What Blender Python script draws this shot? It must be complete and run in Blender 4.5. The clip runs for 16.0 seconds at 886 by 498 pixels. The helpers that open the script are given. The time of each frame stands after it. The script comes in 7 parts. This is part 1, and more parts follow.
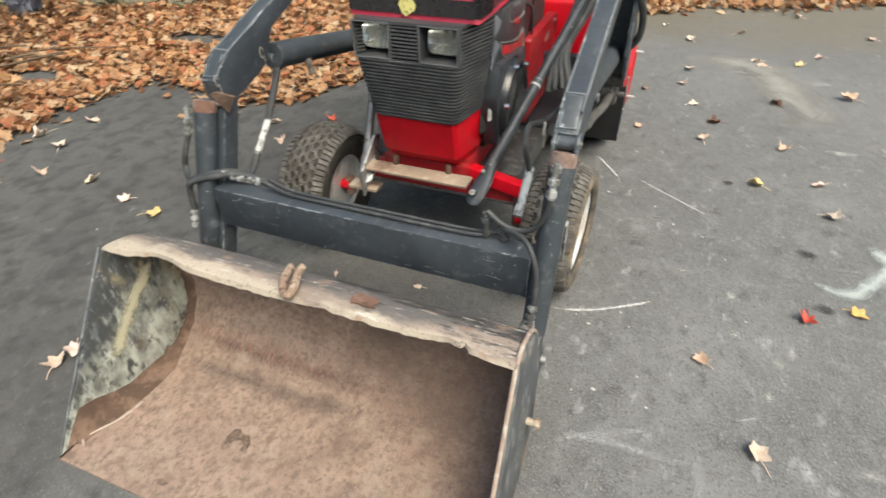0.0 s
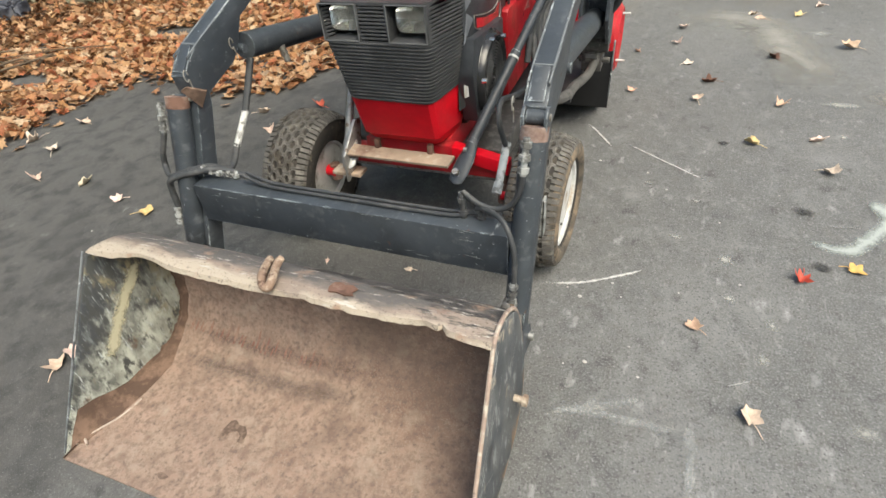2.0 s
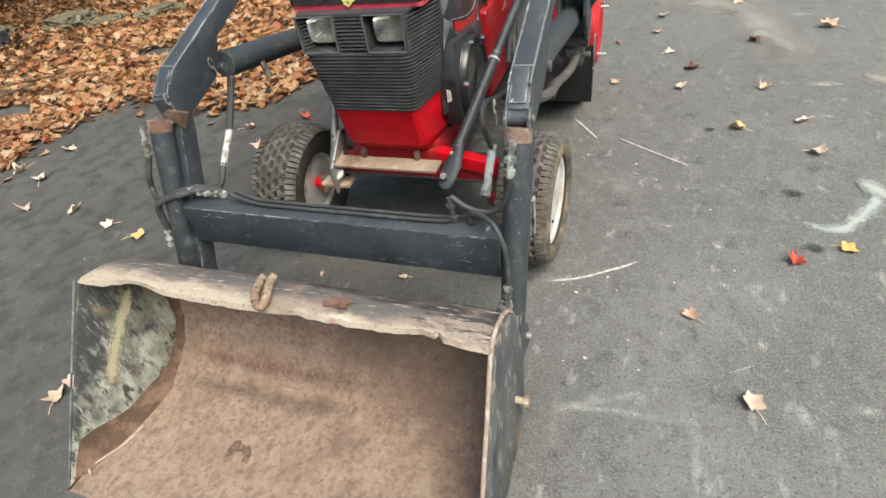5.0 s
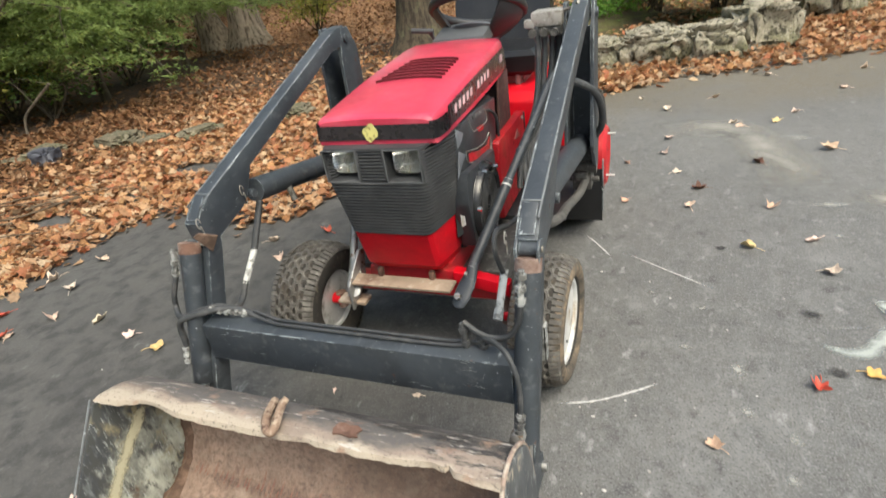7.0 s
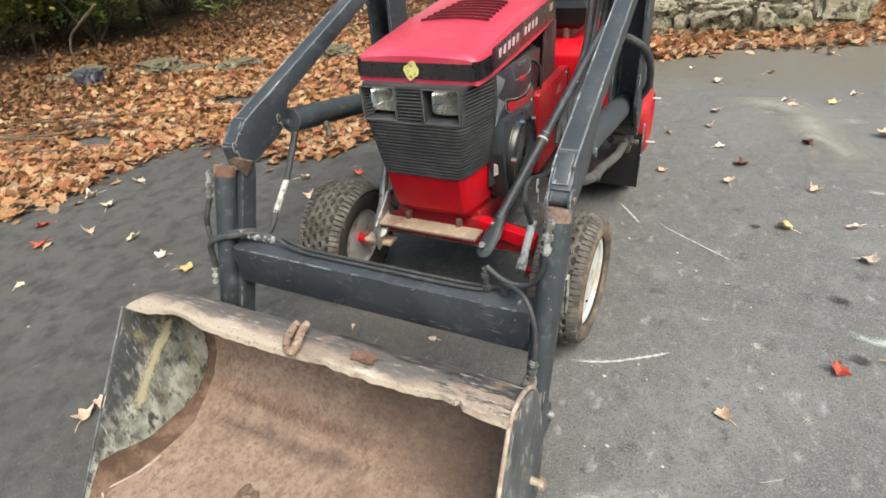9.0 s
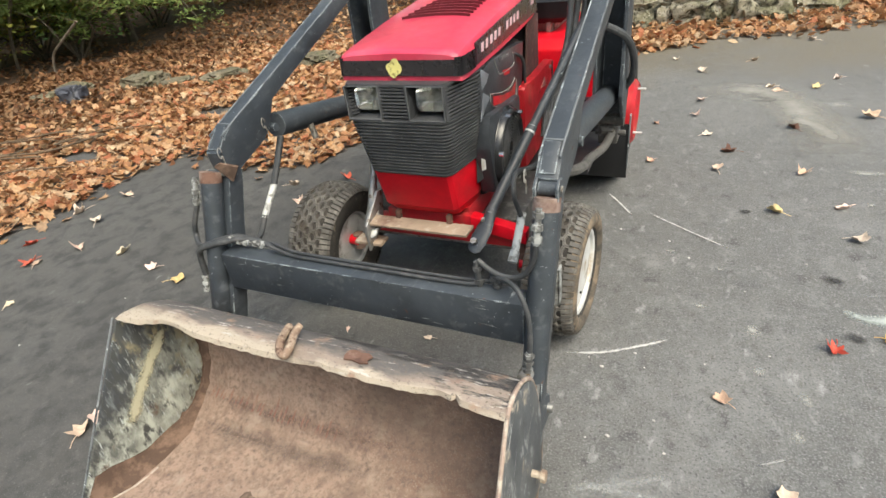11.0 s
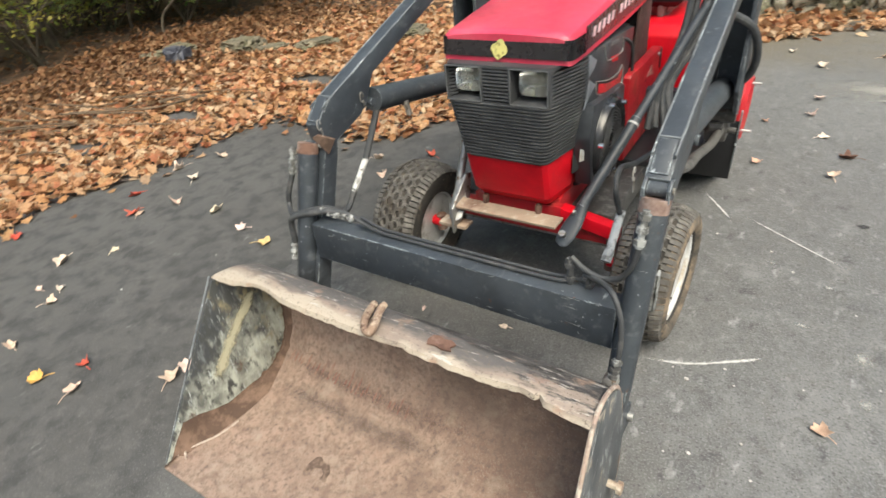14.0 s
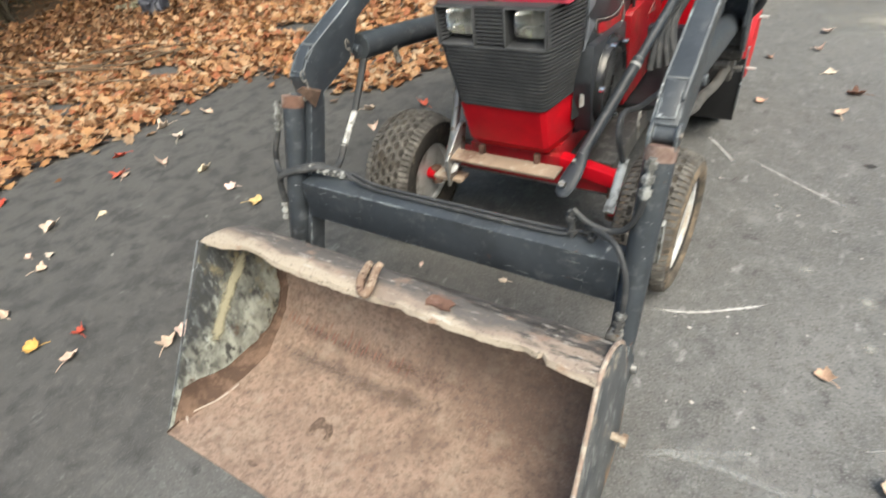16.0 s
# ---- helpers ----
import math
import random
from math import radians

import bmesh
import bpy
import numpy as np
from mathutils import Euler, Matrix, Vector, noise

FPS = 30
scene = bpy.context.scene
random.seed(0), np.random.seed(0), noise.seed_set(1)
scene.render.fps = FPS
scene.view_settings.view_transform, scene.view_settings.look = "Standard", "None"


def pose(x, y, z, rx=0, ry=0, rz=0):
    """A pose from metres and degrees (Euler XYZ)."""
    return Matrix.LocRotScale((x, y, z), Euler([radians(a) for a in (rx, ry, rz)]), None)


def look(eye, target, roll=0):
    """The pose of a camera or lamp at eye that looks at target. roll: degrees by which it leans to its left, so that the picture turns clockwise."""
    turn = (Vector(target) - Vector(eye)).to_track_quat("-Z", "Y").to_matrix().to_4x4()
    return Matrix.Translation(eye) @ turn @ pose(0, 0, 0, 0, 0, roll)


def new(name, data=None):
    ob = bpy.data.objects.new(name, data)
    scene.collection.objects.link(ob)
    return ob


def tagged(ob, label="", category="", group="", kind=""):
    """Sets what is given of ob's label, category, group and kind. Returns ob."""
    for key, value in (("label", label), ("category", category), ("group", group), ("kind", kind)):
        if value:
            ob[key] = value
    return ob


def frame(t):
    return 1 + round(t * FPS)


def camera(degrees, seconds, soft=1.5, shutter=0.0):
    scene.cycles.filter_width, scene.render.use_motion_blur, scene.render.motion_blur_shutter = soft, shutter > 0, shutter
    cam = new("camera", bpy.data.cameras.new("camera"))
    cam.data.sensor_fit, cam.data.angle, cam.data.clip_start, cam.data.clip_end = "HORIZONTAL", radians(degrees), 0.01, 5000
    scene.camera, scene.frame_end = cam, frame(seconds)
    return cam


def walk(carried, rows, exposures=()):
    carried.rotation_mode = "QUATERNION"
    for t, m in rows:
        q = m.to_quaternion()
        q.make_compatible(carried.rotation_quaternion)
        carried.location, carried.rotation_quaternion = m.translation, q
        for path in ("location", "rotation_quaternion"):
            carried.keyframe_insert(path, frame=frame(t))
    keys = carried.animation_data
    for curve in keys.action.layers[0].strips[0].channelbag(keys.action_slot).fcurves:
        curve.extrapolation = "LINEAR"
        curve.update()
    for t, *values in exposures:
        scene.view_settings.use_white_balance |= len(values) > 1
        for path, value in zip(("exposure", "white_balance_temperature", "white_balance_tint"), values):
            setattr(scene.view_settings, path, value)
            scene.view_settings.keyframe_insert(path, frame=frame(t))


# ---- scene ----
cam = camera(79.1, 16.0, soft=1.5, shutter=0.5)
PATH = [
    (0, (0.596, -1.328, 1.109), (-0.013, 0.152, -0.091), -1.0),
    (0.5, (0.646, -1.284, 1.106), (0.087, 0.178, -0.139), -4.1),
    (1, (0.662, -1.271, 1.106), (-0.05, 0.081, -0.185), -9.4),
    (1.5, (0.663, -1.283, 1.123), (-0.003, 0.179, -0.067), -5.4),
    (2, (0.66, -1.29, 1.11), (0.024, 0.123, -0.155), -5.7),
    (2.5, (0.653, -1.284, 1.106), (0.034, 0.123, -0.173), -5.4),
    (3, (0.653, -1.286, 1.108), (0.022, 0.108, -0.18), -6.9),
    (5.3, (0.669, -1.279, 1.116), (0.048, 0.145, -0.144), -9.4),
    (5.5, (0.666, -1.283, 1.114), (0.06, 0.148, -0.146), -9.0),
    (6, (0.671, -1.274, 1.13), (0.068, 0.289, 0.038), -6.6),
    (6.5, (0.671, -1.272, 1.175), (-0.058, 0.379, 0.312), -6.4),
    (7, (0.683, -1.268, 1.168), (-0.035, 0.345, 0.228), -8.7),
    (7.5, (0.693, -1.275, 1.142), (-0.003, 0.294, 0.116), -7.8),
    (8, (0.689, -1.284, 1.142), (-0.092, 0.247, 0.119), -7.1),
    (8.5, (0.684, -1.285, 1.138), (-0.091, 0.24, 0.101), -5.7),
    (9, (0.681, -1.293, 1.138), (-0.103, 0.211, 0.078), -4.9),
    (9.2, (0.677, -1.295, 1.134), (-0.1, 0.191, 0.043), -4.4),
    (11.3, (0.697, -1.292, 1.119), (-0.089, 0.229, 0.087), -7.8),
    (11.5, (0.703, -1.301, 1.12), (-0.143, 0.215, 0.127), -7.7),
    (12, (0.711, -1.308, 1.124), (-0.23, 0.194, 0.197), -7.7),
    (12.5, (0.703, -1.308, 1.126), (-0.285, 0.162, 0.197), -8.2),
    (13, (0.71, -1.299, 1.121), (-0.215, 0.176, 0.137), -7.9),
    (13.5, (0.656, -1.3, 1.114), (-0.398, 0.041, 0.069), -5.6),
    (14, (0.627, -1.287, 1.128), (-0.343, 0.078, 0.034), -6.3),
    (14.5, (0.663, -1.292, 1.162), (-0.25, 0.221, 0.226), -6.8),
    (15, (0.678, -1.281, 1.169), (-0.244, 0.266, 0.298), -5.9),
    (15.5, (0.655, -1.259, 1.149), (-0.22, 0.177, 0.067), -6.5),
    (16, (0.604, -1.25, 1.112), (-0.314, 0.02, -0.13), -8.4),
]
walk(cam, [(t, look(eye, target, roll)) for t, eye, target, roll in PATH], exposures=[(0.0, 1.31, 7120, 3), (5.5, 1.29, 7120, 3), (15.0, 1.40, 7120, 3), (16.0, 1.38, 7120, 3)])

# ---- light ----
world = bpy.data.worlds.new("sky")
scene.world = world
world.use_nodes = True
wn, wl = world.node_tree.nodes, world.node_tree.links
sky = wn.new("ShaderNodeTexSky")
sky.sky_type, sky.sun_disc = "NISHITA", False
sky.sun_elevation, sky.sun_rotation = radians(57), radians(127)
sky.air_density, sky.dust_density, sky.ozone_density = 1.0, 3.0, 1.0
wn["Background"].inputs["Strength"].default_value = 0.13
wl.new(sky.outputs[0], wn["Background"].inputs[0])
sun_data = bpy.data.lights.new("sun", "SUN")
sun_data.energy, sun_data.angle, sun_data.color = 1.5, radians(40), (1.0, 0.95, 0.88)
sun = new("sun", sun_data)
sun.matrix_world = look((3.1, -2.3, 6.0), (0, 0, 0))


# ---- materials ----
def material(name, base, layers=(), rough=0.5, metal=0.0, bump=(), rough_low=None, coat=0.0, spec=0.5, edge=None):
    """Principled surface in object space. layers: (colour, scale, low, high, stretch xyz, roughness or None); bump: (scale, depth); edge: (colour, radius, scale, low, high) of the wear along edges."""
    m = bpy.data.materials.new(name)
    m.use_nodes = True
    n, l = m.node_tree.nodes, m.node_tree.links
    p = n["Principled BSDF"]
    p.inputs["Metallic"].default_value = metal
    p.inputs["Coat Weight"].default_value = coat
    p.inputs["Coat Roughness"].default_value = 0.15
    p.inputs["Specular IOR Level"].default_value = spec
    where = n.new("ShaderNodeTexCoord").outputs["Object"]

    def grain(scale, stretch=(1, 1, 1), detail=6.0):
        mp = n.new("ShaderNodeMapping")
        mp.inputs["Scale"].default_value = stretch
        l.new(where, mp.inputs["Vector"])
        t = n.new("ShaderNodeTexNoise")
        t.inputs["Scale"].default_value, t.inputs["Detail"].default_value = scale, detail
        t.inputs["Roughness"].default_value = 0.62
        l.new(mp.outputs[0], t.inputs["Vector"])
        return t.outputs["Fac"]

    def ramp(value, lo, hi, a, b):
        r = n.new("ShaderNodeMapRange")
        r.inputs[1].default_value, r.inputs[2].default_value = lo, hi
        r.inputs[3].default_value, r.inputs[4].default_value = a, b
        l.new(value, r.inputs[0])
        return r.outputs[0]

    colour = None
    rough_out = None
    shade = n.new("ShaderNodeMix")
    shade.data_type = "RGBA"
    dark = tuple(c * 0.82 for c in base)
    shade.inputs[6].default_value, shade.inputs[7].default_value = (*dark, 1), (*[min(1, c * 1.15) for c in base], 1)
    l.new(ramp(grain(9.0), 0.35, 0.65, 0, 1), shade.inputs[0])
    colour = shade.outputs[2]
    rough_out = ramp(grain(35.0), 0.3, 0.7, rough if rough_low is None else rough_low, min(1, rough + 0.08))
    for tint, scale, lo, hi, stretch, r, *drift in layers:
        field = grain(scale, stretch)
        if drift:
            # the layer's cover grows along one direction of the thing
            dot = n.new("ShaderNodeVectorMath")
            dot.operation = "DOT_PRODUCT"
            dot.inputs[1].default_value = drift[0][:3]
            l.new(where, dot.inputs[0])
            plus = n.new("ShaderNodeMath")
            plus.inputs[1].default_value = drift[0][3]
            l.new(dot.outputs["Value"], plus.inputs[0])
            bound = n.new("ShaderNodeClamp")
            reach = drift[0][4] if len(drift[0]) > 4 else 0.25
            bound.inputs["Min"].default_value, bound.inputs["Max"].default_value = -reach, reach
            l.new(plus.outputs[0], bound.inputs["Value"])
            total = n.new("ShaderNodeMath")
            l.new(field, total.inputs[0])
            l.new(bound.outputs[0], total.inputs[1])
            field = total.outputs[0]
        mask = ramp(field, lo, hi, 0, 1)
        mix = n.new("ShaderNodeMix")
        mix.data_type = "RGBA"
        mix.inputs[7].default_value = (*tint, 1)
        l.new(mask, mix.inputs[0])
        l.new(colour, mix.inputs[6])
        colour = mix.outputs[2]
        if r is not None:
            mr = n.new("ShaderNodeMix")
            l.new(mask, mr.inputs[0])
            l.new(rough_out, mr.inputs[2])
            mr.inputs[3].default_value = r
            rough_out = mr.outputs[0]
    if edge:
        tint, radius, scale, lo, hi = edge
        bev = n.new("ShaderNodeBevel")
        bev.samples, bev.inputs["Radius"].default_value = 4, radius
        dot = n.new("ShaderNodeVectorMath")
        dot.operation = "DOT_PRODUCT"
        l.new(bev.outputs[0], dot.inputs[0])
        l.new(n.new("ShaderNodeNewGeometry").outputs["Normal"], dot.inputs[1])
        worn = n.new("ShaderNodeMath")
        worn.operation = "MULTIPLY"
        l.new(ramp(dot.outputs["Value"], 0.995, 0.90, 0, 1), worn.inputs[0])
        l.new(ramp(grain(scale), lo, hi, 0, 1), worn.inputs[1])
        mix = n.new("ShaderNodeMix")
        mix.data_type = "RGBA"
        mix.inputs[7].default_value = (*tint, 1)
        l.new(worn.outputs[0], mix.inputs[0])
        l.new(colour, mix.inputs[6])
        colour = mix.outputs[2]
    l.new(colour, p.inputs["Base Color"])
    l.new(rough_out, p.inputs["Roughness"])
    if bump:
        b = n.new("ShaderNodeBump")
        b.inputs["Strength"].default_value, b.inputs["Distance"].default_value = 0.6, bump[1]
        l.new(grain(bump[0], detail=8.0), b.inputs["Height"])
        l.new(b.outputs[0], p.inputs["Normal"])
    return m


def varied(name, colours, rough=0.6, island=True, bump=(), translucent=0.0):
    """A surface whose colour is drawn per island or per object from a few colours."""
    m = bpy.data.materials.new(name)
    m.use_nodes = True
    n, l = m.node_tree.nodes, m.node_tree.links
    p = n["Principled BSDF"]
    p.inputs["Roughness"].default_value = rough
    p.inputs["Specular IOR Level"].default_value = 0.3
    r = n.new("ShaderNodeValToRGB")
    r.color_ramp.interpolation = "LINEAR"
    e = r.color_ramp.elements
    while len(e) < len(colours):
        e.new(0.5)
    for k, c in enumerate(colours):
        e[k].position, e[k].color = k / (len(colours) - 1), (*c, 1)
    if island:
        l.new(n.new("ShaderNodeNewGeometry").outputs["Random Per Island"], r.inputs[0])
    else:
        l.new(n.new("ShaderNodeObjectInfo").outputs["Random"], r.inputs[0])
    t = n.new("ShaderNodeTexNoise")
    t.inputs["Scale"].default_value, t.inputs["Detail"].default_value = 60.0, 5.0
    l.new(n.new("ShaderNodeTexCoord").outputs["Object"], t.inputs["Vector"])
    mix = n.new("ShaderNodeMix")
    mix.data_type, mix.blend_type = "RGBA", "MULTIPLY"
    rr = n.new("ShaderNodeMapRange")
    rr.inputs[1].default_value, rr.inputs[2].default_value, rr.inputs[3].default_value, rr.inputs[4].default_value = 0.3, 0.7, 0.7, 1.2
    l.new(t.outputs["Fac"], rr.inputs[0])
    mix.inputs[0].default_value = 1.0
    l.new(r.outputs[0], mix.inputs[6])
    l.new(rr.outputs[0], mix.inputs[7])
    l.new(mix.outputs[2], p.inputs["Base Color"])
    if translucent:
        tr = n.new("ShaderNodeBsdfTranslucent")
        l.new(mix.outputs[2], tr.inputs[0])
        ms = n.new("ShaderNodeMixShader")
        ms.inputs[0].default_value = translucent
        l.new(p.outputs[0], ms.inputs[1])
        l.new(tr.outputs[0], ms.inputs[2])
        l.new(ms.outputs[0], n["Material Output"].inputs[0])
    return m


ONE = (1, 1, 1)
ASPHALT = material("asphalt", (0.118, 0.119, 0.117), [
    ((0.18, 0.181, 0.178), 1.7, 0.46, 0.72, ONE, None, (0.06, -0.09, 0.0, -0.06, 0.10)),
    ((0.195, 0.197, 0.195), 13.0, 0.53, 0.74, (1.0, 0.6, 1), None),
    ((0.070, 0.072, 0.073), 9.0, 0.52, 0.74, ONE, None),
    ((0.215, 0.217, 0.216), 40.0, 0.55, 0.74, ONE, None),
    ((0.20, 0.197, 0.186), 0.5, 0.50, 0.85, ONE, 0.72, (0.05, 0.05, 0.0, -0.12, 0.14)),
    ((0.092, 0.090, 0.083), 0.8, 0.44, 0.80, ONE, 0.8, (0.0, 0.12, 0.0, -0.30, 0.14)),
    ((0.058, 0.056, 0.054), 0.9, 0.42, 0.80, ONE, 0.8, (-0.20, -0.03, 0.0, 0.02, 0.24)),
    ((0.115, 0.112, 0.107), 26.0, 0.52, 0.70, ONE, None),
    ((0.066, 0.066, 0.067), 75.0, 0.55, 0.72, ONE, None),
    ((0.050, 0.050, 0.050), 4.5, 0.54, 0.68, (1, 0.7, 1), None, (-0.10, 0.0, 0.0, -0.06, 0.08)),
    ((0.26, 0.262, 0.26), 34.0, 0.69, 0.74, (1, 0.2, 1), None),
    ((0.118, 0.101, 0.070), 0.7, 0.42, 0.66, ONE, 0.85, (-0.085, 0.23, 0.0, -0.56, 0.20)),
    ((0.33, 0.333, 0.33), 20.0, 0.60, 0.74, (1.0, 0.5, 1), None, (0.03, -0.02, 0.0, -0.02, 0.03)),
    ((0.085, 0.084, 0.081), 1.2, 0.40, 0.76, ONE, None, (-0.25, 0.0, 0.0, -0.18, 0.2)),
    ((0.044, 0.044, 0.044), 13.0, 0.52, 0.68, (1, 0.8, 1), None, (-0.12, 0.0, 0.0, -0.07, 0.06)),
    ((0.205, 0.206, 0.205), 190.0, 0.54, 0.70, ONE, None, (0.05, 0.0, 0.0, 0.0, 0.05)),
    ((0.062, 0.062, 0.063), 150.0, 0.55, 0.68, ONE, None),
    ((0.30, 0.302, 0.30), 120.0, 0.62, 0.76, ONE, None, (0.05, 0.0, 0.0, -0.02, 0.05))], rough=0.8, bump=(240.0, 0.005))
LITTER = material("trodden_leaves", (0.26, 0.135, 0.07), [((0.42, 0.24, 0.13), 14.0, 0.48, 0.58, ONE, None), ((0.07, 0.035, 0.02), 22.0, 0.54, 0.62, ONE, None), ((0.50, 0.34, 0.22), 30.0, 0.58, 0.64, ONE, None)], rough=0.9, bump=(40.0, 0.03))
SOIL = material("leaf_mould", (0.055, 0.034, 0.02), [((0.12, 0.065, 0.033), 6.0, 0.45, 0.6, ONE, None), ((0.03, 0.02, 0.012), 18.0, 0.52, 0.64, ONE, None)], rough=0.95, bump=(30.0, 0.02))
MOSS = material("moss", (0.085, 0.085, 0.026), [((0.115, 0.12, 0.032), 7.0, 0.5, 0.65, ONE, None), ((0.065, 0.045, 0.024), 3.0, 0.43, 0.58, ONE, None)], rough=0.95, bump=(60.0, 0.02))
STONE = material("granite", (0.30, 0.275, 0.215), [((0.125, 0.125, 0.06), 4.0, 0.45, 0.60, ONE, None), ((0.38, 0.35, 0.28), 8.0, 0.50, 0.64, ONE, None), ((0.035, 0.033, 0.022), 10.0, 0.53, 0.62, ONE, None), ((0.07, 0.065, 0.04), 28.0, 0.53, 0.62, ONE, None), ((0.40, 0.38, 0.33), 30.0, 0.60, 0.70, ONE, None)], rough=0.9, bump=(22.0, 0.03))
EARTHSTONE = material("earthy_stone", (0.15, 0.13, 0.09), [((0.09, 0.09, 0.045), 5.0, 0.46, 0.60, ONE, None), ((0.24, 0.21, 0.15), 9.0, 0.52, 0.64, ONE, None), ((0.03, 0.027, 0.018), 20.0, 0.55, 0.64, ONE, None)], rough=0.9, bump=(24.0, 0.03))
BARK = material("bark", (0.085, 0.068, 0.046), [((0.032, 0.025, 0.018), 20.0, 0.45, 0.6, (1, 1, 0.15), None), ((0.12, 0.12, 0.07), 6.0, 0.55, 0.7, ONE, None)], rough=0.95, bump=(30.0, 0.03))
BARK_PALE = material("grey_bark", (0.25, 0.21, 0.165), [((0.07, 0.055, 0.04), 18.0, 0.46, 0.62, (1, 1, 0.15), None), ((0.22, 0.20, 0.15), 6.0, 0.55, 0.7, ONE, None)], rough=0.95, bump=(30.0, 0.03))
RED = material("red_paint", (0.60, 0.006, 0.018), [((0.62, 0.04, 0.05), 60.0, 0.66, 0.75, ONE, None), ((0.44, 0.008, 0.015), 5.0, 0.6, 0.75, ONE, None)], rough=0.32, coat=0.0, spec=0.22)
# fading, plus the sky's pink sheen painted into the base red
HOODRED = material("faded_sheen_red_hood_paint", (0.57, 0.040, 0.085), [((0.60, 0.10, 0.14), 7.0, 0.56, 0.80, ONE, 0.42), ((0.55, 0.12, 0.14), 90.0, 0.64, 0.75, ONE, None)], rough=0.34, coat=0.6)
RED_DUSTY = material("dusty_red_paint", (0.42, 0.010, 0.018), [((0.22, 0.055, 0.04), 12.0, 0.50, 0.70, ONE, 0.7), ((0.12, 0.05, 0.04), 30.0, 0.62, 0.7, ONE, 0.8)], rough=0.42, coat=0.15)
BLACK = material("worn_black_paint", (0.038, 0.046, 0.056), [
    ((0.062, 0.072, 0.084), 5.0, 0.48, 0.72, ONE, 0.5),
    ((0.018, 0.020, 0.023), 3.0, 0.56, 0.72, ONE, 0.35),
    ((0.085, 0.095, 0.105), 38.0, 0.56, 0.70, (1, 0.5, 1), 0.6),
    ((0.36, 0.39, 0.41), 44.0, 0.685, 0.70, ONE, 0.6),
    ((0.30, 0.33, 0.35), 110.0, 0.69, 0.71, ONE, 0.6),
    ((0.14, 0.07, 0.045), 22.0, 0.68, 0.72, ONE, 0.8),
    ((0.26, 0.28, 0.29), 16.0, 0.70, 0.725, (1, 0.2, 4), 0.6)], rough=0.42, bump=(70.0, 0.0015), edge=((0.36, 0.41, 0.43), 0.006, 26.0, 0.46, 0.60))
# chipped paint, its pale tones raised to paint in sky glint
EDGE = material("chipped_glint_edge", (0.15, 0.165, 0.175), [((0.045, 0.05, 0.056), 9.0, 0.50, 0.58, ONE, None), ((0.32, 0.355, 0.37), 14.0, 0.57, 0.66, ONE, None), ((0.52, 0.56, 0.58), 45.0, 0.61, 0.67, ONE, None)], rough=0.5)
PLASTIC = material("black_plastic", (0.025, 0.026, 0.029), [((0.05, 0.05, 0.05), 14.0, 0.55, 0.75, ONE, 0.6)], rough=0.42)
# PLASTIC lightened: the ribs' highlights are painted into the base
RIBBED = material("highlit_black_plastic", (0.046, 0.048, 0.052), [((0.085, 0.088, 0.092), 14.0, 0.50, 0.72, ONE, 0.6)], rough=0.40)
SLATE = material("dark_blue_slate", (0.06, 0.065, 0.085), [((0.11, 0.11, 0.12), 9.0, 0.5, 0.65, ONE, None)], rough=0.7, bump=(30.0, 0.01))
DECAL = material("black_decal", (0.022, 0.021, 0.025), rough=0.24, coat=0.4)
SHROUD = material("grey_black_shroud", (0.026, 0.030, 0.036), [((0.075, 0.082, 0.092), 8.0, 0.50, 0.70, ONE, 0.5)], rough=0.36, bump=(120.0, 0.001))
GLOSSBLACK = material("glossy_black_plastic", (0.020, 0.021, 0.023), [((0.05, 0.05, 0.05), 30.0, 0.58, 0.72, ONE, 0.5)], rough=0.2)
VINYL = material("black_vinyl", (0.010, 0.0105, 0.012), [((0.022, 0.022, 0.024), 5.0, 0.5, 0.7, ONE, 0.45)], rough=0.34, bump=(140.0, 0.001))
RUBBER = material("tyre_rubber", (0.024, 0.022, 0.020), [((0.06, 0.05, 0.04), 12.0, 0.46, 0.66, ONE, 0.95), ((0.10, 0.085, 0.065), 45.0, 0.58, 0.70, ONE, 0.95)], rough=0.85, bump=(120.0, 0.001))
LUG = material("dusty_tread", (0.094, 0.089, 0.082), [((0.178, 0.168, 0.153), 30.0, 0.48, 0.66, ONE, None), ((0.06, 0.05, 0.04), 14.0, 0.5, 0.65, ONE, None)], rough=0.92, bump=(120.0, 0.001))
WALLTYRE = material("muddy_sidewall", (0.10, 0.082, 0.063), [((0.22, 0.165, 0.115), 10.0, 0.48, 0.62, ONE, None), ((0.045, 0.04, 0.035), 16.0, 0.52, 0.64, ONE, None)], rough=0.92, bump=(90.0, 0.001))
WHITE = material("white_rim_paint", (0.51, 0.515, 0.51), [((0.32, 0.26, 0.19), 14.0, 0.55, 0.72, ONE, 0.8)], rough=0.45)
GREYRIM = material("dirty_silver_rim", (0.52, 0.53, 0.53), [((0.22, 0.21, 0.19), 14.0, 0.52, 0.70, ONE, 0.8), ((0.62, 0.63, 0.63), 40.0, 0.58, 0.68, ONE, 0.35)], rough=0.36, metal=0.4)
STEEL = material("dull_steel", (0.34, 0.34, 0.33), [((0.16, 0.11, 0.07), 40.0, 0.55, 0.66, ONE, 0.7)], rough=0.42, metal=0.7)
WRAP = material("pale_tape_wrap", (0.50, 0.51, 0.50), [((0.20, 0.20, 0.19), 60.0, 0.50, 0.60, ONE, None)], rough=0.65)
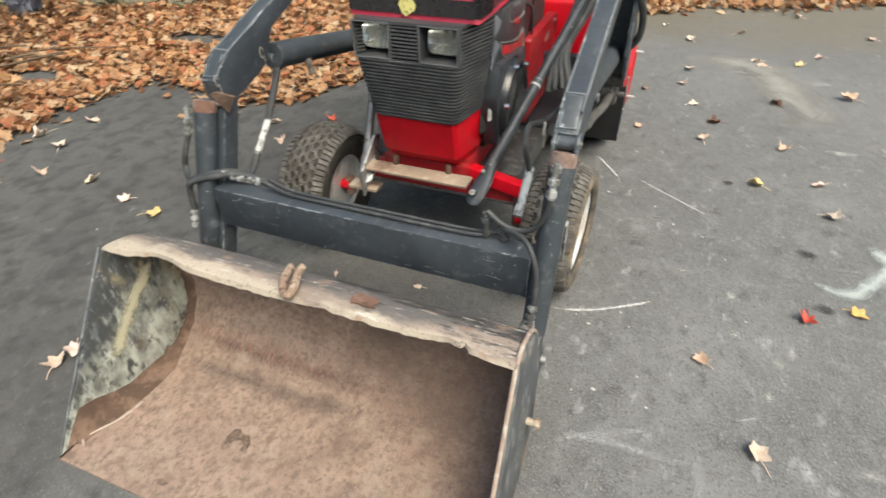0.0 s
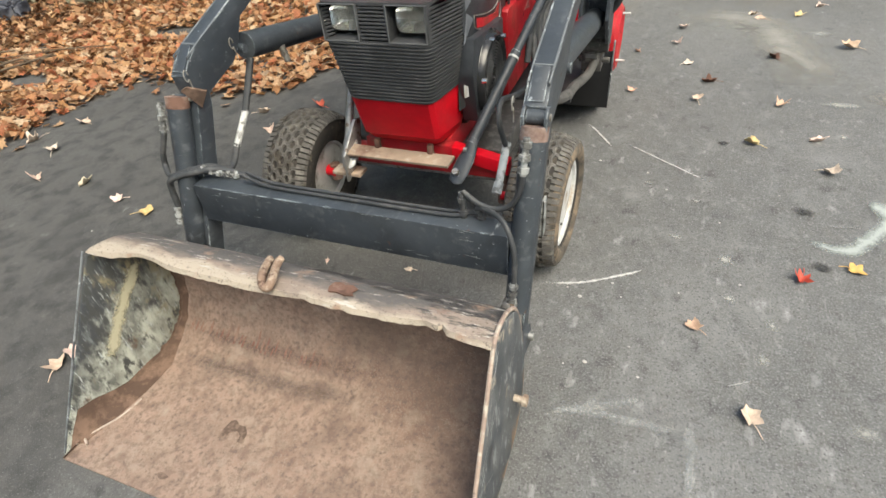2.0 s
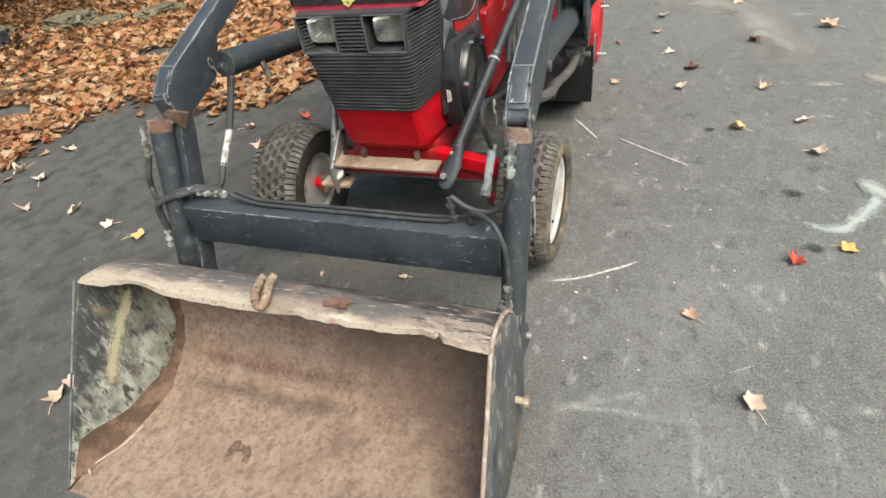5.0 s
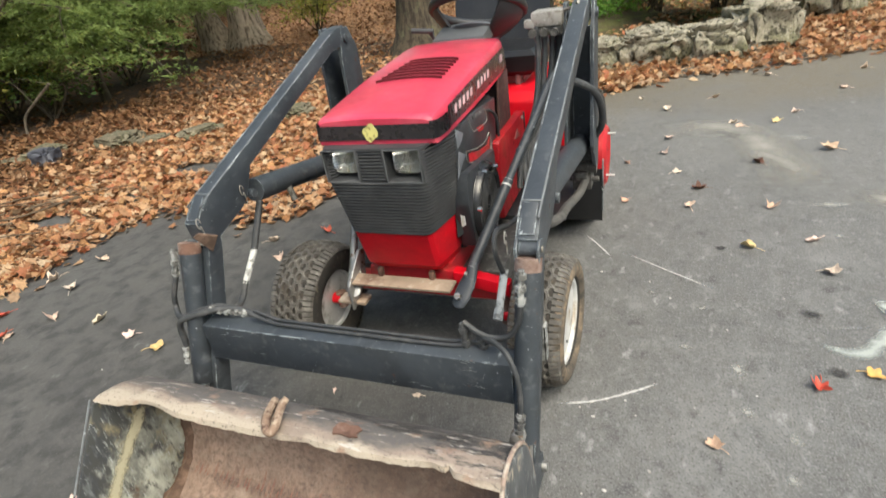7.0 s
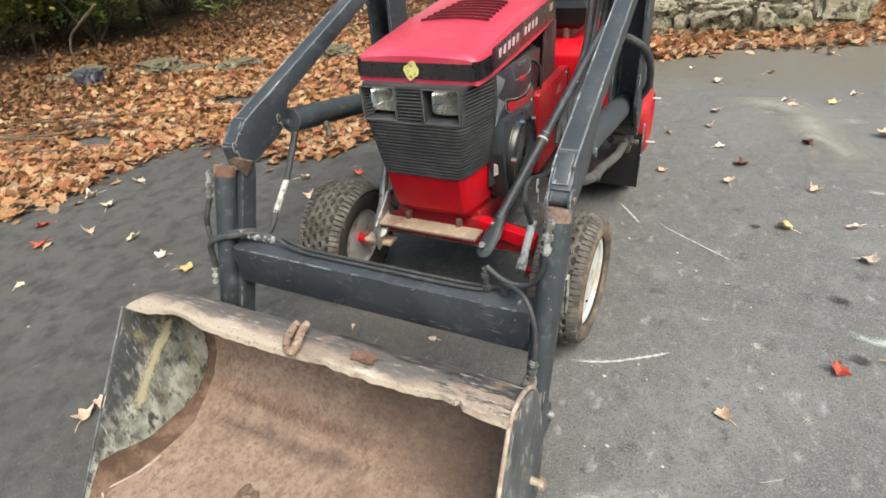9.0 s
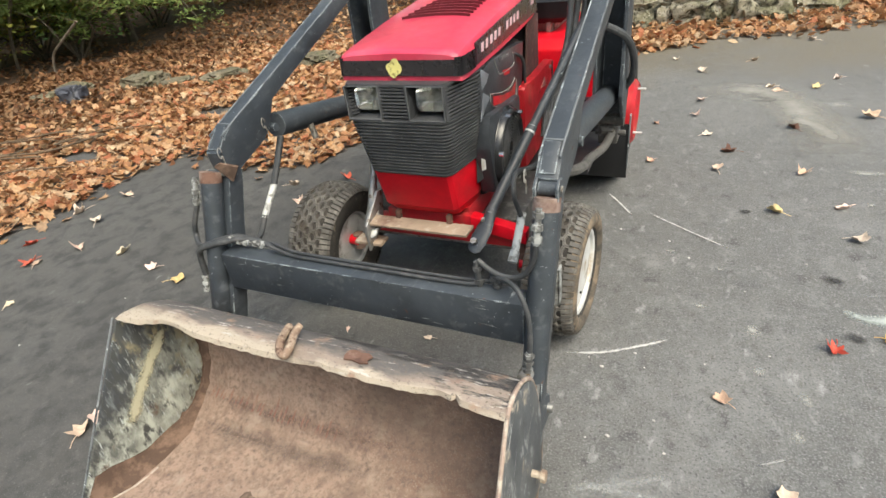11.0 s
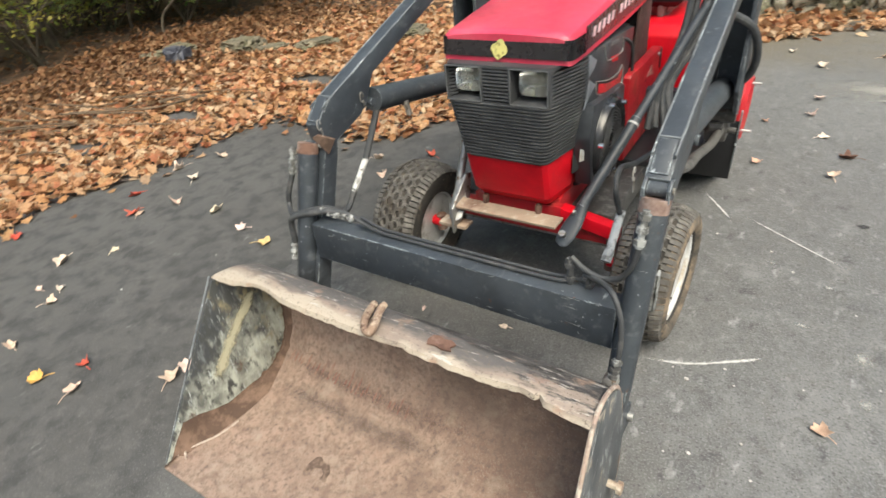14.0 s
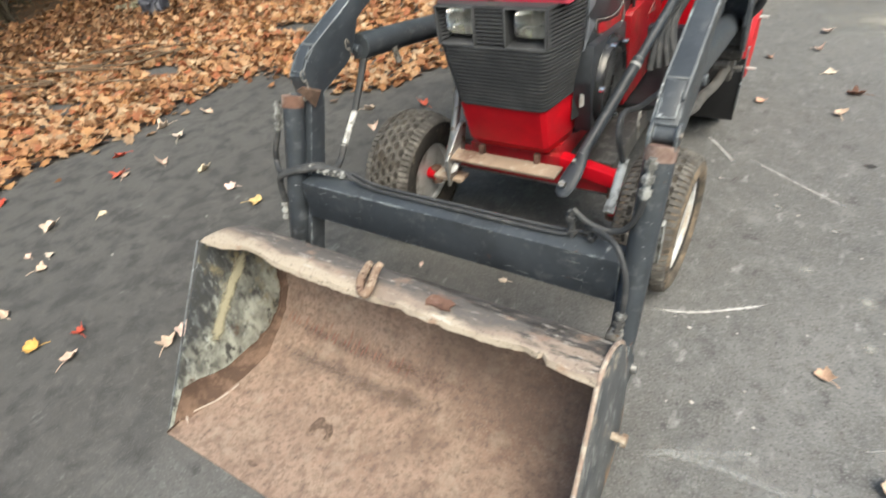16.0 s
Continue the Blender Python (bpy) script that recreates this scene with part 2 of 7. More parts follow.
HEADCAP = material("rust_bloomed_cap", (0.24, 0.17, 0.145), [((0.36, 0.30, 0.27), 25.0, 0.5, 0.64, ONE, None), ((0.12, 0.07, 0.055), 16.0, 0.52, 0.66, ONE, None)], rough=0.8)
TAPE = material("dirty_white_tape", (0.31, 0.32, 0.315), [((0.10, 0.10, 0.095), 60.0, 0.46, 0.58, ONE, None), ((0.06, 0.06, 0.06), 14.0, 0.54, 0.64, ONE, None)], rough=0.7)
CAST = material("dull_grey_casting", (0.30, 0.29, 0.27), [((0.13, 0.11, 0.09), 30.0, 0.50, 0.64, ONE, None), ((0.48, 0.47, 0.44), 55.0, 0.58, 0.66, ONE, None)], rough=0.6, metal=0.2)
CHROME = material("chrome", (0.75, 0.75, 0.76), rough=0.16, metal=1.0)
HOSE = material("hose_rubber", (0.040, 0.043, 0.047), [((0.09, 0.09, 0.09), 20.0, 0.5, 0.7, ONE, None)], rough=0.55)
RUSTBAR = material("rusty_tan_bar", (0.31, 0.235, 0.175), [((0.17, 0.10, 0.07), 12.0, 0.5, 0.64, (1, 1, 1), None), ((0.42, 0.36, 0.29), 24.0, 0.56, 0.66, ONE, None)], rough=0.8, bump=(60.0, 0.001))
RUST = material("rust", (0.155, 0.085, 0.062), [((0.27, 0.19, 0.155), 22.0, 0.5, 0.64, ONE, None), ((0.07, 0.035, 0.025), 9.0, 0.52, 0.64, ONE, None)], rough=0.88, bump=(90.0, 0.001))
CABLE = material("dusty_grey_rubber", (0.095, 0.092, 0.087), [((0.05, 0.048, 0.046), 30.0, 0.5, 0.66, ONE, None)], rough=0.75)
BUCKET_IN = material("muddy_shaded_bucket_floor", (0.27, 0.19, 0.148), [
    # browner to the rear: mud plus painted shade under the lip
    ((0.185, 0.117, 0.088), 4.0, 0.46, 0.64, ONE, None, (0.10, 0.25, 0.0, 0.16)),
    ((0.30, 0.225, 0.175), 7.0, 0.52, 0.68, ONE, None, (0.0, -0.15, 0.0, -0.12)),
    ((0.135, 0.098, 0.078), 60.0, 0.52, 0.74, ONE, None),
    ((0.15, 0.09, 0.07), 24.0, 0.66, 0.76, (1.4, 0.35, 0.35), None),
    ((0.275, 0.212, 0.170), 230.0, 0.50, 0.68, ONE, None),
    ((0.175, 0.118, 0.092), 42.0, 0.50, 0.66, (1, 0.7, 0.7), None),
    ((0.140, 0.100, 0.080), 90.0, 0.50, 0.68, ONE, None),
    ((0.31, 0.245, 0.195), 13.0, 0.56, 0.72, ONE, None),
    # dark dirt mixed with painted shade of the right side plate
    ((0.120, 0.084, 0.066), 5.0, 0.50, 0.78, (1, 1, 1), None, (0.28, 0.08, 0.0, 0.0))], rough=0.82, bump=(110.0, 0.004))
BUCKET_SIDE = material("peeling_bucket_side", (0.042, 0.047, 0.053), [
    ((0.16, 0.18, 0.185), 30.0, 0.52, 0.66, (1, 1.8, 0.4), 0.7),
    ((0.27, 0.285, 0.25), 9.0, 0.46, 0.66, (1, 1.2, 0.9), 0.8, (0.0, 0.45, -0.9, 0.52)),
    ((0.45, 0.48, 0.43), 14.0, 0.50, 0.66, (1, 1.3, 0.8), 0.85, (0.0, 0.0, -0.8, 0.13)),
    ((0.25, 0.22, 0.14), 16.0, 0.50, 0.66, (1, 1, 1), 0.85, (0.0, 1.2, 0.5, 0.66, 0.15)),
    ((0.050, 0.054, 0.054), 30.0, 0.50, 0.60, (1, 1.5, 0.7), 0.6, (0.0, -0.3, 0.5, -0.32, 0.05)),
    ((0.40, 0.44, 0.44), 70.0, 0.60, 0.68, (1, 2.4, 0.35), 0.8),
    ((0.12, 0.08, 0.058), 14.0, 0.60, 0.70, ONE, 0.9, (0.0, 0.0, -1.2, 0.10))], rough=0.5, bump=(80.0, 0.001))
RIM = material("worn_tan_rim", (0.30, 0.225, 0.185), [((0.42, 0.37, 0.31), 30.0, 0.50, 0.62, ONE, None), ((0.12, 0.10, 0.09), 26.0, 0.56, 0.66, ONE, None)], rough=0.75)
SCRATCH = material("scraped_paint", (0.36, 0.38, 0.38), [((0.14, 0.15, 0.155), 60.0, 0.46, 0.60, ONE, None)], rough=0.6)
BUCKET_OUT = material("scratched_bucket_side", (0.060, 0.066, 0.073), [
    ((0.125, 0.130, 0.132), 8.0, 0.46, 0.66, (1, 1.2, 0.8), 0.6),
    ((0.21, 0.22, 0.22), 26.0, 0.57, 0.64, (1, 1.5, 0.7), 0.6),
    ((0.27, 0.28, 0.28), 12.0, 0.62, 0.70, (1, 1.6, 0.8), 0.6),
    ((0.33, 0.20, 0.11), 6.0, 0.54, 0.66, ONE, 0.85, (0.0, 0.3, -1.6, 0.34, 0.2)),
    ((0.36, 0.32, 0.26), 16.0, 0.60, 0.68, ONE, 0.85),
    ((0.030, 0.031, 0.035), 12.0, 0.58, 0.66, ONE, 0.45)], rough=0.5, bump=(70.0, 0.001))
LIP = material("worn_lip", (0.255, 0.205, 0.170), [
    ((0.112, 0.103, 0.100), 11.0, 0.44, 0.60, (0.4, 1, 1), None, (0.0, 6.0, 0.0, 3.99, 0.16)),
    ((0.24, 0.135, 0.10), 12.0, 0.60, 0.68, (0.6, 1, 1), None),
    ((0.25, 0.26, 0.275), 6.0, 0.57, 0.66, (0.5, 1, 1), 0.5, (0.1, 0.0, 0.0, 0.0)),
    ((0.32, 0.27, 0.23), 30.0, 0.59, 0.69, (0.3, 1, 1), None),
    ((0.052, 0.048, 0.047), 46.0, 0.49, 0.57, (0.3, 1.1, 1), 0.5, (0.35, 2.2, 0.0, 1.30, 0.12)),
    ((0.39, 0.335, 0.27), 9.0, 0.46, 0.58, (0.5, 1, 1), None, (-0.35, -8.0, 0.0, -5.49, 0.2)),
    ((0.31, 0.21, 0.155), 18.0, 0.58, 0.70, ONE, None),
    ((0.46, 0.43, 0.39), 75.0, 0.59, 0.67, (0.22, 1.2, 1), None),
    ((0.15, 0.13, 0.115), 85.0, 0.60, 0.72, (0.7, 1, 1), None),
    ((0.13, 0.11, 0.09), 170.0, 0.58, 0.68, ONE, None)], rough=0.72, bump=(60.0, 0.006))
OILY = material("oily_grey_casting", (0.060, 0.058, 0.055), [((0.15, 0.145, 0.135), 45.0, 0.50, 0.66, ONE, 0.6)], rough=0.4)
MUD = material("dried_mud", (0.088, 0.055, 0.040), [((0.17, 0.11, 0.08), 22.0, 0.48, 0.62, ONE, None)], rough=0.95, bump=(60.0, 0.004))


def film(name, colour, scale, lo, hi):
    """A thin ragged film of dust or stain: it covers more towards its middle, and breaks up by grain."""
    m = bpy.data.materials.new(name)
    m.use_nodes = True
    n, l = m.node_tree.nodes, m.node_tree.links
    p = n["Principled BSDF"]
    p.inputs["Base Color"].default_value, p.inputs["Roughness"].default_value = (*colour, 1), 0.95
    cover = n.new("ShaderNodeAttribute")
    cover.attribute_name = "cover"
    total = cover.outputs["Fac"]
    for sc, k in ((scale, 1.0), (scale * 6.0, 0.8)):
        t = n.new("ShaderNodeTexNoise")
        t.inputs["Scale"].default_value, t.inputs["Detail"].default_value = sc, 6.0
        l.new(n.new("ShaderNodeTexCoord").outputs["Object"], t.inputs["Vector"])
        mul = n.new("ShaderNodeMath")
        mul.operation, mul.inputs[1].default_value = "MULTIPLY_ADD", k
        l.new(t.outputs["Fac"], mul.inputs[0])
        l.new(total, mul.inputs[2])
        total = mul.outputs[0]
    r = n.new("ShaderNodeMapRange")
    r.inputs[1].default_value, r.inputs[2].default_value = lo, hi
    l.new(total, r.inputs[0])
    mix = n.new("ShaderNodeMixShader")
    l.new(r.outputs[0], mix.inputs[0])
    l.new(n.new("ShaderNodeBsdfTransparent").outputs[0], mix.inputs[1])
    l.new(p.outputs[0], mix.inputs[2])
    l.new(mix.outputs[0], n["Material Output"].inputs[0])
    return m


CHALK = film("chalky_scrape", (0.46, 0.46, 0.45), 70.0, 1.30, 2.15)
FAINT = film("faint_scratch", (0.27, 0.27, 0.265), 70.0, 1.3, 2.2)
SCUFF = film("faint_scuff", (0.36, 0.37, 0.365), 120.0, 1.85, 2.5)
DUST = film("tan_dust", (0.27, 0.262, 0.24), 8.0, 0.80, 2.3)
PALEGREEN = film("pale_green_stain", (0.33, 0.36, 0.345), 26.0, 1.15, 1.95)
GREYMUD = film("grey_mud_smear", (0.165, 0.128, 0.110), 14.0, 1.2, 3.0)
REDMUD = film("red_mud_smear", (0.20, 0.125, 0.10), 24.0, 1.3, 2.9)
OIL = film("dark_spot", (0.045, 0.045, 0.046), 25.0, 1.1, 2.0)
PALESPOT = film("pale_spot", (0.34, 0.34, 0.32), 40.0, 1.35, 2.5)
CREAM = film("cream_paint_run", (0.42, 0.40, 0.29), 30.0, 1.15, 1.7)
EMBLEM = material("yellow_emblem_ink", (0.55, 0.50, 0.18), [((0.20, 0.17, 0.05), 60.0, 0.55, 0.62, ONE, None)], rough=0.5)
INK = material("pale_lettering", (0.62, 0.42, 0.46), rough=0.5)
BRASS = material("dull_fitting", (0.30, 0.29, 0.27), [((0.12, 0.10, 0.08), 50.0, 0.5, 0.6, ONE, 0.7)], rough=0.4, metal=0.7)
LEAF_FIELD = varied("fallen_leaf_litter", [(0.200, 0.080, 0.039), (0.430, 0.219, 0.109), (0.520, 0.332, 0.190), (0.300, 0.133, 0.059), (0.560, 0.408, 0.260), (0.400, 0.194, 0.093), (0.500, 0.270, 0.121), (0.550, 0.418, 0.279), (0.160, 0.069, 0.033), (0.480, 0.291, 0.144), (0.420, 0.153, 0.079), (0.250, 0.112, 0.052)], rough=0.7, translucent=0.25)
LEAF_BROWN = varied("dark_brown_leaf_litter", [(0.088, 0.037, 0.018), (0.194, 0.088, 0.042), (0.264, 0.145, 0.072), (0.132, 0.057, 0.025), (0.299, 0.185, 0.105), (0.062, 0.030, 0.016), (0.220, 0.110, 0.050), (0.106, 0.046, 0.022)], rough=0.75, translucent=0.2)
LEAF_PALE = varied("pale_dry_leaf", [(0.62, 0.53, 0.44), (0.55, 0.40, 0.30), (0.66, 0.50, 0.44), (0.58, 0.50, 0.36), (0.50, 0.30, 0.22)], island=False, rough=0.75)
LEAF_RED = varied("red_leaf", [(0.46, 0.07, 0.045), (0.55, 0.13, 0.08)], island=False, rough=0.6)
LEAF_YELLOW = varied("yellow_leaf", [(0.58, 0.34, 0.09), (0.60, 0.47, 0.24)], island=False, rough=0.6)
LEAF_DARK = varied("dark_curled_leaf", [(0.08, 0.035, 0.025), (0.14, 0.07, 0.05)], island=False, rough=0.7)
GREEN = varied("green_leaves", [(0.051, 0.105, 0.025), (0.087, 0.168, 0.035), (0.036, 0.077, 0.028), (0.145, 0.210, 0.042), (0.065, 0.126, 0.042)], rough=0.55, translucent=0.3)
HEMLOCK = varied("hemlock_needles", [(0.20, 0.28, 0.095), (0.25, 0.33, 0.115), (0.13, 0.19, 0.055), (0.28, 0.33, 0.10)], rough=0.5, translucent=0.5)
BRIGHT = varied("bright_green_leaves", [(0.12, 0.26, 0.04), (0.16, 0.30, 0.05), (0.09, 0.20, 0.03)], rough=0.5, translucent=0.35)
AUTUMN = varied("turning_leaves", [(0.32, 0.31, 0.065), (0.22, 0.28, 0.06), (0.40, 0.34, 0.085), (0.15, 0.21, 0.05)], rough=0.55, translucent=0.5)
GLASS = bpy.data.materials.new("lamp_glass")
GLASS.use_nodes = True
_g = GLASS.node_tree.nodes["Principled BSDF"].inputs
_g["Transmission Weight"].default_value, _g["Roughness"].default_value, _g["Base Color"].default_value = 1.0, 0.03, (0.95, 0.95, 0.92, 1)
SLOT = material("dark_red_slot", (0.10, 0.008, 0.014), rough=0.6)
REFLECT = material("lamp_reflector", (0.97, 0.97, 0.95), rough=0.14, metal=1.0)


# ---- building blocks ----
def part(name, bm, mat, parent=None, label="", angle=35, origin=None):
    """Link a bmesh as one mesh object under a thing or a part."""
    me = bpy.data.meshes.new(name)
    bm.normal_update()
    bm.to_mesh(me)
    bm.free()
    me.materials.append(mat)
    me.shade_smooth()
    me.set_sharp_from_angle(angle=radians(angle))
    ob = new(name, me)
    if parent is not None:
        ob.parent = parent
        if parent.type == "EMPTY":
            ob.matrix_parent_inverse = Matrix.Translation(-parent.location)
    if label:
        tagged(ob, label)
    return ob


def thing(name, at, label, category, group="", kind=""):
    ob = new(name)
    ob.location, ob.empty_display_size = at, 0.1
    return tagged(ob, label, category, group, kind)


def merge(*bms):
    out = bms[0]
    for b in bms[1:]:
        me = bpy.data.meshes.new("joined")
        b.to_mesh(me)
        b.free()
        out.from_mesh(me)
        bpy.data.meshes.remove(me)
    return out


def bevelled(bm, width, segments=2):
    if width:
        bmesh.ops.bevel(bm, geom=bm.edges[:], offset=width, segments=segments, affect="EDGES", clamp_overlap=True, profile=0.6)
    return bm


def box(x0, x1, y0, y1, z0, z1, b=0.004, m=None):
    bm = bmesh.new()
    bmesh.ops.create_cube(bm, size=1, matrix=Matrix.Translation(((x0 + x1) / 2, (y0 + y1) / 2, (z0 + z1) / 2)) @ Matrix.Diagonal((x1 - x0, y1 - y0, z1 - z0, 1)))
    bevelled(bm, b)
    if m is not None:
        bm.transform(m)
    return bm


def prism(outline, x0, x1, b=0.003):
    """A (y, z) outline pushed from x0 to x1."""
    bm = bmesh.new()
    bm.faces.new([bm.verts.new((x0, y, z)) for y, z in outline])
    got = bmesh.ops.extrude_face_region(bm, geom=bm.faces[:])
    bmesh.ops.translate(bm, verts=[v for v in got["geom"] if isinstance(v, bmesh.types.BMVert)], vec=(x1 - x0, 0, 0))
    bmesh.ops.recalc_face_normals(bm, faces=bm.faces[:])
    return bevelled(bm, b)


def flat(points, thick, b=0.0):
    """A closed outline in space, given thickness along its own normal."""
    bm = bmesh.new()
    f = bm.faces.new([bm.verts.new(p) for p in points])
    f.normal_update()
    n = f.normal.copy()
    got = bmesh.ops.extrude_face_region(bm, geom=[f])
    bmesh.ops.translate(bm, verts=[v for v in got["geom"] if isinstance(v, bmesh.types.BMVert)], vec=-n * thick)
    bmesh.ops.recalc_face_normals(bm, faces=bm.faces[:])
    return bevelled(bm, b)


def rod(p0, p1, r0, r1=None, n=20, b=0.0):
    p0, p1 = Vector(p0), Vector(p1)
    d = p1 - p0
    bm = bmesh.new()
    bmesh.ops.create_cone(bm, cap_ends=True, segments=n, radius1=r0, radius2=r0 if r1 is None else r1, depth=d.length,
                          matrix=Matrix.Translation((p0 + p1) / 2) @ d.to_track_quat("Z", "Y").to_matrix().to_4x4())
    return bm


def tube(points, r, n=10, steps=6):
    """A round hose along a smooth curve through the points."""
    pts = [Vector(p) for p in points]
    line = []
    for k in range(len(pts) - 1):
        a, b, c, d = pts[max(k - 1, 0)], pts[k], pts[k + 1], pts[min(k + 2, len(pts) - 1)]
        for s in range(steps):
            t = s / steps
            line.append(0.5 * (2 * b + (c - a) * t + (2 * a - 5 * b + 4 * c - d) * t * t + (3 * b - a - 3 * c + d) * t ** 3))
    line.append(pts[-1])
    bm = bmesh.new()
    rings, side = [], None
    for k, p in enumerate(line):
        ahead = (line[min(k + 1, len(line) - 1)] - line[max(k - 1, 0)]).normalized()
        side = ahead.orthogonal().normalized() if side is None else (side - ahead * side.dot(ahead)).normalized()
        up = ahead.cross(side)
        rings.append([bm.verts.new(p + r * (side * math.cos(a) + up * math.sin(a))) for a in (2 * math.pi * j / n for j in range(n))])
    for a, b in zip(rings, rings[1:]):
        for j in range(n):
            bm.faces.new((a[j], a[(j + 1) % n], b[(j + 1) % n], b[j]))
    bm.faces.new(rings[0][::-1]), bm.faces.new(rings[-1])
    bmesh.ops.recalc_face_normals(bm, faces=bm.faces[:])
    return bm


def loft(sections, closed=True, front=True):
    """Skin rings of equally many points, and cap the ends."""
    bm = bmesh.new()
    rings = [[bm.verts.new(p) for p in s] for s in sections]
    n = len(rings[0])
    for a, b in zip(rings, rings[1:]):
        for j in range(n if closed else n - 1):
            bm.faces.new((a[j], a[(j + 1) % n], b[(j + 1) % n], b[j]))
    if closed:
        bm.faces.new(rings[-1])
    if closed and front:
        bm.faces.new(rings[0][::-1])
    bmesh.ops.recalc_face_normals(bm, faces=bm.faces[:])
    return bm


def turned(profile, m, n=40, ring=False):
    """A profile of (along, radius) turned about the z axis of m. ring: the profile closes on itself."""
    bm = bmesh.new()
    rows = [[bm.verts.new(m @ Vector((r * math.cos(a), r * math.sin(a), h))) for a in (2 * math.pi * j / n for j in range(n))] for h, r in profile]
    pairs = list(zip(rows, rows[1:])) + ([(rows[-1], rows[0])] if ring else [])
    for a, b in pairs:
        for j in range(n):
            bm.faces.new((a[j], a[(j + 1) % n], b[(j + 1) % n], b[j]))
    if not ring:
        bm.faces.new(rows[0][::-1]), bm.faces.new(rows[-1])
    bmesh.ops.recalc_face_normals(bm, faces=bm.faces[:])
    return bm


AXLE = Matrix.Rotation(radians(90), 4, "Y")


def bolt(p, way, r=0.008, h=0.008):
    p, way = Vector(p), Vector(way).normalized()
    return rod(p, p + way * h, r, r * 0.92, n=6)


# ---- ground ----
def sheet(name, outline, z, depth, mat, label):
    bm = bmesh.new()
    top = bm.faces.new([bm.verts.new((x, y, z)) for x, y in outline])
    got = bmesh.ops.extrude_face_region(bm, geom=[top])
    bmesh.ops.translate(bm, verts=[v for v in got["geom"] if isinstance(v, bmesh.types.BMVert)], vec=(0, 0, -depth))
    bmesh.ops.recalc_face_normals(bm, faces=bm.faces[:])
    return tagged(part(name, bm, mat), label, "ground", kind="structure")


sheet("ground", [(-300, -300), (300, -300), (300, 300), (-300, 300)], -0.02, 0.3, SOIL, "brown leaf-covered earth round the driveway")
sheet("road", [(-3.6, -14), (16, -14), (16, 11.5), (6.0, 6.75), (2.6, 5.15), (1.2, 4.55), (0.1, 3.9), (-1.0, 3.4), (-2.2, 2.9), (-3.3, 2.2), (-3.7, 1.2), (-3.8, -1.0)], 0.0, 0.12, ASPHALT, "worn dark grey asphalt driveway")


# ---- tractor ----
tractor = thing("garden_tractor", (0, 0, 0), "red and black garden tractor with a black loader frame bolted on", "tractor")


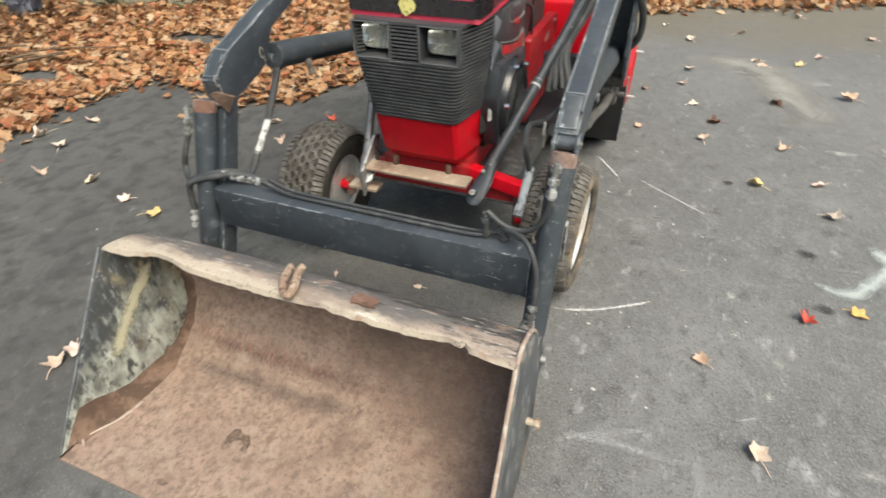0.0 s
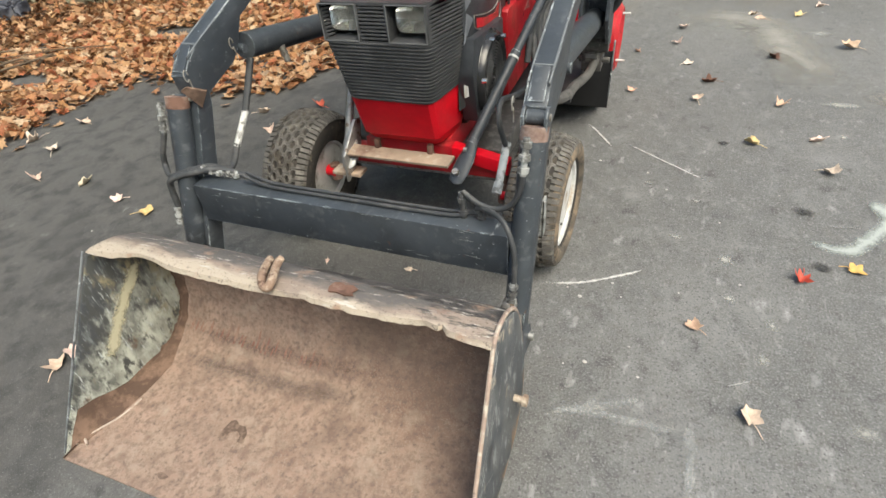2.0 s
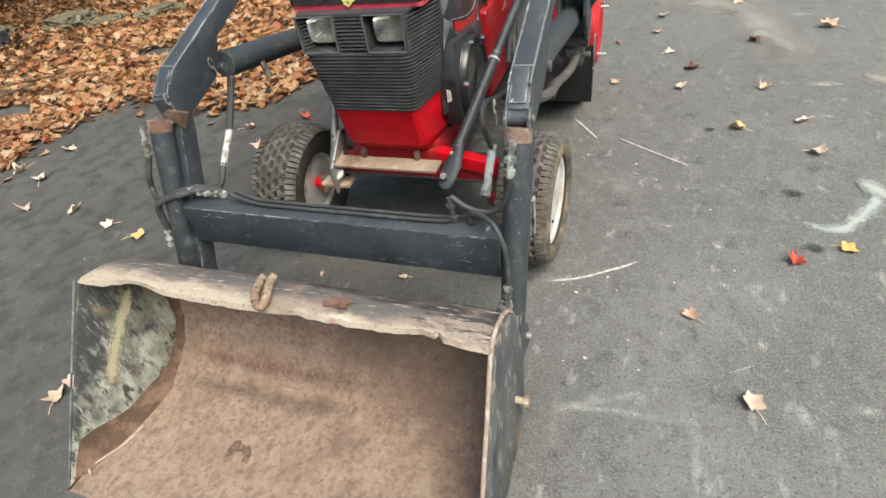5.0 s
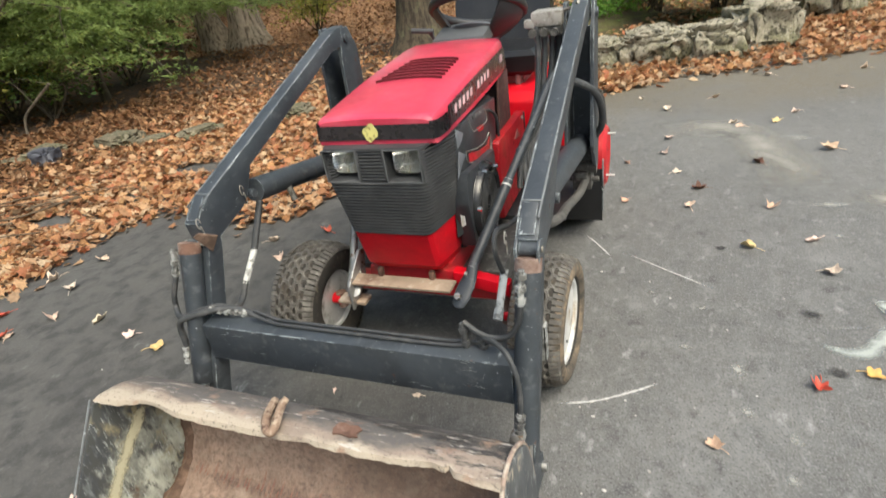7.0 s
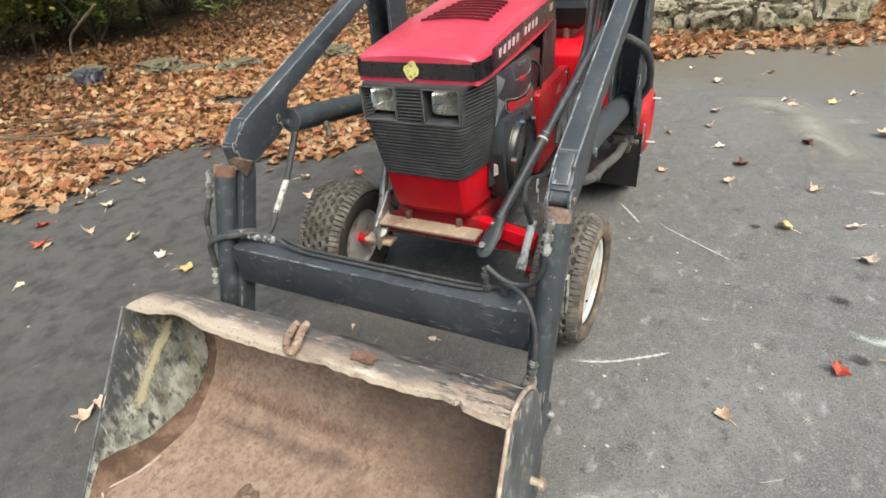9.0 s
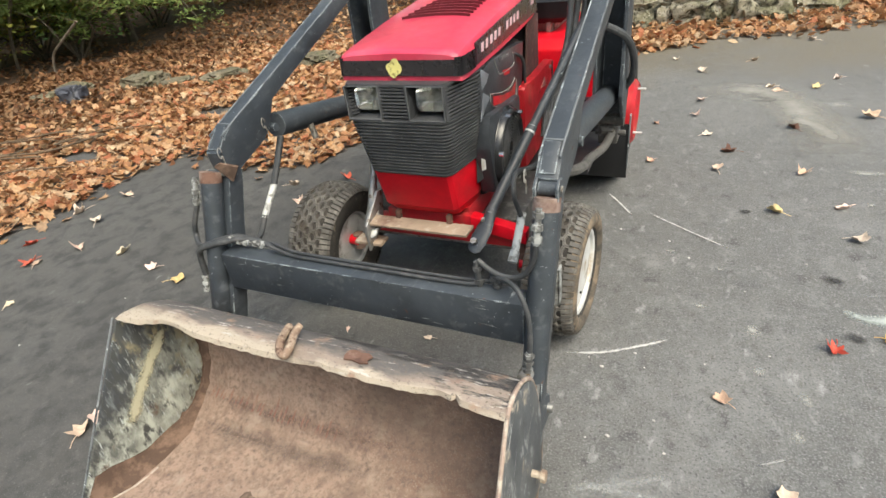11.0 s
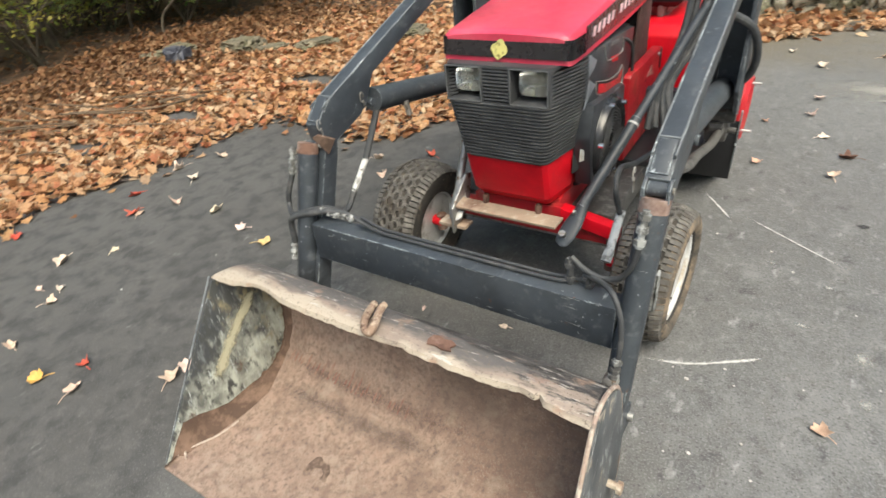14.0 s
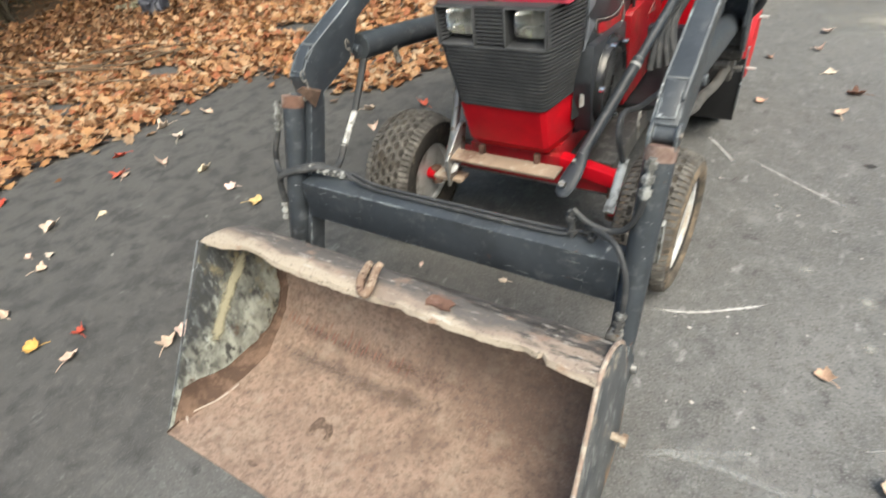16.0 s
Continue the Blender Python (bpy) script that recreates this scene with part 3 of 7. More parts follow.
def front_wheel(cx, turn, lean, outer):
    """Turf wheel; outer is +1 or -1, the side on which its face looks out."""
    m = Matrix.Translation((cx, 0.012, 0.206)) @ pose(0, 0, 0, 0, lean, turn) @ AXLE @ Matrix.Diagonal((0.975, 0.975, 0.92, 1.0))
    w = 0.052 if outer > 0 else 0.060
    rim_mat = WHITE if outer > 0 else GREYRIM
    d, k = (0.0, 1.12) if outer > 0 else (-0.040, 0.90)
    r1, r2, r3 = (0.144, 0.157, 0.171) if outer > 0 else (0.132, 0.150, 0.168)
    disc = turned([(-0.055, 0.112 * k), (-0.062, 0.119 * k), (-0.068, 0.119 * k), (-0.064, 0.106 * k), (-0.05, 0.098 * k), (-0.02 + d * 0.6, 0.090 * k), (-0.012 + d, 0.05), (-0.012 + d, 0.0001),
                   (0.004 + d, 0.0001), (0.004 + d, 0.05), (0.0 + d, 0.080 * k), (0.012 + d, 0.092 * k), (0.020 + d, 0.100 * k), (0.045, 0.102 * k), (0.064, 0.108 * k), (0.068, 0.119 * k), (0.062, 0.119 * k), (0.055, 0.112 * k)], m, 40)
    wheel = part("front_wheel", disc, rim_mat, tractor, "pale painted steel front wheel with muddy turf tyre")
    prof = [(-0.060, 0.110 * k), (-0.072, 0.120 * k), (-0.080, r1), (-0.084, r2), (-0.081, r3), (-0.072, 0.182), (-0.056, 0.190), (-0.03, 0.193), (0, 0.194), (0.03, 0.193), (0.056, 0.190), (0.072, 0.182),
            (0.081, r3), (0.084, r2), (0.080, r1), (0.072, 0.120 * k), (0.060, 0.110 * k)]
    part("tyre", turned(prof, m, 56, ring=True), RUBBER, wheel)
    for e in (-1, 1):
        part("sidewall", turned([(e * a, r) for a, r in ((0.0735, 0.121 * k), (0.0812, r1), (0.0853, r2), (0.0823, r3 + 0.0005), (0.0735, 0.183), (0.060, 0.1905), (0.060, 0.186), (0.072, 0.124 * k))], m, 56, ring=True), WALLTYRE if outer > 0 else RUBBER, wheel)
    bm = bmesh.new()
    rows, around = 5, 34
    step, high = 2 * math.pi / around, 2 * w / rows

    def on(h, a, lift):
        r = 0.1935 - 0.012 * (abs(h) / w) ** 4 + lift
        return bm.verts.new(m @ Vector((r * math.cos(a), r * math.sin(a), h)))

    for i in range(rows):
        for j in range(around):
            h, a = -w + (i + 0.5) * high, (j + 0.5 * (i % 2)) * step
            ring = [(h + high * 0.64 * math.cos(t) * 1.0, a + step * 0.56 * math.sin(t)) for t in (math.pi / 3 * k for k in range(6))]
            up = [on(max(-w, min(w, hh)), aa, 0.008) for hh, aa in ring]
            mid = [on(max(-w, min(w, h + (hh - h) * 0.74)), a + (aa - a) * 0.74, 0.008) for hh, aa in ring]
            low = [on(max(-w, min(w, h + (hh - h) * 0.62)), a + (aa - a) * 0.62, 0.0006) for hh, aa in ring]
            for k in range(6):
                q = (k + 1) % 6
                try:
                    bm.faces.new((up[k], up[q], mid[q], mid[k])), bm.faces.new((mid[k], mid[q], low[q], low[k]))
                except ValueError:
                    pass
    # shoulder blocks along both edges of the tread
    for e in (-1, 1):
        for j in range(around * 2):
            a, hw = (j + 0.5) * step / 2, step * 0.17
            top = [bm.verts.new(m @ Vector((r * math.cos(a + q * hw), r * math.sin(a + q * hw), e * h))) for h, r, q in ((w - 0.004, 0.1965, -1), (w + 0.022, 0.1870, -1), (w + 0.022, 0.1870, 1), (w - 0.004, 0.1965, 1))]
            foot = [bm.verts.new(m @ Vector((r * math.cos(a + q * hw * 1.2), r * math.sin(a + q * hw * 1.2), e * h))) for h, r, q in ((w - 0.004, 0.186, -1), (w + 0.027, 0.178, -1), (w + 0.027, 0.178, 1), (w - 0.004, 0.186, 1))]
            bm.faces.new(top)
            for k in range(4):
                bm.faces.new((top[k], top[(k + 1) % 4], foot[(k + 1) % 4], foot[k]))
    bmesh.ops.recalc_face_normals(bm, faces=bm.faces[:])
    part("tread", bm, LUG, wheel)
    part("hub_cap", turned([(0.004 if outer > 0 else -0.045, 0.024), (0.012 if outer > 0 else -0.05, 0.024), (0.014 if outer > 0 else -0.052, 0.016), (0.03, 0.016)] if outer > 0 else
                           [(0.004 + d, 0.034), (0.03 + d, 0.034), (0.036 + d, 0.028), (0.036 + d, 0.018), (0.03 + d, 0.016), (0.004 + d, 0.016)], m, 24), CHROME if outer < 0 else GREYRIM, wheel)
    part("valve", rod(m @ Vector((0.085, 0.0, 0.02 * outer)), m @ Vector((0.078, 0.0, 0.06 * outer)), 0.004, n=8), RUBBER, wheel)


front_wheel(0.415, -3, 0, 1)
front_wheel(-0.366, -1, 3, -1)


def rear_wheel(cx, side):
    m = Matrix.Translation((cx, 1.17, 0.29)) @ AXLE
    disc = turned([(side * a, r) for a, r in [(-0.10, 0.16), (-0.10, 0.15), (0.0, 0.14), (0.02, 0.05), (0.02, 0.0001), (0.03, 0.0001), (0.03, 0.05), (0.02, 0.14), (0.10, 0.15), (0.11, 0.165), (0.10, 0.165)]], m, 40)
    wheel = part("rear_wheel", disc, RED_DUSTY, tractor, "red rear wheel with wide black tyre")
    prof = [(-0.10, 0.155), (-0.12, 0.18), (-0.125, 0.22), (-0.12, 0.265), (-0.10, 0.282), (0, 0.286), (0.10, 0.282), (0.12, 0.265), (0.125, 0.22), (0.12, 0.18), (0.10, 0.155)]
    part("tyre", turned(prof, m, 56, ring=True), RUBBER, wheel)
    bm = bmesh.new()
    for k in range(30):
        for s in (-1, 1):
            a = 2 * math.pi * (k + (0.5 if s > 0 else 0)) / 30
            lug = box(-0.058, 0.058, -0.011, 0.011, -0.004, 0.006, 0.002)
            lug.transform(m @ Matrix.Rotation(a, 4, "Z") @ Matrix.Translation((0.286, 0, s * 0.056)) @ Matrix.Rotation(radians(90), 4, "Y") @ Matrix.Rotation(radians(25 * s), 4, "Z"))
            merge(bm, lug)
    part("tread", bm, RUBBER, wheel)
    wt = turned([(side * a, r) for a, r in [(0.055, 0.04), (0.055, 0.140), (0.135, 0.140), (0.150, 0.122), (0.13, 0.09), (0.13, 0.04)]], m, 36)
    part("wheel_weight", wt, RED_DUSTY, wheel, "round red cast wheel weight")
    for a in (5, 175):
        c, s = 0.10 * math.cos(radians(a)), 0.10 * math.sin(radians(a))
        part("stud", rod(m @ Vector((c, s, side * 0.12)), m @ Vector((c, s, side * 0.180)), 0.005, n=10), WHITE, wheel, "long pale threaded stud")


rear_wheel(0.335, 1)
rear_wheel(-0.335, -1)

# hood: red shell, black decal bands, louvres
def hood_ring(y, w, zb, zs, zt):
    return [(-w, y, zb), (-w - 0.002, y, zs), (-w + 0.002, y, zt - 0.016), (-w + 0.009, y, zt - 0.006), (-w + 0.024, y, zt - 0.001), (-w + 0.09, y, zt + 0.003), (0, y, zt + 0.005),
            (w - 0.09, y, zt + 0.003), (w - 0.024, y, zt - 0.001), (w - 0.009, y, zt - 0.006), (w - 0.002, y, zt - 0.016), (w + 0.002, y, zs), (w, y, zb)]


hood = part("hood", loft([hood_ring(-0.058, 0.168, 0.770, 0.80, 0.832), hood_ring(-0.052, 0.174, 0.768, 0.80, 0.838), hood_ring(-0.03, 0.176, 0.768, 0.80, 0.843), hood_ring(0.10, 0.178, 0.772, 0.82, 0.860),
                          hood_ring(0.25, 0.178, 0.778, 0.83, 0.878), hood_ring(0.42, 0.177, 0.786, 0.845, 0.895), hood_ring(0.57, 0.175, 0.795, 0.855, 0.908), hood_ring(0.635, 0.172, 0.80, 0.862, 0.910), hood_ring(0.658, 0.165, 0.805, 0.86, 0.898)]), HOODRED, tractor, "glossy red hood")
part("front_band", prism([(-0.0615, 0.782), (-0.0575, 0.782), (-0.0535, 0.826), (-0.0575, 0.826)], -0.166, 0.166, 0.0), DECAL, hood, "black decal band")
for s in (-1, 1):
    band = flat([(s * 0.1812, 0.036, 0.785), (s * 0.1818, 0.22, 0.792), (s * 0.1805, 0.640, 0.812), (s * 0.1795, 0.620, 0.880), (s * 0.1818, 0.25, 0.857), (s * 0.1812, 0.036, 0.838)][::s], 0.004)
    part("side_band", band, DECAL, hood, "black decal band with pale lettering")
    corner = bmesh.new()
    bend = [(corner.verts.new((s * x, y, 0.782)), corner.verts.new((s * (x - 0.001), y + 0.003, 0.827))) for x, y in ((0.160, -0.0612), (0.169, -0.0602), (0.1755, -0.0555), (0.1785, -0.048), (0.1803, -0.033), (0.1814, 0.0), (0.1817, 0.028))]
    for (a, b), (c, d) in zip(bend, bend[1:]):
        corner.faces.new((a, c, d, b))
    bmesh.ops.solidify(corner, geom=corner.faces[:], thickness=0.001)
    part("corner_band", corner, DECAL, hood, angle=80)
    for k in range(10):
        if k == 5:
            continue
        y = 0.068 + 0.036 * k
        z = 0.806 + 0.022 * k / 10 + 0.002
        part("lettering", flat([(s * 0.1842, y, z), (s * 0.1842, y + 0.015, z + 0.001), (s * 0.1842, y + 0.019, z + 0.022), (s * 0.1842, y + 0.004, z + 0.021)][::s], 0.002), INK, hood)
    part("number_plate", flat([(s * 0.1832, 0.555, 0.842), (s * 0.1832, 0.585, 0.843), (s * 0.1830, 0.587, 0.864), (s * 0.1830, 0.557, 0.863)][::s], 0.002), INK, hood)
random.seed(4)
badge = []
for k in range(36):
    a = 2 * math.pi * k / 36
    r = 0.0205 * (1 + 0.10 * math.cos(4 * a + 0.4) + random.uniform(-0.07, 0.07))
    badge.append((r * math.cos(a) - 0.008, -0.0632 + 0.0045 * math.sin(a) * r / 0.019, 0.802 + r * 1.05 * math.sin(a)))
part("emblem", flat(badge, 0.002), EMBLEM, hood, "ragged pale yellow emblem")
for k in range(7):
    u = k / 6
    y = 0.195 + 0.165 * u
    x0, x1 = -0.103 + 0.040 * u, 0.108 - 0.004 * u
    line = []
    for q in range(9):
        x = x0 + (x1 - x0) * q / 8
        yy = y + 0.016 * (1 - ((x - 0.01) / 0.11) ** 2)
        line.append(Vector((x, yy, 0.8675 + (yy - 0.10) * 0.1165 + 0.0035 * (1 - (x / 0.17) ** 2))))
    slot, blade = bmesh.new(), bmesh.new()
    for bm, cut in ((slot, [(-0.001, -0.006), (0.0025, -0.006), (0.0025, 0.0017), (-0.001, 0.0016)]), (blade, [(0.0025, -0.006), (0.016, -0.006), (0.016, 0.0002), (0.010, 0.0010), (0.0025, 0.0014)])):
        fade = [min(1.0, 0.25 + 1.2 * min(q, 8 - q)) for q in range(9)]
        loops = [[bm.verts.new(p + Vector((0, (a - 0.0025) * f + 0.0025, b - 0.0022 * (1 - f)))) for a, b in cut] for p, f in zip(line, fade)]
        for p, q in zip(loops, loops[1:]):
            for n in range(len(cut)):
                bm.faces.new((p[n], p[(n + 1) % len(cut)], q[(n + 1) % len(cut)], q[n]))
        bm.faces.new(loops[0]), bm.faces.new(loops[-1])
        bmesh.ops.recalc_face_normals(bm, faces=bm.faces[:])
    part("louvre", blade, HOODRED, hood)
    part("louvre_slot", slot, SLOT, hood)

# grille
def grille_ring(z, front, back, wl, wr, wb):
    def corner(w):
        # the front turns into the side over a soft bend
        a, c, b = (w - 0.022, front), (w - 0.001, front + 0.002), (w + (wb - w) * 0.17, front + 0.034)
        return [tuple((1 - t) ** 2 * p + 2 * t * (1 - t) * q + t * t * r for p, q, r in zip(a, c, b)) for t in (0, 0.2, 0.4, 0.6, 0.8, 1)]
    left = [(-x, y, z) for x, y in reversed(corner(wl))]
    return [(-wb, back, z), (-wb, front + 0.13, z)] + left + [(x, y, z) for x, y in corner(wr)] + [(wb, front + 0.13, z), (wb, back, z)]


def grille_at(z, out=0.0, back=0.12):
    t = min(1.0, (z - 0.518) / 0.160)
    return dict(front=-0.086 - 0.007 * t - out, back=back, wl=0.113 + 0.038 * t + out * 0.6, wr=0.130 + 0.010 * t + out * 0.6, wb=0.148 + 0.024 * t + out)


def recessed(z):
    g = grille_at(z, -0.004, 0.115)
    g["front"] += 0.046
    return g


grille = part("grille", loft([grille_ring(z, **grille_at(z)) for z in (0.518, 0.56, 0.62, 0.678)], True), RIBBED, tractor, "ribbed black plastic grille")
part("lamp_panel", loft([grille_ring(z, **recessed(z)) for z in (0.678, 0.72, 0.766)], True), RIBBED, grille)
for k in range(17):
    z = 0.525 + 0.0092 * k
    part("rib", loft([grille_ring(zz, **grille_at(z, out, 0.115)) for zz, out in ((z - 0.0032, 0.0), (z - 0.0012, 0.0055), (z + 0.0008, 0.0055), (z + 0.0022, 0.0))]), RIBBED, grille)
part("rail", loft([grille_ring(z, **grille_at(z, 0.003, 0.11)) for z in (0.763, 0.770)]), RIBBED, grille)
for x0, x1 in ((-0.153, -0.147), (-0.049, -0.043), (0.029, 0.035), (0.135, 0.141)):
    part("pillar", prism([(-0.093, 0.676), (-0.04, 0.676), (-0.04, 0.765), (-0.098, 0.765)], x0, x1, 0.002), RIBBED, grille)
for k in range(9):
    z = 0.685 + 0.0090 * k
    part("rib", box(-0.043, 0.029, -0.095, -0.04, z - 0.0024, z + 0.0024, 0.0012), RIBBED, grille)
    g = grille_at(z)
    for s in (-1, 1):
        wf = g["wl"] if s < 0 else g["wr"] + 0.004
        bm = flat([(s * wf * 0.98, g["front"] + 0.002, z), (s * (g["wb"] + 0.005), g["front"] + 0.13, z), (s * (g["wb"] + 0.005), 0.115, z), (s * (g["wb"] - 0.02), 0.115, z), (s * (wf - 0.02), g["front"] + 0.02, z)], 0.005)
        part("rib", bm, RIBBED, grille)
FRAME = material("worn_grey_plastic", (0.10, 0.105, 0.11), rough=0.45)
for cx in (-0.098, 0.085):
    square = lambda w, h, y: [(cx + a * w, y, 0.721 + b * h) for a, b in ((-1, -1), (1, -1), (1, 1), (-1, 1))]
    bm = bmesh.new()
    loops = [[bm.verts.new(p) for p in square(*q)] for q in ((0.051, 0.045, -0.095), (0.049, 0.043, -0.096), (0.045, 0.037, -0.052), (0.044, 0.036, -0.0415))]
    for p, q in zip(loops, loops[1:]):
        for j in range(4):
            bm.faces.new((p[j], p[(j + 1) % 4], q[(j + 1) % 4], q[j]))
    bm.faces.new(loops[-1])
    bmesh.ops.recalc_face_normals(bm, faces=bm.faces[:])
    lamp = part("headlight", bm, RIBBED, grille, "rectangular headlight in a black recess")
    lx, lz = cx + 0.007, 0.727
    oval = lambda u, y: [(lx + 0.041 * u * math.copysign(abs(math.cos(t)) ** 0.42, math.cos(t)), y, lz + 0.030 * u * math.copysign(abs(math.sin(t)) ** 0.42, math.sin(t))) for t in (2 * math.pi * j / 28 for j in range(28))]
    part("reflector", loft([oval(u, y) for u, y in ((1.0, -0.076), (0.80, -0.0625), (0.60, -0.0525), (0.40, -0.0460), (0.20, -0.0430), (0.05, -0.0422))], front=False), REFLECT, lamp, "shiny lamp reflector")
    # enlarged white cone paints the bright glare inside the lens
    part("bulb", rod((lx, -0.046, lz), (lx, -0.068, lz), 0.013, 0.010, 14), WHITE, lamp, "oversized white bulb standing in for lens glare")
    lens = part("lens", loft([oval(u, y) for u, y in ((1.02, -0.075), (1.02, -0.078), (0.6, -0.081), (0.1, -0.082))]), GLASS, lamp, "clear fluted lens")
    lens.visible_shadow = False
    for k in range(14):
        x = lx - 0.0299 + 0.0046 * k
        part("flute", rod((x, -0.0772, lz - 0.002), (x, -0.0758, lz + 0.024), 0.0017, n=8), GLASS, lamp)
    ring = square(0.050, 0.044, -0.0968)
    part("lamp_frame", merge(*[rod(p, q, 0.0016, n=6) for p, q in zip(ring, ring[1:] + ring[:1])]), FRAME, lamp, "worn grey edge of the lamp recess")

# red chin under the grille
part("chin", loft([[(-w, 0.10, z), (-w, f + 0.11, z), (-u - 0.004, f + 0.008, z), (-u + 0.008, f, z), (u + 0.002, f, z), (u + 0.014, f + 0.010, z), (w, f + 0.11, z), (w, 0.10, z)]
                   for z, u, w, f in ((0.368, 0.088, 0.122, -0.010), (0.371, 0.100, 0.134, -0.024), (0.394, 0.105, 0.140, -0.044), (0.398, 0.108, 0.142, -0.049), (0.402, 0.109, 0.143, -0.050), (0.522, 0.112, 0.147, -0.083))]), RED, tractor, "red front cowl")
for s in (-1, 1):
    part("cowl_foot", box(s * 0.085 - 0.008, s * 0.085 + 0.008, -0.040, -0.022, 0.330, 0.37, 0.004), RUST, tractor)

# frame, axle and front bracket
part("chassis", merge(box(-0.13, -0.09, 0.02, 1.15, 0.30, 0.37), box(0.09, 0.13, 0.02, 1.15, 0.30, 0.37), box(-0.14, 0.14, 0.0, 0.03, 0.315, 0.355)), RED_DUSTY, tractor)
part("front_axle", prism([(0.012, 0.255), (0.05, 0.255), (0.05, 0.315), (0.012, 0.315)], -0.24, 0.30, 0.006), RED_DUSTY, tractor, "red front axle beam")
part("axle_arm", flat([(0.14, 0.034, 0.356), (0.31, 0.034, 0.322), (0.31, 0.034, 0.281), (0.14, 0.034, 0.316)], 0.04, 0.004), RED, tractor, "red axle arm")
for s in (-1, 1):
    part("kingpin", rod((s * 0.290, 0.018, 0.175), (s * 0.290, 0.018, 0.30 if s > 0 else 0.228), 0.018), RUST, tractor)
    part("spindle", rod((s * 0.285, 0.012, 0.207), (s * 0.37, 0.012, 0.205), 0.020, 0.016), RED, tractor)
    part("spindle_washer", rod((s * 0.322, 0.012, 0.206), (s * 0.334, 0.012, 0.206), 0.034), CHROME, tractor)
part("tie_rod", rod((-0.30, 0.10, 0.20), (0.30, 0.10, 0.20), 0.008), STEEL, tractor)
part("front_bracket", merge(flat([(-0.172, -0.030, 0.335), (0.160, -0.030, 0.335), (0.155, -0.082, 0.329), (-0.166, -0.082, 0.329)], 0.009, 0.002), box(-0.232, -0.135, -0.085, -0.035, 0.258, 0.270, 0.003)), RUSTBAR, tractor, "tan rusty steel mounting plate")
for s in (-1, 1):
    if s < 0:
        part("bracket_plate", flat([(s * 0.174, -0.100, 0.248), (s * 0.176, 0.0, 0.30), (s * 0.178, 0.035, 0.400), (s * 0.178, 0.0, 0.408), (s * 0.174, -0.10, 0.335)][::s], 0.010, 0.003), STEEL if s < 0 else BLACK, tractor)
    part("bracket_bolt", bolt((s * 0.182, -0.06, 0.30), (s, 0, 0)), STEEL, tractor)
    part("bracket_bolt", bolt((s * 0.184, -0.02, 0.36), (s, 0, 0)), STEEL, tractor)
# unseen pan, added to block light from the ground below
part("unseen_belly_pan", prism([(0.10, 0.245), (0.16, 0.225), (1.02, 0.225), (1.06, 0.25), (1.06, 0.30), (0.10, 0.30)], -0.26, 0.26, 0.008), OILY, tractor)
part("mud_flap", box(0.285, 0.489, 0.866, 0.872, 0.108, 0.34, 0.002), VINYL, tractor, "flat black mud flap")
part("flap_bracket", box(0.487, 0.492, 0.858, 0.880, 0.16, 0.38, 0.001), EDGE, tractor)

# engine
part("engine_block", merge(box(-0.15, 0.15, 0.12, 0.52, 0.36, 0.62, 0.02), box(-0.165, 0.165, 0.16, 0.50, 0.56, 0.76, 0.03)), PLASTIC, tractor, "black twin engine with cooling shroud")
part("engine_side", loft([[(0.150, 0.05, 0.44), (0.150, 0.42, 0.40), (0.150, 0.44, 0.76), (0.150, 0.08, 0.77)], [(0.165, 0.06, 0.45), (0.168, 0.40, 0.41), (0.168, 0.42, 0.75), (0.165, 0.09, 0.76)], [(0.170, 0.10, 0.50), (0.172, 0.36, 0.46), (0.172, 0.38, 0.72), (0.170, 0.12, 0.73)]]), PLASTIC, tractor)
fan = Matrix.Translation((0.20, 0.195, 0.497)) @ AXLE
part("fan_shroud", flat([(0.200, 0.075, 0.40), (0.200, 0.30, 0.365), (0.200, 0.345, 0.44), (0.200, 0.345, 0.615), (0.200, 0.06, 0.640), (0.200, 0.045, 0.55)], 0.05, 0.010), SHROUD, tractor, "dark grey shroud round the fan")
fan_house = part("fan_housing", turned([(-0.05, 0.128), (-0.004, 0.128), (0.002, 0.125), (0.002, 0.121), (0.012, 0.119), (0.018, 0.115), (0.020, 0.109), (0.020, 0.104), (0.014, 0.101), (0.014, 0.097), (0.006, 0.093), (0.004, 0.02), (0.004, 0.0001)], fan, 56), GLOSSBLACK, tractor, "round black fan housing with a screen")
for k in range(9):
    part("screen_bar", turned([(0.010, 0.022 + 0.0082 * k), (0.013, 0.022 + 0.0082 * k), (0.013, 0.0252 + 0.0082 * k), (0.010, 0.0252 + 0.0082 * k)], fan, 36, ring=True), HOSE, fan_house)
for k in range(-8, 9):
    c, h = 0.0105 * k, math.sqrt(max(0.0, 0.092 ** 2 - (0.0105 * k) ** 2))
    part("screen_wire", rod(fan @ Vector((c, -h, 0.0112)), fan @ Vector((c, h, 0.0112)), 0.0011, n=5), GLOSSBLACK, fan_house)
for k in range(6):
    a = math.pi * k / 3 + 0.3
    part("screw", rod(fan @ Vector((0.116 * math.cos(a), 0.116 * math.sin(a), 0.012)), fan @ Vector((0.116 * math.cos(a), 0.116 * math.sin(a), 0.026)), 0.007, n=8), CHROME, fan_house)
sidep = part("side_cover", flat([(0.179, 0.053, 0.746), (0.179, 0.128, 0.766), (0.179, 0.347, 0.758), (0.179, 0.469, 0.75), (0.179, 0.451, 0.647), (0.179, 0.425, 0.565), (0.179, 0.088, 0.635), (0.179, 0.044, 0.658)][::-1], 0.03, 0.006), SHROUD, tractor, "dark grey side cover with red and silver decals")
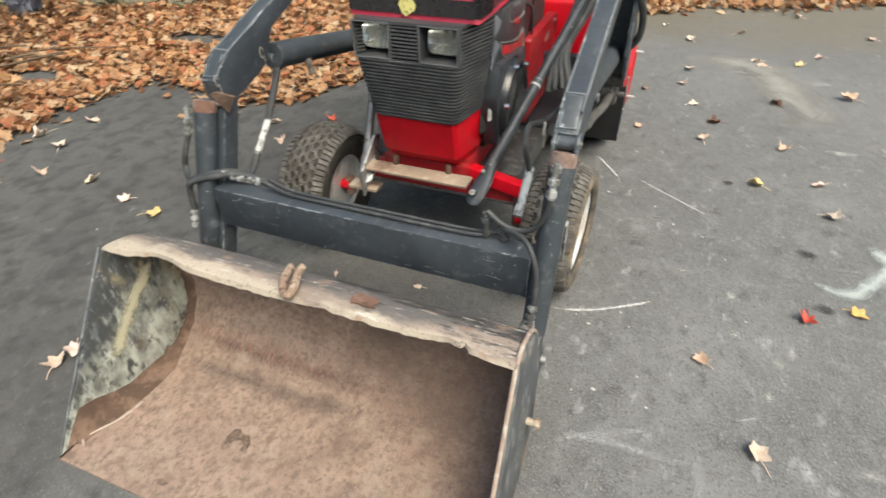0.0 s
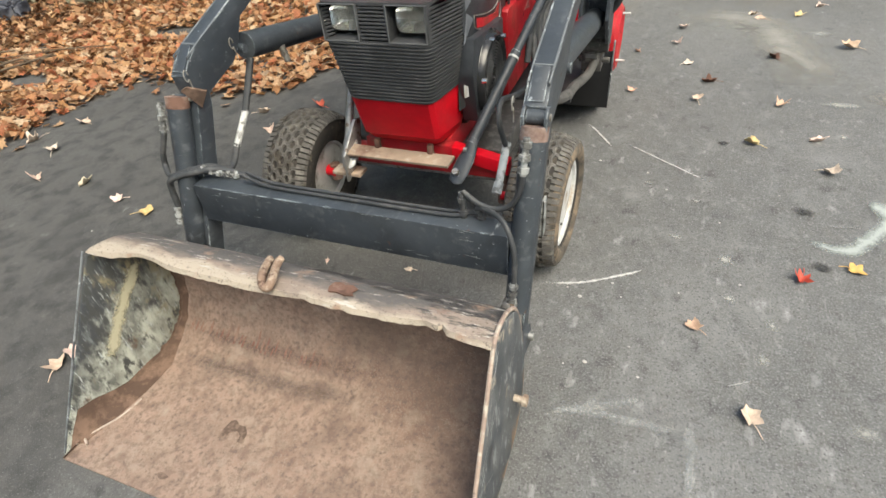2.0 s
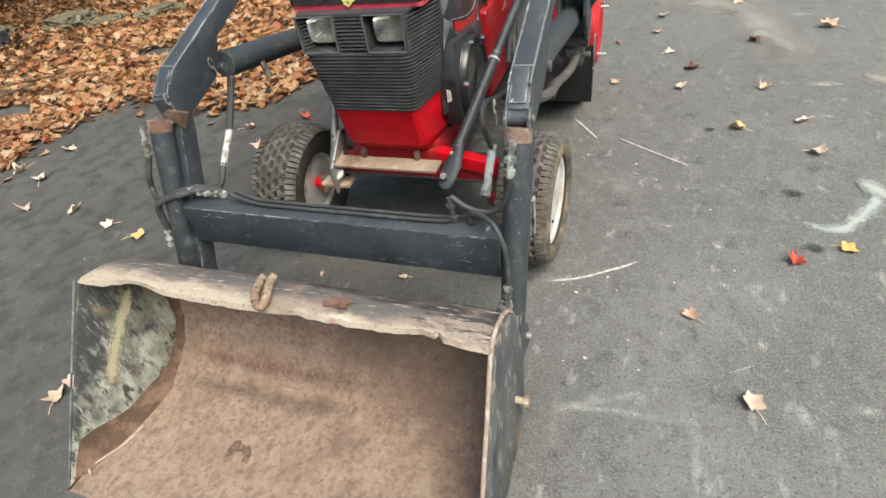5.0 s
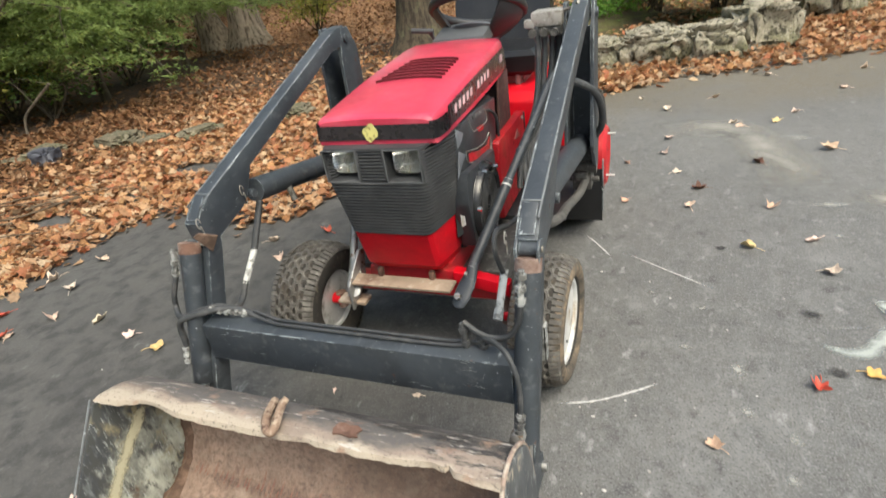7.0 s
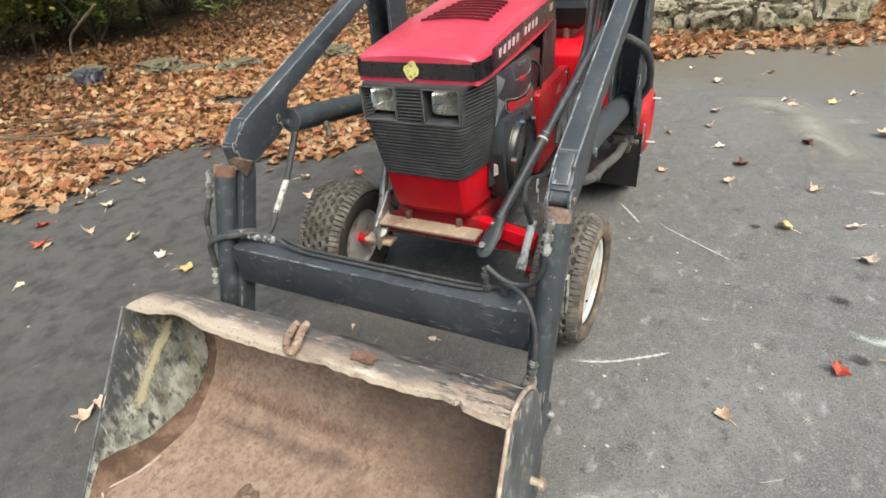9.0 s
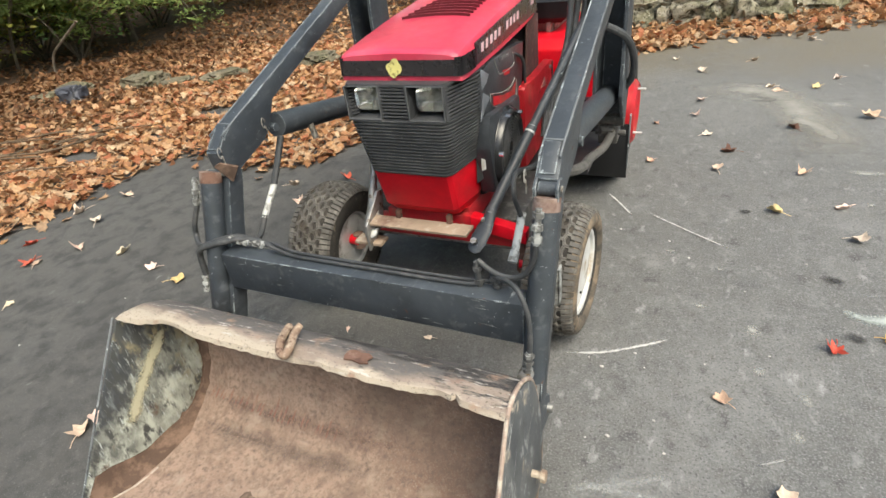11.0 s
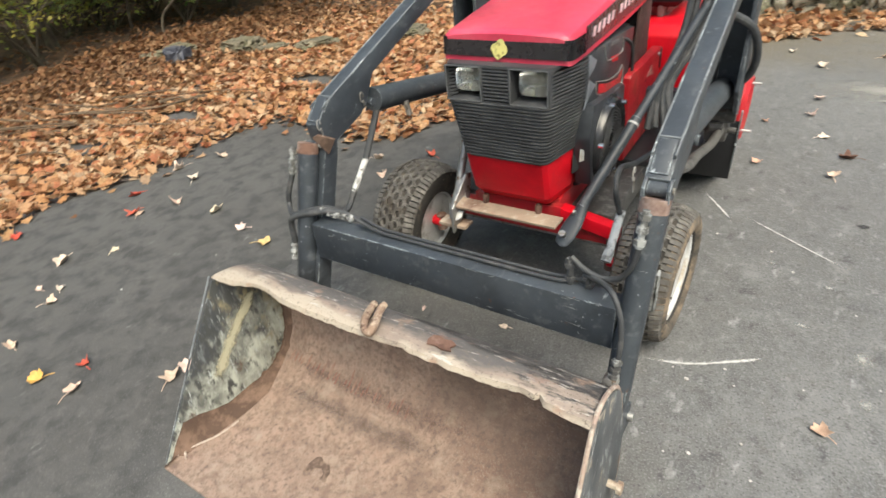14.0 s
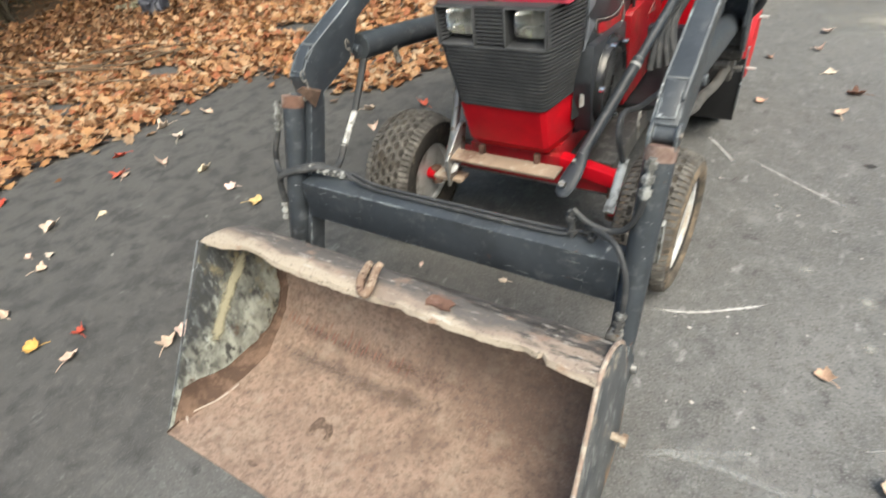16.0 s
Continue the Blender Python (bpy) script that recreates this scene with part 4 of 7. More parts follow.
part("decal", flat([(0.1805, 0.149, 0.668), (0.1805, 0.238, 0.644), (0.1805, 0.323, 0.633), (0.1805, 0.367, 0.649), (0.1805, 0.353, 0.609), (0.1805, 0.28, 0.611), (0.1805, 0.148, 0.642)][::-1], 0.002), RED_DUSTY, sidep, "red swoosh decal")
for pts in ([(0.125, 0.681), (0.238, 0.654), (0.322, 0.649), (0.36, 0.663)], [(0.125, 0.681), (0.141, 0.642), (0.28, 0.606), (0.363, 0.601), (0.375, 0.654)], [(0.175, 0.76), (0.199, 0.724), (0.23, 0.71), (0.349, 0.705), (0.342, 0.744)]):
    part("decal_line", tube([(0.18, y, z) for y, z in pts], 0.0018, 6, 5), STEEL, sidep, "thin silver line")
part("decal", flat([(0.1805, 0.243, 0.715), (0.1805, 0.315, 0.705), (0.1805, 0.307, 0.69), (0.1805, 0.259, 0.697)][::-1], 0.002), RED_DUSTY, sidep)
part("decal", flat([(0.1805, 0.212, 0.759), (0.1805, 0.305, 0.751), (0.1805, 0.305, 0.741), (0.1805, 0.217, 0.747)][::-1], 0.002), EDGE, sidep, "grey bar decal")
part("grey_panel", flat([(0.18, 0.061, 0.767), (0.18, 0.122, 0.738), (0.18, 0.103, 0.721), (0.18, 0.062, 0.71)][::-1], 0.003, 0.001), material("grey_steel_paint", (0.15, 0.165, 0.19), rough=0.45), sidep, "pale grey panel")
part("grey_panel", flat([(0.18, 0.068, 0.703), (0.18, 0.125, 0.673), (0.18, 0.089, 0.659), (0.18, 0.04, 0.631)][::-1], 0.003, 0.001), bpy.data.materials["grey_steel_paint"], sidep, "pale grey panel")
part("paper_tag", flat([(0.196, -0.02, 0.515), (0.196, 0.012, 0.505), (0.196, 0.008, 0.535), (0.196, -0.018, 0.55)], 0.002), WHITE, tractor)
part("spark_lead", tube([(0.17, 0.36, 0.74), (0.19, 0.42, 0.70), (0.18, 0.46, 0.58), (0.15, 0.44, 0.50)], 0.005), HOSE, tractor)

# red body behind the engine
panel = part("side_panel", flat([(0.20, 0.395, 0.34), (0.20, 0.785, 0.34), (0.20, 0.785, 0.615), (0.20, 0.755, 0.622), (0.20, 0.567, 0.617), (0.20, 0.405, 0.621), (0.20, 0.395, 0.612)], 0.03, 0.004), RED_DUSTY, tractor, "red steel side panel")
part("warning_label", flat([(0.2025, 0.600, 0.560), (0.2025, 0.676, 0.549), (0.2025, 0.652, 0.586)], 0.002), material("faded_label", (0.46, 0.20, 0.17), [((0.30, 0.03, 0.03), 90.0, 0.5, 0.62, ONE, None)], rough=0.6), panel, "faded triangular label")
part("panel_slot", box(0.199, 0.2025, 0.764, 0.781, 0.545, 0.612, 0.001), PLASTIC, panel)
part("panel_bolt", bolt((0.200, 0.735, 0.600), (1, 0, 0), 0.007, 0.006), STEEL, panel)
part("tower_side", flat([(0.170, 0.525, 0.580), (0.170, 0.690, 0.580), (0.170, 0.690, 0.795), (0.170, 0.560, 0.812)], 0.008, 0.002), material("rusty_brown_black_plate", (0.060, 0.030, 0.028), [((0.11, 0.055, 0.048), 14.0, 0.48, 0.66, ONE, None), ((0.15, 0.11, 0.09), 60.0, 0.60, 0.68, ONE, None)], rough=0.7), tractor, "dusty dark brown steel tower side")
part("side_panel", flat([(-0.20, 0.40, 0.34), (-0.22, 0.62, 0.34), (-0.215, 0.70, 0.52), (-0.20, 0.72, 0.66), (-0.20, 0.55, 0.60), (-0.20, 0.42, 0.54)][::-1], 0.04, 0.006), RED_DUSTY, tractor)
part("dash_tower", loft([[(-w, y0, z), (w, y0, z), (w, y1, z), (-w, y1, z)] for z, w, y0, y1 in ((0.40, 0.15, 0.56, 0.72), (0.80, 0.155, 0.58, 0.72), (0.90, 0.14, 0.60, 0.72))]), PLASTIC, tractor)
part("dash_top", loft([[(-w, y0, z), (w, y0, z), (w, y1, z1), (-w, y1, z1)] for w, y0, y1, z, z1 in ((0.100, 0.665, 0.80, 0.880, 0.90), (0.096, 0.675, 0.795, 0.916, 0.942), (0.080, 0.690, 0.785, 0.926, 0.950))]), material("grey_dash_plastic", (0.075, 0.08, 0.085), rough=0.5), tractor, "grey plastic dash")
fender = part("fender_deck", merge(prism([(0.80, 0.46), (0.82, 0.64), (0.86, 0.675), (1.42, 0.675), (1.46, 0.60), (1.46, 0.56), (0.86, 0.56), (0.84, 0.46)], -0.40, 0.40, 0.010), ), RED, tractor, "red fender deck")
part("foot_plate", box(-0.40, 0.40, 0.46, 0.83, 0.30, 0.32, 0.004), PLASTIC, tractor)
part("tunnel", prism([(0.60, 0.34), (0.84, 0.34), (0.84, 0.58), (0.62, 0.52)], -0.12, 0.12, 0.01), RED_DUSTY, tractor)
part("transaxle", box(-0.20, 0.20, 1.05, 1.30, 0.20, 0.44, 0.02), PLASTIC, tractor)
# seat
seat = part("seat_cushion", loft([[(-w, y0, z), (w, y0, z), (w, y1, z), (-w, y1, z)] for z, w, y0, y1 in ((0.71, 0.19, 0.97, 1.32), (0.73, 0.215, 0.95, 1.36), (0.79, 0.22, 0.945, 1.36), (0.81, 0.20, 0.97, 1.34))]), VINYL, tractor, "black vinyl seat")
part("seat_back", loft([[(-w, y0, z), (w, y0, z), (w, y1, z), (-w, y1, z)] for z, w, y0, y1 in ((0.76, 0.20, 1.27, 1.36), (0.84, 0.22, 1.29, 1.38), (0.98, 0.222, 1.33, 1.42), (1.035, 0.212, 1.35, 1.43), (1.05, 0.185, 1.365, 1.42))]), VINYL, seat)
part("seat_bracket", merge(box(-0.16, 0.16, 1.0, 1.28, 0.675, 0.715, 0.004), box(0.05, 0.07, 0.965, 1.0, 0.675, 0.72, 0.002), box(0.13, 0.15, 0.965, 1.0, 0.675, 0.72, 0.002)), STEEL, tractor)
# steering wheel
sw = pose(0.026, 0.87, 0.985, -24, 0, 0)
wheel_ring = turned([(0.018 * math.cos(t), 0.172 + 0.018 * math.sin(t)) for t in (2 * math.pi * k / 12 for k in range(12))], sw, 44, ring=True)
steer = part("steering_wheel", wheel_ring, PLASTIC, tractor, "black steering wheel")
part("steering_hub", turned([(-0.135, 0.02), (-0.130, 0.036), (-0.105, 0.040), (-0.098, 0.03), (-0.097, 0.0001)], sw, 24), PLASTIC, steer)
GREYPLASTIC = material("grey_wheel_plastic", (0.10, 0.105, 0.115), [((0.16, 0.165, 0.17), 9.0, 0.5, 0.7, ONE, None)], rough=0.34)


def spoke(a0, a1, rows, mat, label):
    """A dished sector of the steering wheel; rows of (radius, height) from rim to hub."""
    bm = bmesh.new()
    loops = [[bm.verts.new(sw @ Vector((r * math.cos(radians(a)), r * math.sin(radians(a)), h))) for a in np.linspace(a0, a1, 11)] for r, h in rows]
    for p, q in zip(loops, loops[1:]):
        for n in range(len(p) - 1):
            bm.faces.new((p[n], p[n + 1], q[n + 1], q[n]))
    bmesh.ops.recalc_face_normals(bm, faces=bm.faces[:])
    bmesh.ops.solidify(bm, geom=bm.faces[:], thickness=0.010)
    return part("spoke", bm, mat, steer, label)


ARMS = ((0.170, 0.0), (0.158, -0.026), (0.120, -0.066), (0.075, -0.100), (0.036, -0.118))
spoke(-46, 26, ARMS, PLASTIC, "wide dished black spoke")
spoke(154, 226, ARMS, PLASTIC, "wide dished black spoke")
spoke(228, 312, ((0.108, -0.076), (0.075, -0.100), (0.036, -0.118)), GREYPLASTIC, "dished grey centre of the wheel")
part("steering_column", rod((0, 0.70, 0.86), sw @ Vector((0, 0, -0.12)), 0.022), PLASTIC, tractor)
part("lever", merge(rod((-0.09, 0.70, 0.90), (-0.10, 0.67, 0.945), 0.007), rod((-0.085, 0.665, 0.948), (-0.165, 0.655, 0.958), 0.009)), HOSE, tractor)

# ---- loader ----
MAST = [(0.506, 0.56), (0.585, 0.465), (0.655, 0.44), (0.645, 0.93), (0.60, 1.005), (0.555, 1.005), (0.52, 0.90)]
loader = thing("front_loader", (0, 0.55, 0), "black steel front loader with twin arms and a worn bucket", "loader")
ARM = [(0.575, 1.012), (0.515, 1.006), (-0.278, 0.714), (-0.312, 0.691), (-0.342, 0.660), (-0.333, 0.600), (-0.490, 0.205), (-0.512, 0.110), (-0.462, 0.100), (-0.432, 0.205), (-0.344, 0.430), (-0.289, 0.575), (-0.285, 0.597), (-0.238, 0.612), (-0.170, 0.634), (-0.140, 0.655), (-0.095, 0.728), (0.470, 0.938), (0.585, 0.950)]
for s in (-1, 1):
    mid = 0.453 if s > 0 else -0.421
    x0, x1 = mid - 0.0235, mid + 0.0235
    arm = part("loader_arm", prism(ARM, x0, x1, 0.003), BLACK, loader, "black box-section loader arm with chipped paint")
    # corner beads along the top edges: worn paint with painted sky glint
    for x in (x0 + 0.003, x1 - 0.003):
        part("weld_bead", tube([(x, 0.50, 0.999), (x, 0.12, 0.859), (x, -0.276, 0.7135), (x, -0.311, 0.690), (x, -0.340, 0.656)], 0.0025, 6, 3), EDGE, arm)
    part("cover_plate", flat([(x0 + 0.007, -0.284, 0.7175), (x1 - 0.007, -0.284, 0.7175), (x1 - 0.007, -0.338, 0.6690), (x0 + 0.007, -0.338, 0.6690)][::-1], 0.003, 0.001), BLACK, arm)
    part("weld_bead", tube([(x0 + 0.004, -0.276, 0.7160), (mid, -0.277, 0.7165), (x1 - 0.004, -0.276, 0.7160)], 0.0026, 6, 3), EDGE, arm)
    # mast
    mast = part("mast", merge(prism(MAST, s * 0.444 - 0.048, s * 0.444 - 0.036, 0.003),
                              prism(MAST, s * 0.444 + 0.036, s * 0.444 + 0.048, 0.003),
                              box(s * 0.444 - 0.04, s * 0.444 + 0.04, 0.645, 0.66, 0.44, 0.92, 0.002)), BLACK, loader, "black twin-plate mast post")
    part("mast_foot", box(min(s * 0.14, s * 0.41), max(s * 0.14, s * 0.41), 0.615, 0.655, 0.445, 0.515, 0.004), BLACK, mast)
    part("pivot_pin", rod((s * 0.386, 0.565, 0.968), (s * 0.500, 0.565, 0.968), 0.014), BLACK, mast)
    # lift cylinder
    lift = part("lift_cylinder", rod((s * 0.432, -0.075, 0.642), (s * 0.43, 0.64, 0.524), 0.036, n=28), BLACK, loader, "black hydraulic lift cylinder")
    part("lift_pin", rod((mid - 0.030, -0.120, 0.652), (mid + 0.030, -0.120, 0.652), 0.012), BLACK, lift)
    part("lift_port", rod((s * 0.405, 0.05, 0.60), (s * 0.395, 0.05, 0.555), 0.010), BRASS, lift)
    # dump cylinder
    cx = 0.457 if s > 0 else -0.437
    top, low = (Vector((cx, -0.352, 0.622)) if s > 0 else Vector((cx, -0.356, 0.610))), Vector((cx + 0.001, -0.478, 0.248))
    way = (low - top).normalized()
    dump = part("dump_cylinder", rod(top, low, 0.0268, n=32), BLACK, loader, "black hydraulic dump cylinder")
    part("cylinder_head", rod(top - way * 0.004, top + way * 0.024, 0.0280, n=32), HEADCAP if s > 0 else RUST, dump, "rusty cylinder end")
    part("piston_rod", rod(low, low + way * 0.13, 0.014), STEEL, dump)
    ear = [(-0.366, 0.622), (-0.366, 0.650), (-0.348, 0.664), (-0.322, 0.656), (-0.315, 0.628), (-0.335, 0.612)]
    for e in (-1, 1) if s > 0 else ():
        part("clevis", prism(ear, cx + e * 0.0225 - 0.0035, cx + e * 0.0225 + 0.0035, 0.002), BLACK, dump)
    if s < 0:
        part("clevis", flat([(-0.424, -0.345, 0.628), (-0.404, -0.343, 0.638), (-0.366, -0.320, 0.622), (-0.390, -0.330, 0.580)], 0.008, 0.002), MUD, dump, "bent rusty bracket")
    at = Vector((cx, -0.342, 0.640)) if s > 0 else Vector((cx, -0.340, 0.604))
    across = Vector((1, 0, 0))
    part("clevis_block", rod(at - across * 0.018, at + across * 0.018, 0.015 if s > 0 else 0.009, n=20), BLACK, dump)
    part("clevis_pin", rod(at - across * 0.029, at + across * 0.029, 0.007), CAST, dump)
    for at, r in (((cx - s * 0.046, -0.345, 0.652), 0.014), ((mid - s * 0.030, -0.165, 0.668), 0.014)):
        c = Vector(at)
        part("hitch_clip", tube([c + Vector((0, r * math.cos(t) * 0.5, r * math.sin(t) + 0.012)) for t in (2 * math.pi * k / 8 for k in range(8))] + [c + Vector((0, r * 0.5, -0.03))], 0.0016, 6, 3), CAST, dump)
    # stay from front bracket to mast
    a, b = Vector((s * 0.176, -0.070, 0.305)), Vector((s * 0.338, 0.45, 0.735))
    w = (b - a).normalized()
    paint = BLACK if s > 0 else STEEL
    stay = part("stay_rod", rod(a + w * 0.10, a + w * 0.40, 0.0155 if s > 0 else 0.013, n=18), paint, loader, "long round stay rod")
    part("stay_tail", rod(a + w * 0.39, a + w * (0.86 if s > 0 else 0.62), 0.0130 if s > 0 else 0.011, n=16), paint, stay)
    side = Vector((1, 0, 0)) - w * w.x
    side.normalize()
    over = w.cross(side)
    part("stay_end", loft([[a + w * d + side * (0.005 * (d < 0.09)) + side * (p * math.cos(t)) + over * (q * math.sin(t)) for t in (2 * math.pi * k / 16 for k in range(16))] for d, p, q in ((-0.026, 0.008, 0.004), (-0.018, 0.020, 0.006), (0.010, 0.026, 0.007), (0.050, 0.025, 0.007), (0.082, 0.019, 0.011), (0.115, 0.0156, 0.0156) if s > 0 else (0.115, 0.013, 0.013))]), paint, stay, "flattened end of the stay rod")
    part("stay_bolt", bolt(a + Vector((0, -0.004, 0.010)), (0, -0.6, 0.8), 0.011, 0.012), STEEL, stay)
    part("stay_band", turned([(-0.003, 0.0170), (0.003, 0.0170)], Matrix.Translation(a + w * 0.38) @ w.to_track_quat("Z", "Y").to_matrix().to_4x4(), 18), WHITE, stay)
part("tab", merge(box(0.456, 0.482, -0.345, -0.339, 0.352, 0.448, 0.002), box(0.476, 0.482, -0.345, -0.320, 0.352, 0.448, 0.002)), TAPE, loader, "pale scuffed steel tab")
# cross beam
beam = part("cross_beam", box(-0.398, 0.430, -0.448, -0.392, 0.312, 0.420, 0.004), BLACK, loader, "black rectangular cross beam with scuffed paint")
draw = random.Random(5)
slivers = bmesh.new()
for k in range(20):
    # scraped streaks along the beam, most of them near its upper edge
    long, wide, high = draw.uniform(0.004, 0.026), draw.uniform(0.0004, 0.0010), (0.419 - abs(draw.gauss(0.0, 0.008)) if k % 3 else draw.uniform(0.325, 0.41))
    x, tilt = draw.uniform(-0.35, 0.38), draw.gauss(0.0, 0.10)
    slivers.faces.new([slivers.verts.new((x + a * long, -0.4486, high + b * wide + a * long * tilt)) for a, b in ((-1, 0), (-0.2, -1), (1, 0), (0.1, 1))])
tagged(part("scratches", slivers, SCRATCH, beam), "pale scratches in the black paint", kind="stuff")
# steel lines along the beam
for d in (0, 0.016):
    part("pressure_line", tube([(-0.26, -0.410 + d, 0.445), (-0.20, -0.414 + d, 0.430), (-0.14, -0.415 + d, 0.4265), (0.05, -0.415 + d, 0.4265), (0.27, -0.414 + d, 0.4265), (0.317 + 2.2 * d, -0.408 + d, 0.430)], 0.0046, 8), HOSE, loader)


def fitting(p0, p1, n=3):
    p0, p1 = Vector(p0), Vector(p1)
    bm = rod(p0, p1, 0.007, n=12)
    for k in range(n):
        q = p0.lerp(p1, (k + 0.3) / n)
        merge(bm, rod(q, q + (p1 - p0) * 0.16, 0.0115, n=6))
    return bm


# dump cylinder plumbing, near mast
part("hose_fitting", fitting((0.453, -0.400, 0.625), (0.451, -0.418, 0.552)), TAPE, loader)
part("hose", tube([(0.451, -0.418, 0.556), (0.444, -0.420, 0.512), (0.423, -0.418, 0.475), (0.387, -0.412, 0.460), (0.351, -0.408, 0.467), (0.319, -0.404, 0.488)], 0.0060), HOSE, loader, "black hydraulic hose")
part("hose", tube([(0.353, -0.405, 0.452), (0.390, -0.428, 0.462), (0.424, -0.458, 0.462), (0.446, -0.475, 0.425), (0.454, -0.486, 0.380), (0.454, -0.494, 0.335)], 0.0058), HOSE, loader)
part("hose_fitting", fitting((0.454, -0.494, 0.338), (0.452, -0.507, 0.292)), TAPE, loader)
part("port_boss", turned([(-0.012, 0.016), (0.010, 0.016), (0.014, 0.010)], Matrix.Translation((0.448, -0.508, 0.282)) @ Matrix.Rotation(radians(90), 4, "X"), 14), STEEL, loader)
part("elbow", fitting((0.319, -0.404, 0.420), (0.316, -0.404, 0.484), 2), HOSE, loader, "dark steel elbow fitting")
part("elbow", fitting((0.362, -0.402, 0.420), (0.350, -0.404, 0.456), 2), HOSE, loader, "dark steel elbow fitting")
# far mast plumbing
part("hose_fitting", fitting((-0.480, -0.372, 0.603), (-0.484, -0.395, 0.530)), TAPE, loader)
part("hose", tube([(-0.484, -0.395, 0.530), (-0.500, -0.410, 0.480), (-0.505, -0.415, 0.445), (-0.470, -0.44, 0.432), (-0.42, -0.43, 0.448), (-0.37, -0.40, 0.452), (-0.345, -0.385, 0.437)], 0.0075), HOSE, loader)
part("hose", tube([(-0.478, -0.452, 0.345), (-0.476, -0.45, 0.40), (-0.455, -0.452, 0.432), (-0.40, -0.43, 0.446), (-0.34, -0.40, 0.448), (-0.29, -0.385, 0.43), (-0.24, -0.38, 0.415)], 0.0085), HOSE, loader)
part("hose_fitting", fitting((-0.480, -0.452, 0.345), (-0.480, -0.468, 0.295)), TAPE, loader)
part("hose_fitting", fitting((-0.345, -0.400, 0.444), (-0.29, -0.390, 0.428)), TAPE, loader)
part("hose_fitting", fitting((-0.385, -0.415, 0.452), (-0.335, -0.40, 0.436)), TAPE, loader)
part("hose", tube([(-0.415, -0.085, 0.612), (-0.415, -0.120, 0.560), (-0.415, -0.145, 0.525), (-0.415, -0.170, 0.490)], 0.010), HOSE, loader)
part("hose_fitting", merge(rod((-0.415, -0.168, 0.492), (-0.415, -0.225, 0.438), 0.0098, 0.0090, 14), rod((-0.415, -0.225, 0.438), (-0.415, -0.246, 0.418), 0.0095, n=6)), WRAP, loader, "pale taped hose fitting")
part("hose", tube([(-0.415, -0.240, 0.425), (-0.415, -0.275, 0.385), (-0.40, -0.32, 0.385), (-0.37, -0.36, 0.415)], 0.009), HOSE, loader)
# near side of lift cylinder
part("hose", tube([(0.40, 0.02, 0.585), (0.36, -0.10, 0.575), (0.348, -0.20, 0.600), (0.352, -0.235, 0.565), (0.360, -0.215, 0.500)], 0.0065), HOSE, loader)
part("hose_fitting", merge(rod((0.360, -0.200, 0.498), (0.359, -0.268, 0.430), 0.0100, 0.0095, 14), rod((0.359, -0.268, 0.430), (0.358, -0.288, 0.412), 0.012, n=6)), WRAP, loader, "pale taped hose fitting")
part("hose", tube([(0.437, 0.45, 0.790), (0.49, 0.50, 0.748), (0.512, 0.56, 0.675), (0.508, 0.60, 0.600), (0.474, 0.62, 0.545)], 0.0115), HOSE, loader, "thick black hose loop")
part("hose", tube([(0.380, -0.07, 0.540), (0.418, 0.05, 0.498), (0.43, 0.18, 0.455), (0.43, 0.30, 0.430), (0.43, 0.46, 0.385), (0.438, 0.58, 0.365), (0.450, 0.65, 0.392)], 0.015), CABLE, loader, "dusty grey hose")
part("pump_body", merge(box(0.40, 0.47, 0.64, 0.72, 0.345, 0.415, 0.008), rod((0.39, 0.655, 0.385), (0.495, 0.655, 0.385), 0.010, n=12), rod((0.415, 0.64, 0.40), (0.455, 0.64, 0.40), 0.017, n=8)), OILY, loader)
part("pump_cap", rod((0.395, 0.66, 0.437), (0.487, 0.66, 0.437), 0.027, n=18), OILY, loader)
# control valve with lever and hoses
valve = part("control_valve", merge(box(0.305, 0.40, 0.50, 0.60, 0.948, 0.990, 0.006), box(0.282, 0.32, 0.50, 0.54, 0.945, 0.970, 0.006), rod((0.34, 0.53, 0.93), (0.34, 0.53, 0.96), 0.014)), CAST, loader, "grey metal hydraulic control valve")
part("valve_body", merge(box(0.296, 0.398, 0.508, 0.596, 0.918, 0.949, 0.008), rod((0.31, 0.50, 0.932), (0.31, 0.485, 0.932), 0.013, n=8), rod((0.345, 0.505, 0.932), (0.345, 0.488, 0.932), 0.013, n=8), rod((0.378, 0.508, 0.930), (0.378, 0.490, 0.930), 0.012, n=8)), OILY, valve, "dark oily valve body")
part("valve_lever", tube([(0.40, 0.54, 0.985), (0.43, 0.53, 0.992), (0.45, 0.50, 1.008)], 0.005), CAST, valve)
for k, (x, y) in enumerate(((0.318, 0.51), (0.335, 0.53), (0.355, 0.55), (0.375, 0.57))):
    part("hose", tube([(x, y, 0.955), (x + 0.006, y - 0.01, 0.86), (x - 0.006 * k, y - 0.06, 0.72), (x - 0.03 - 0.012 * k, y - 0.16, 0.60), (x - 0.03, y - 0.22, 0.50)], 0.0095 if k != 3 else 0.016), HOSE, valve)

# bucket
bucket_profile = [(-1.016, 0.006), (-0.97, 0.006), (-0.72, 0.008), (-0.64, 0.020), (-0.585, 0.055), (-0.553, 0.105), (-0.540, 0.17), (-0.545, 0.25), (-0.558, 0.305), (-0.565, 0.322)]
half = 0.490


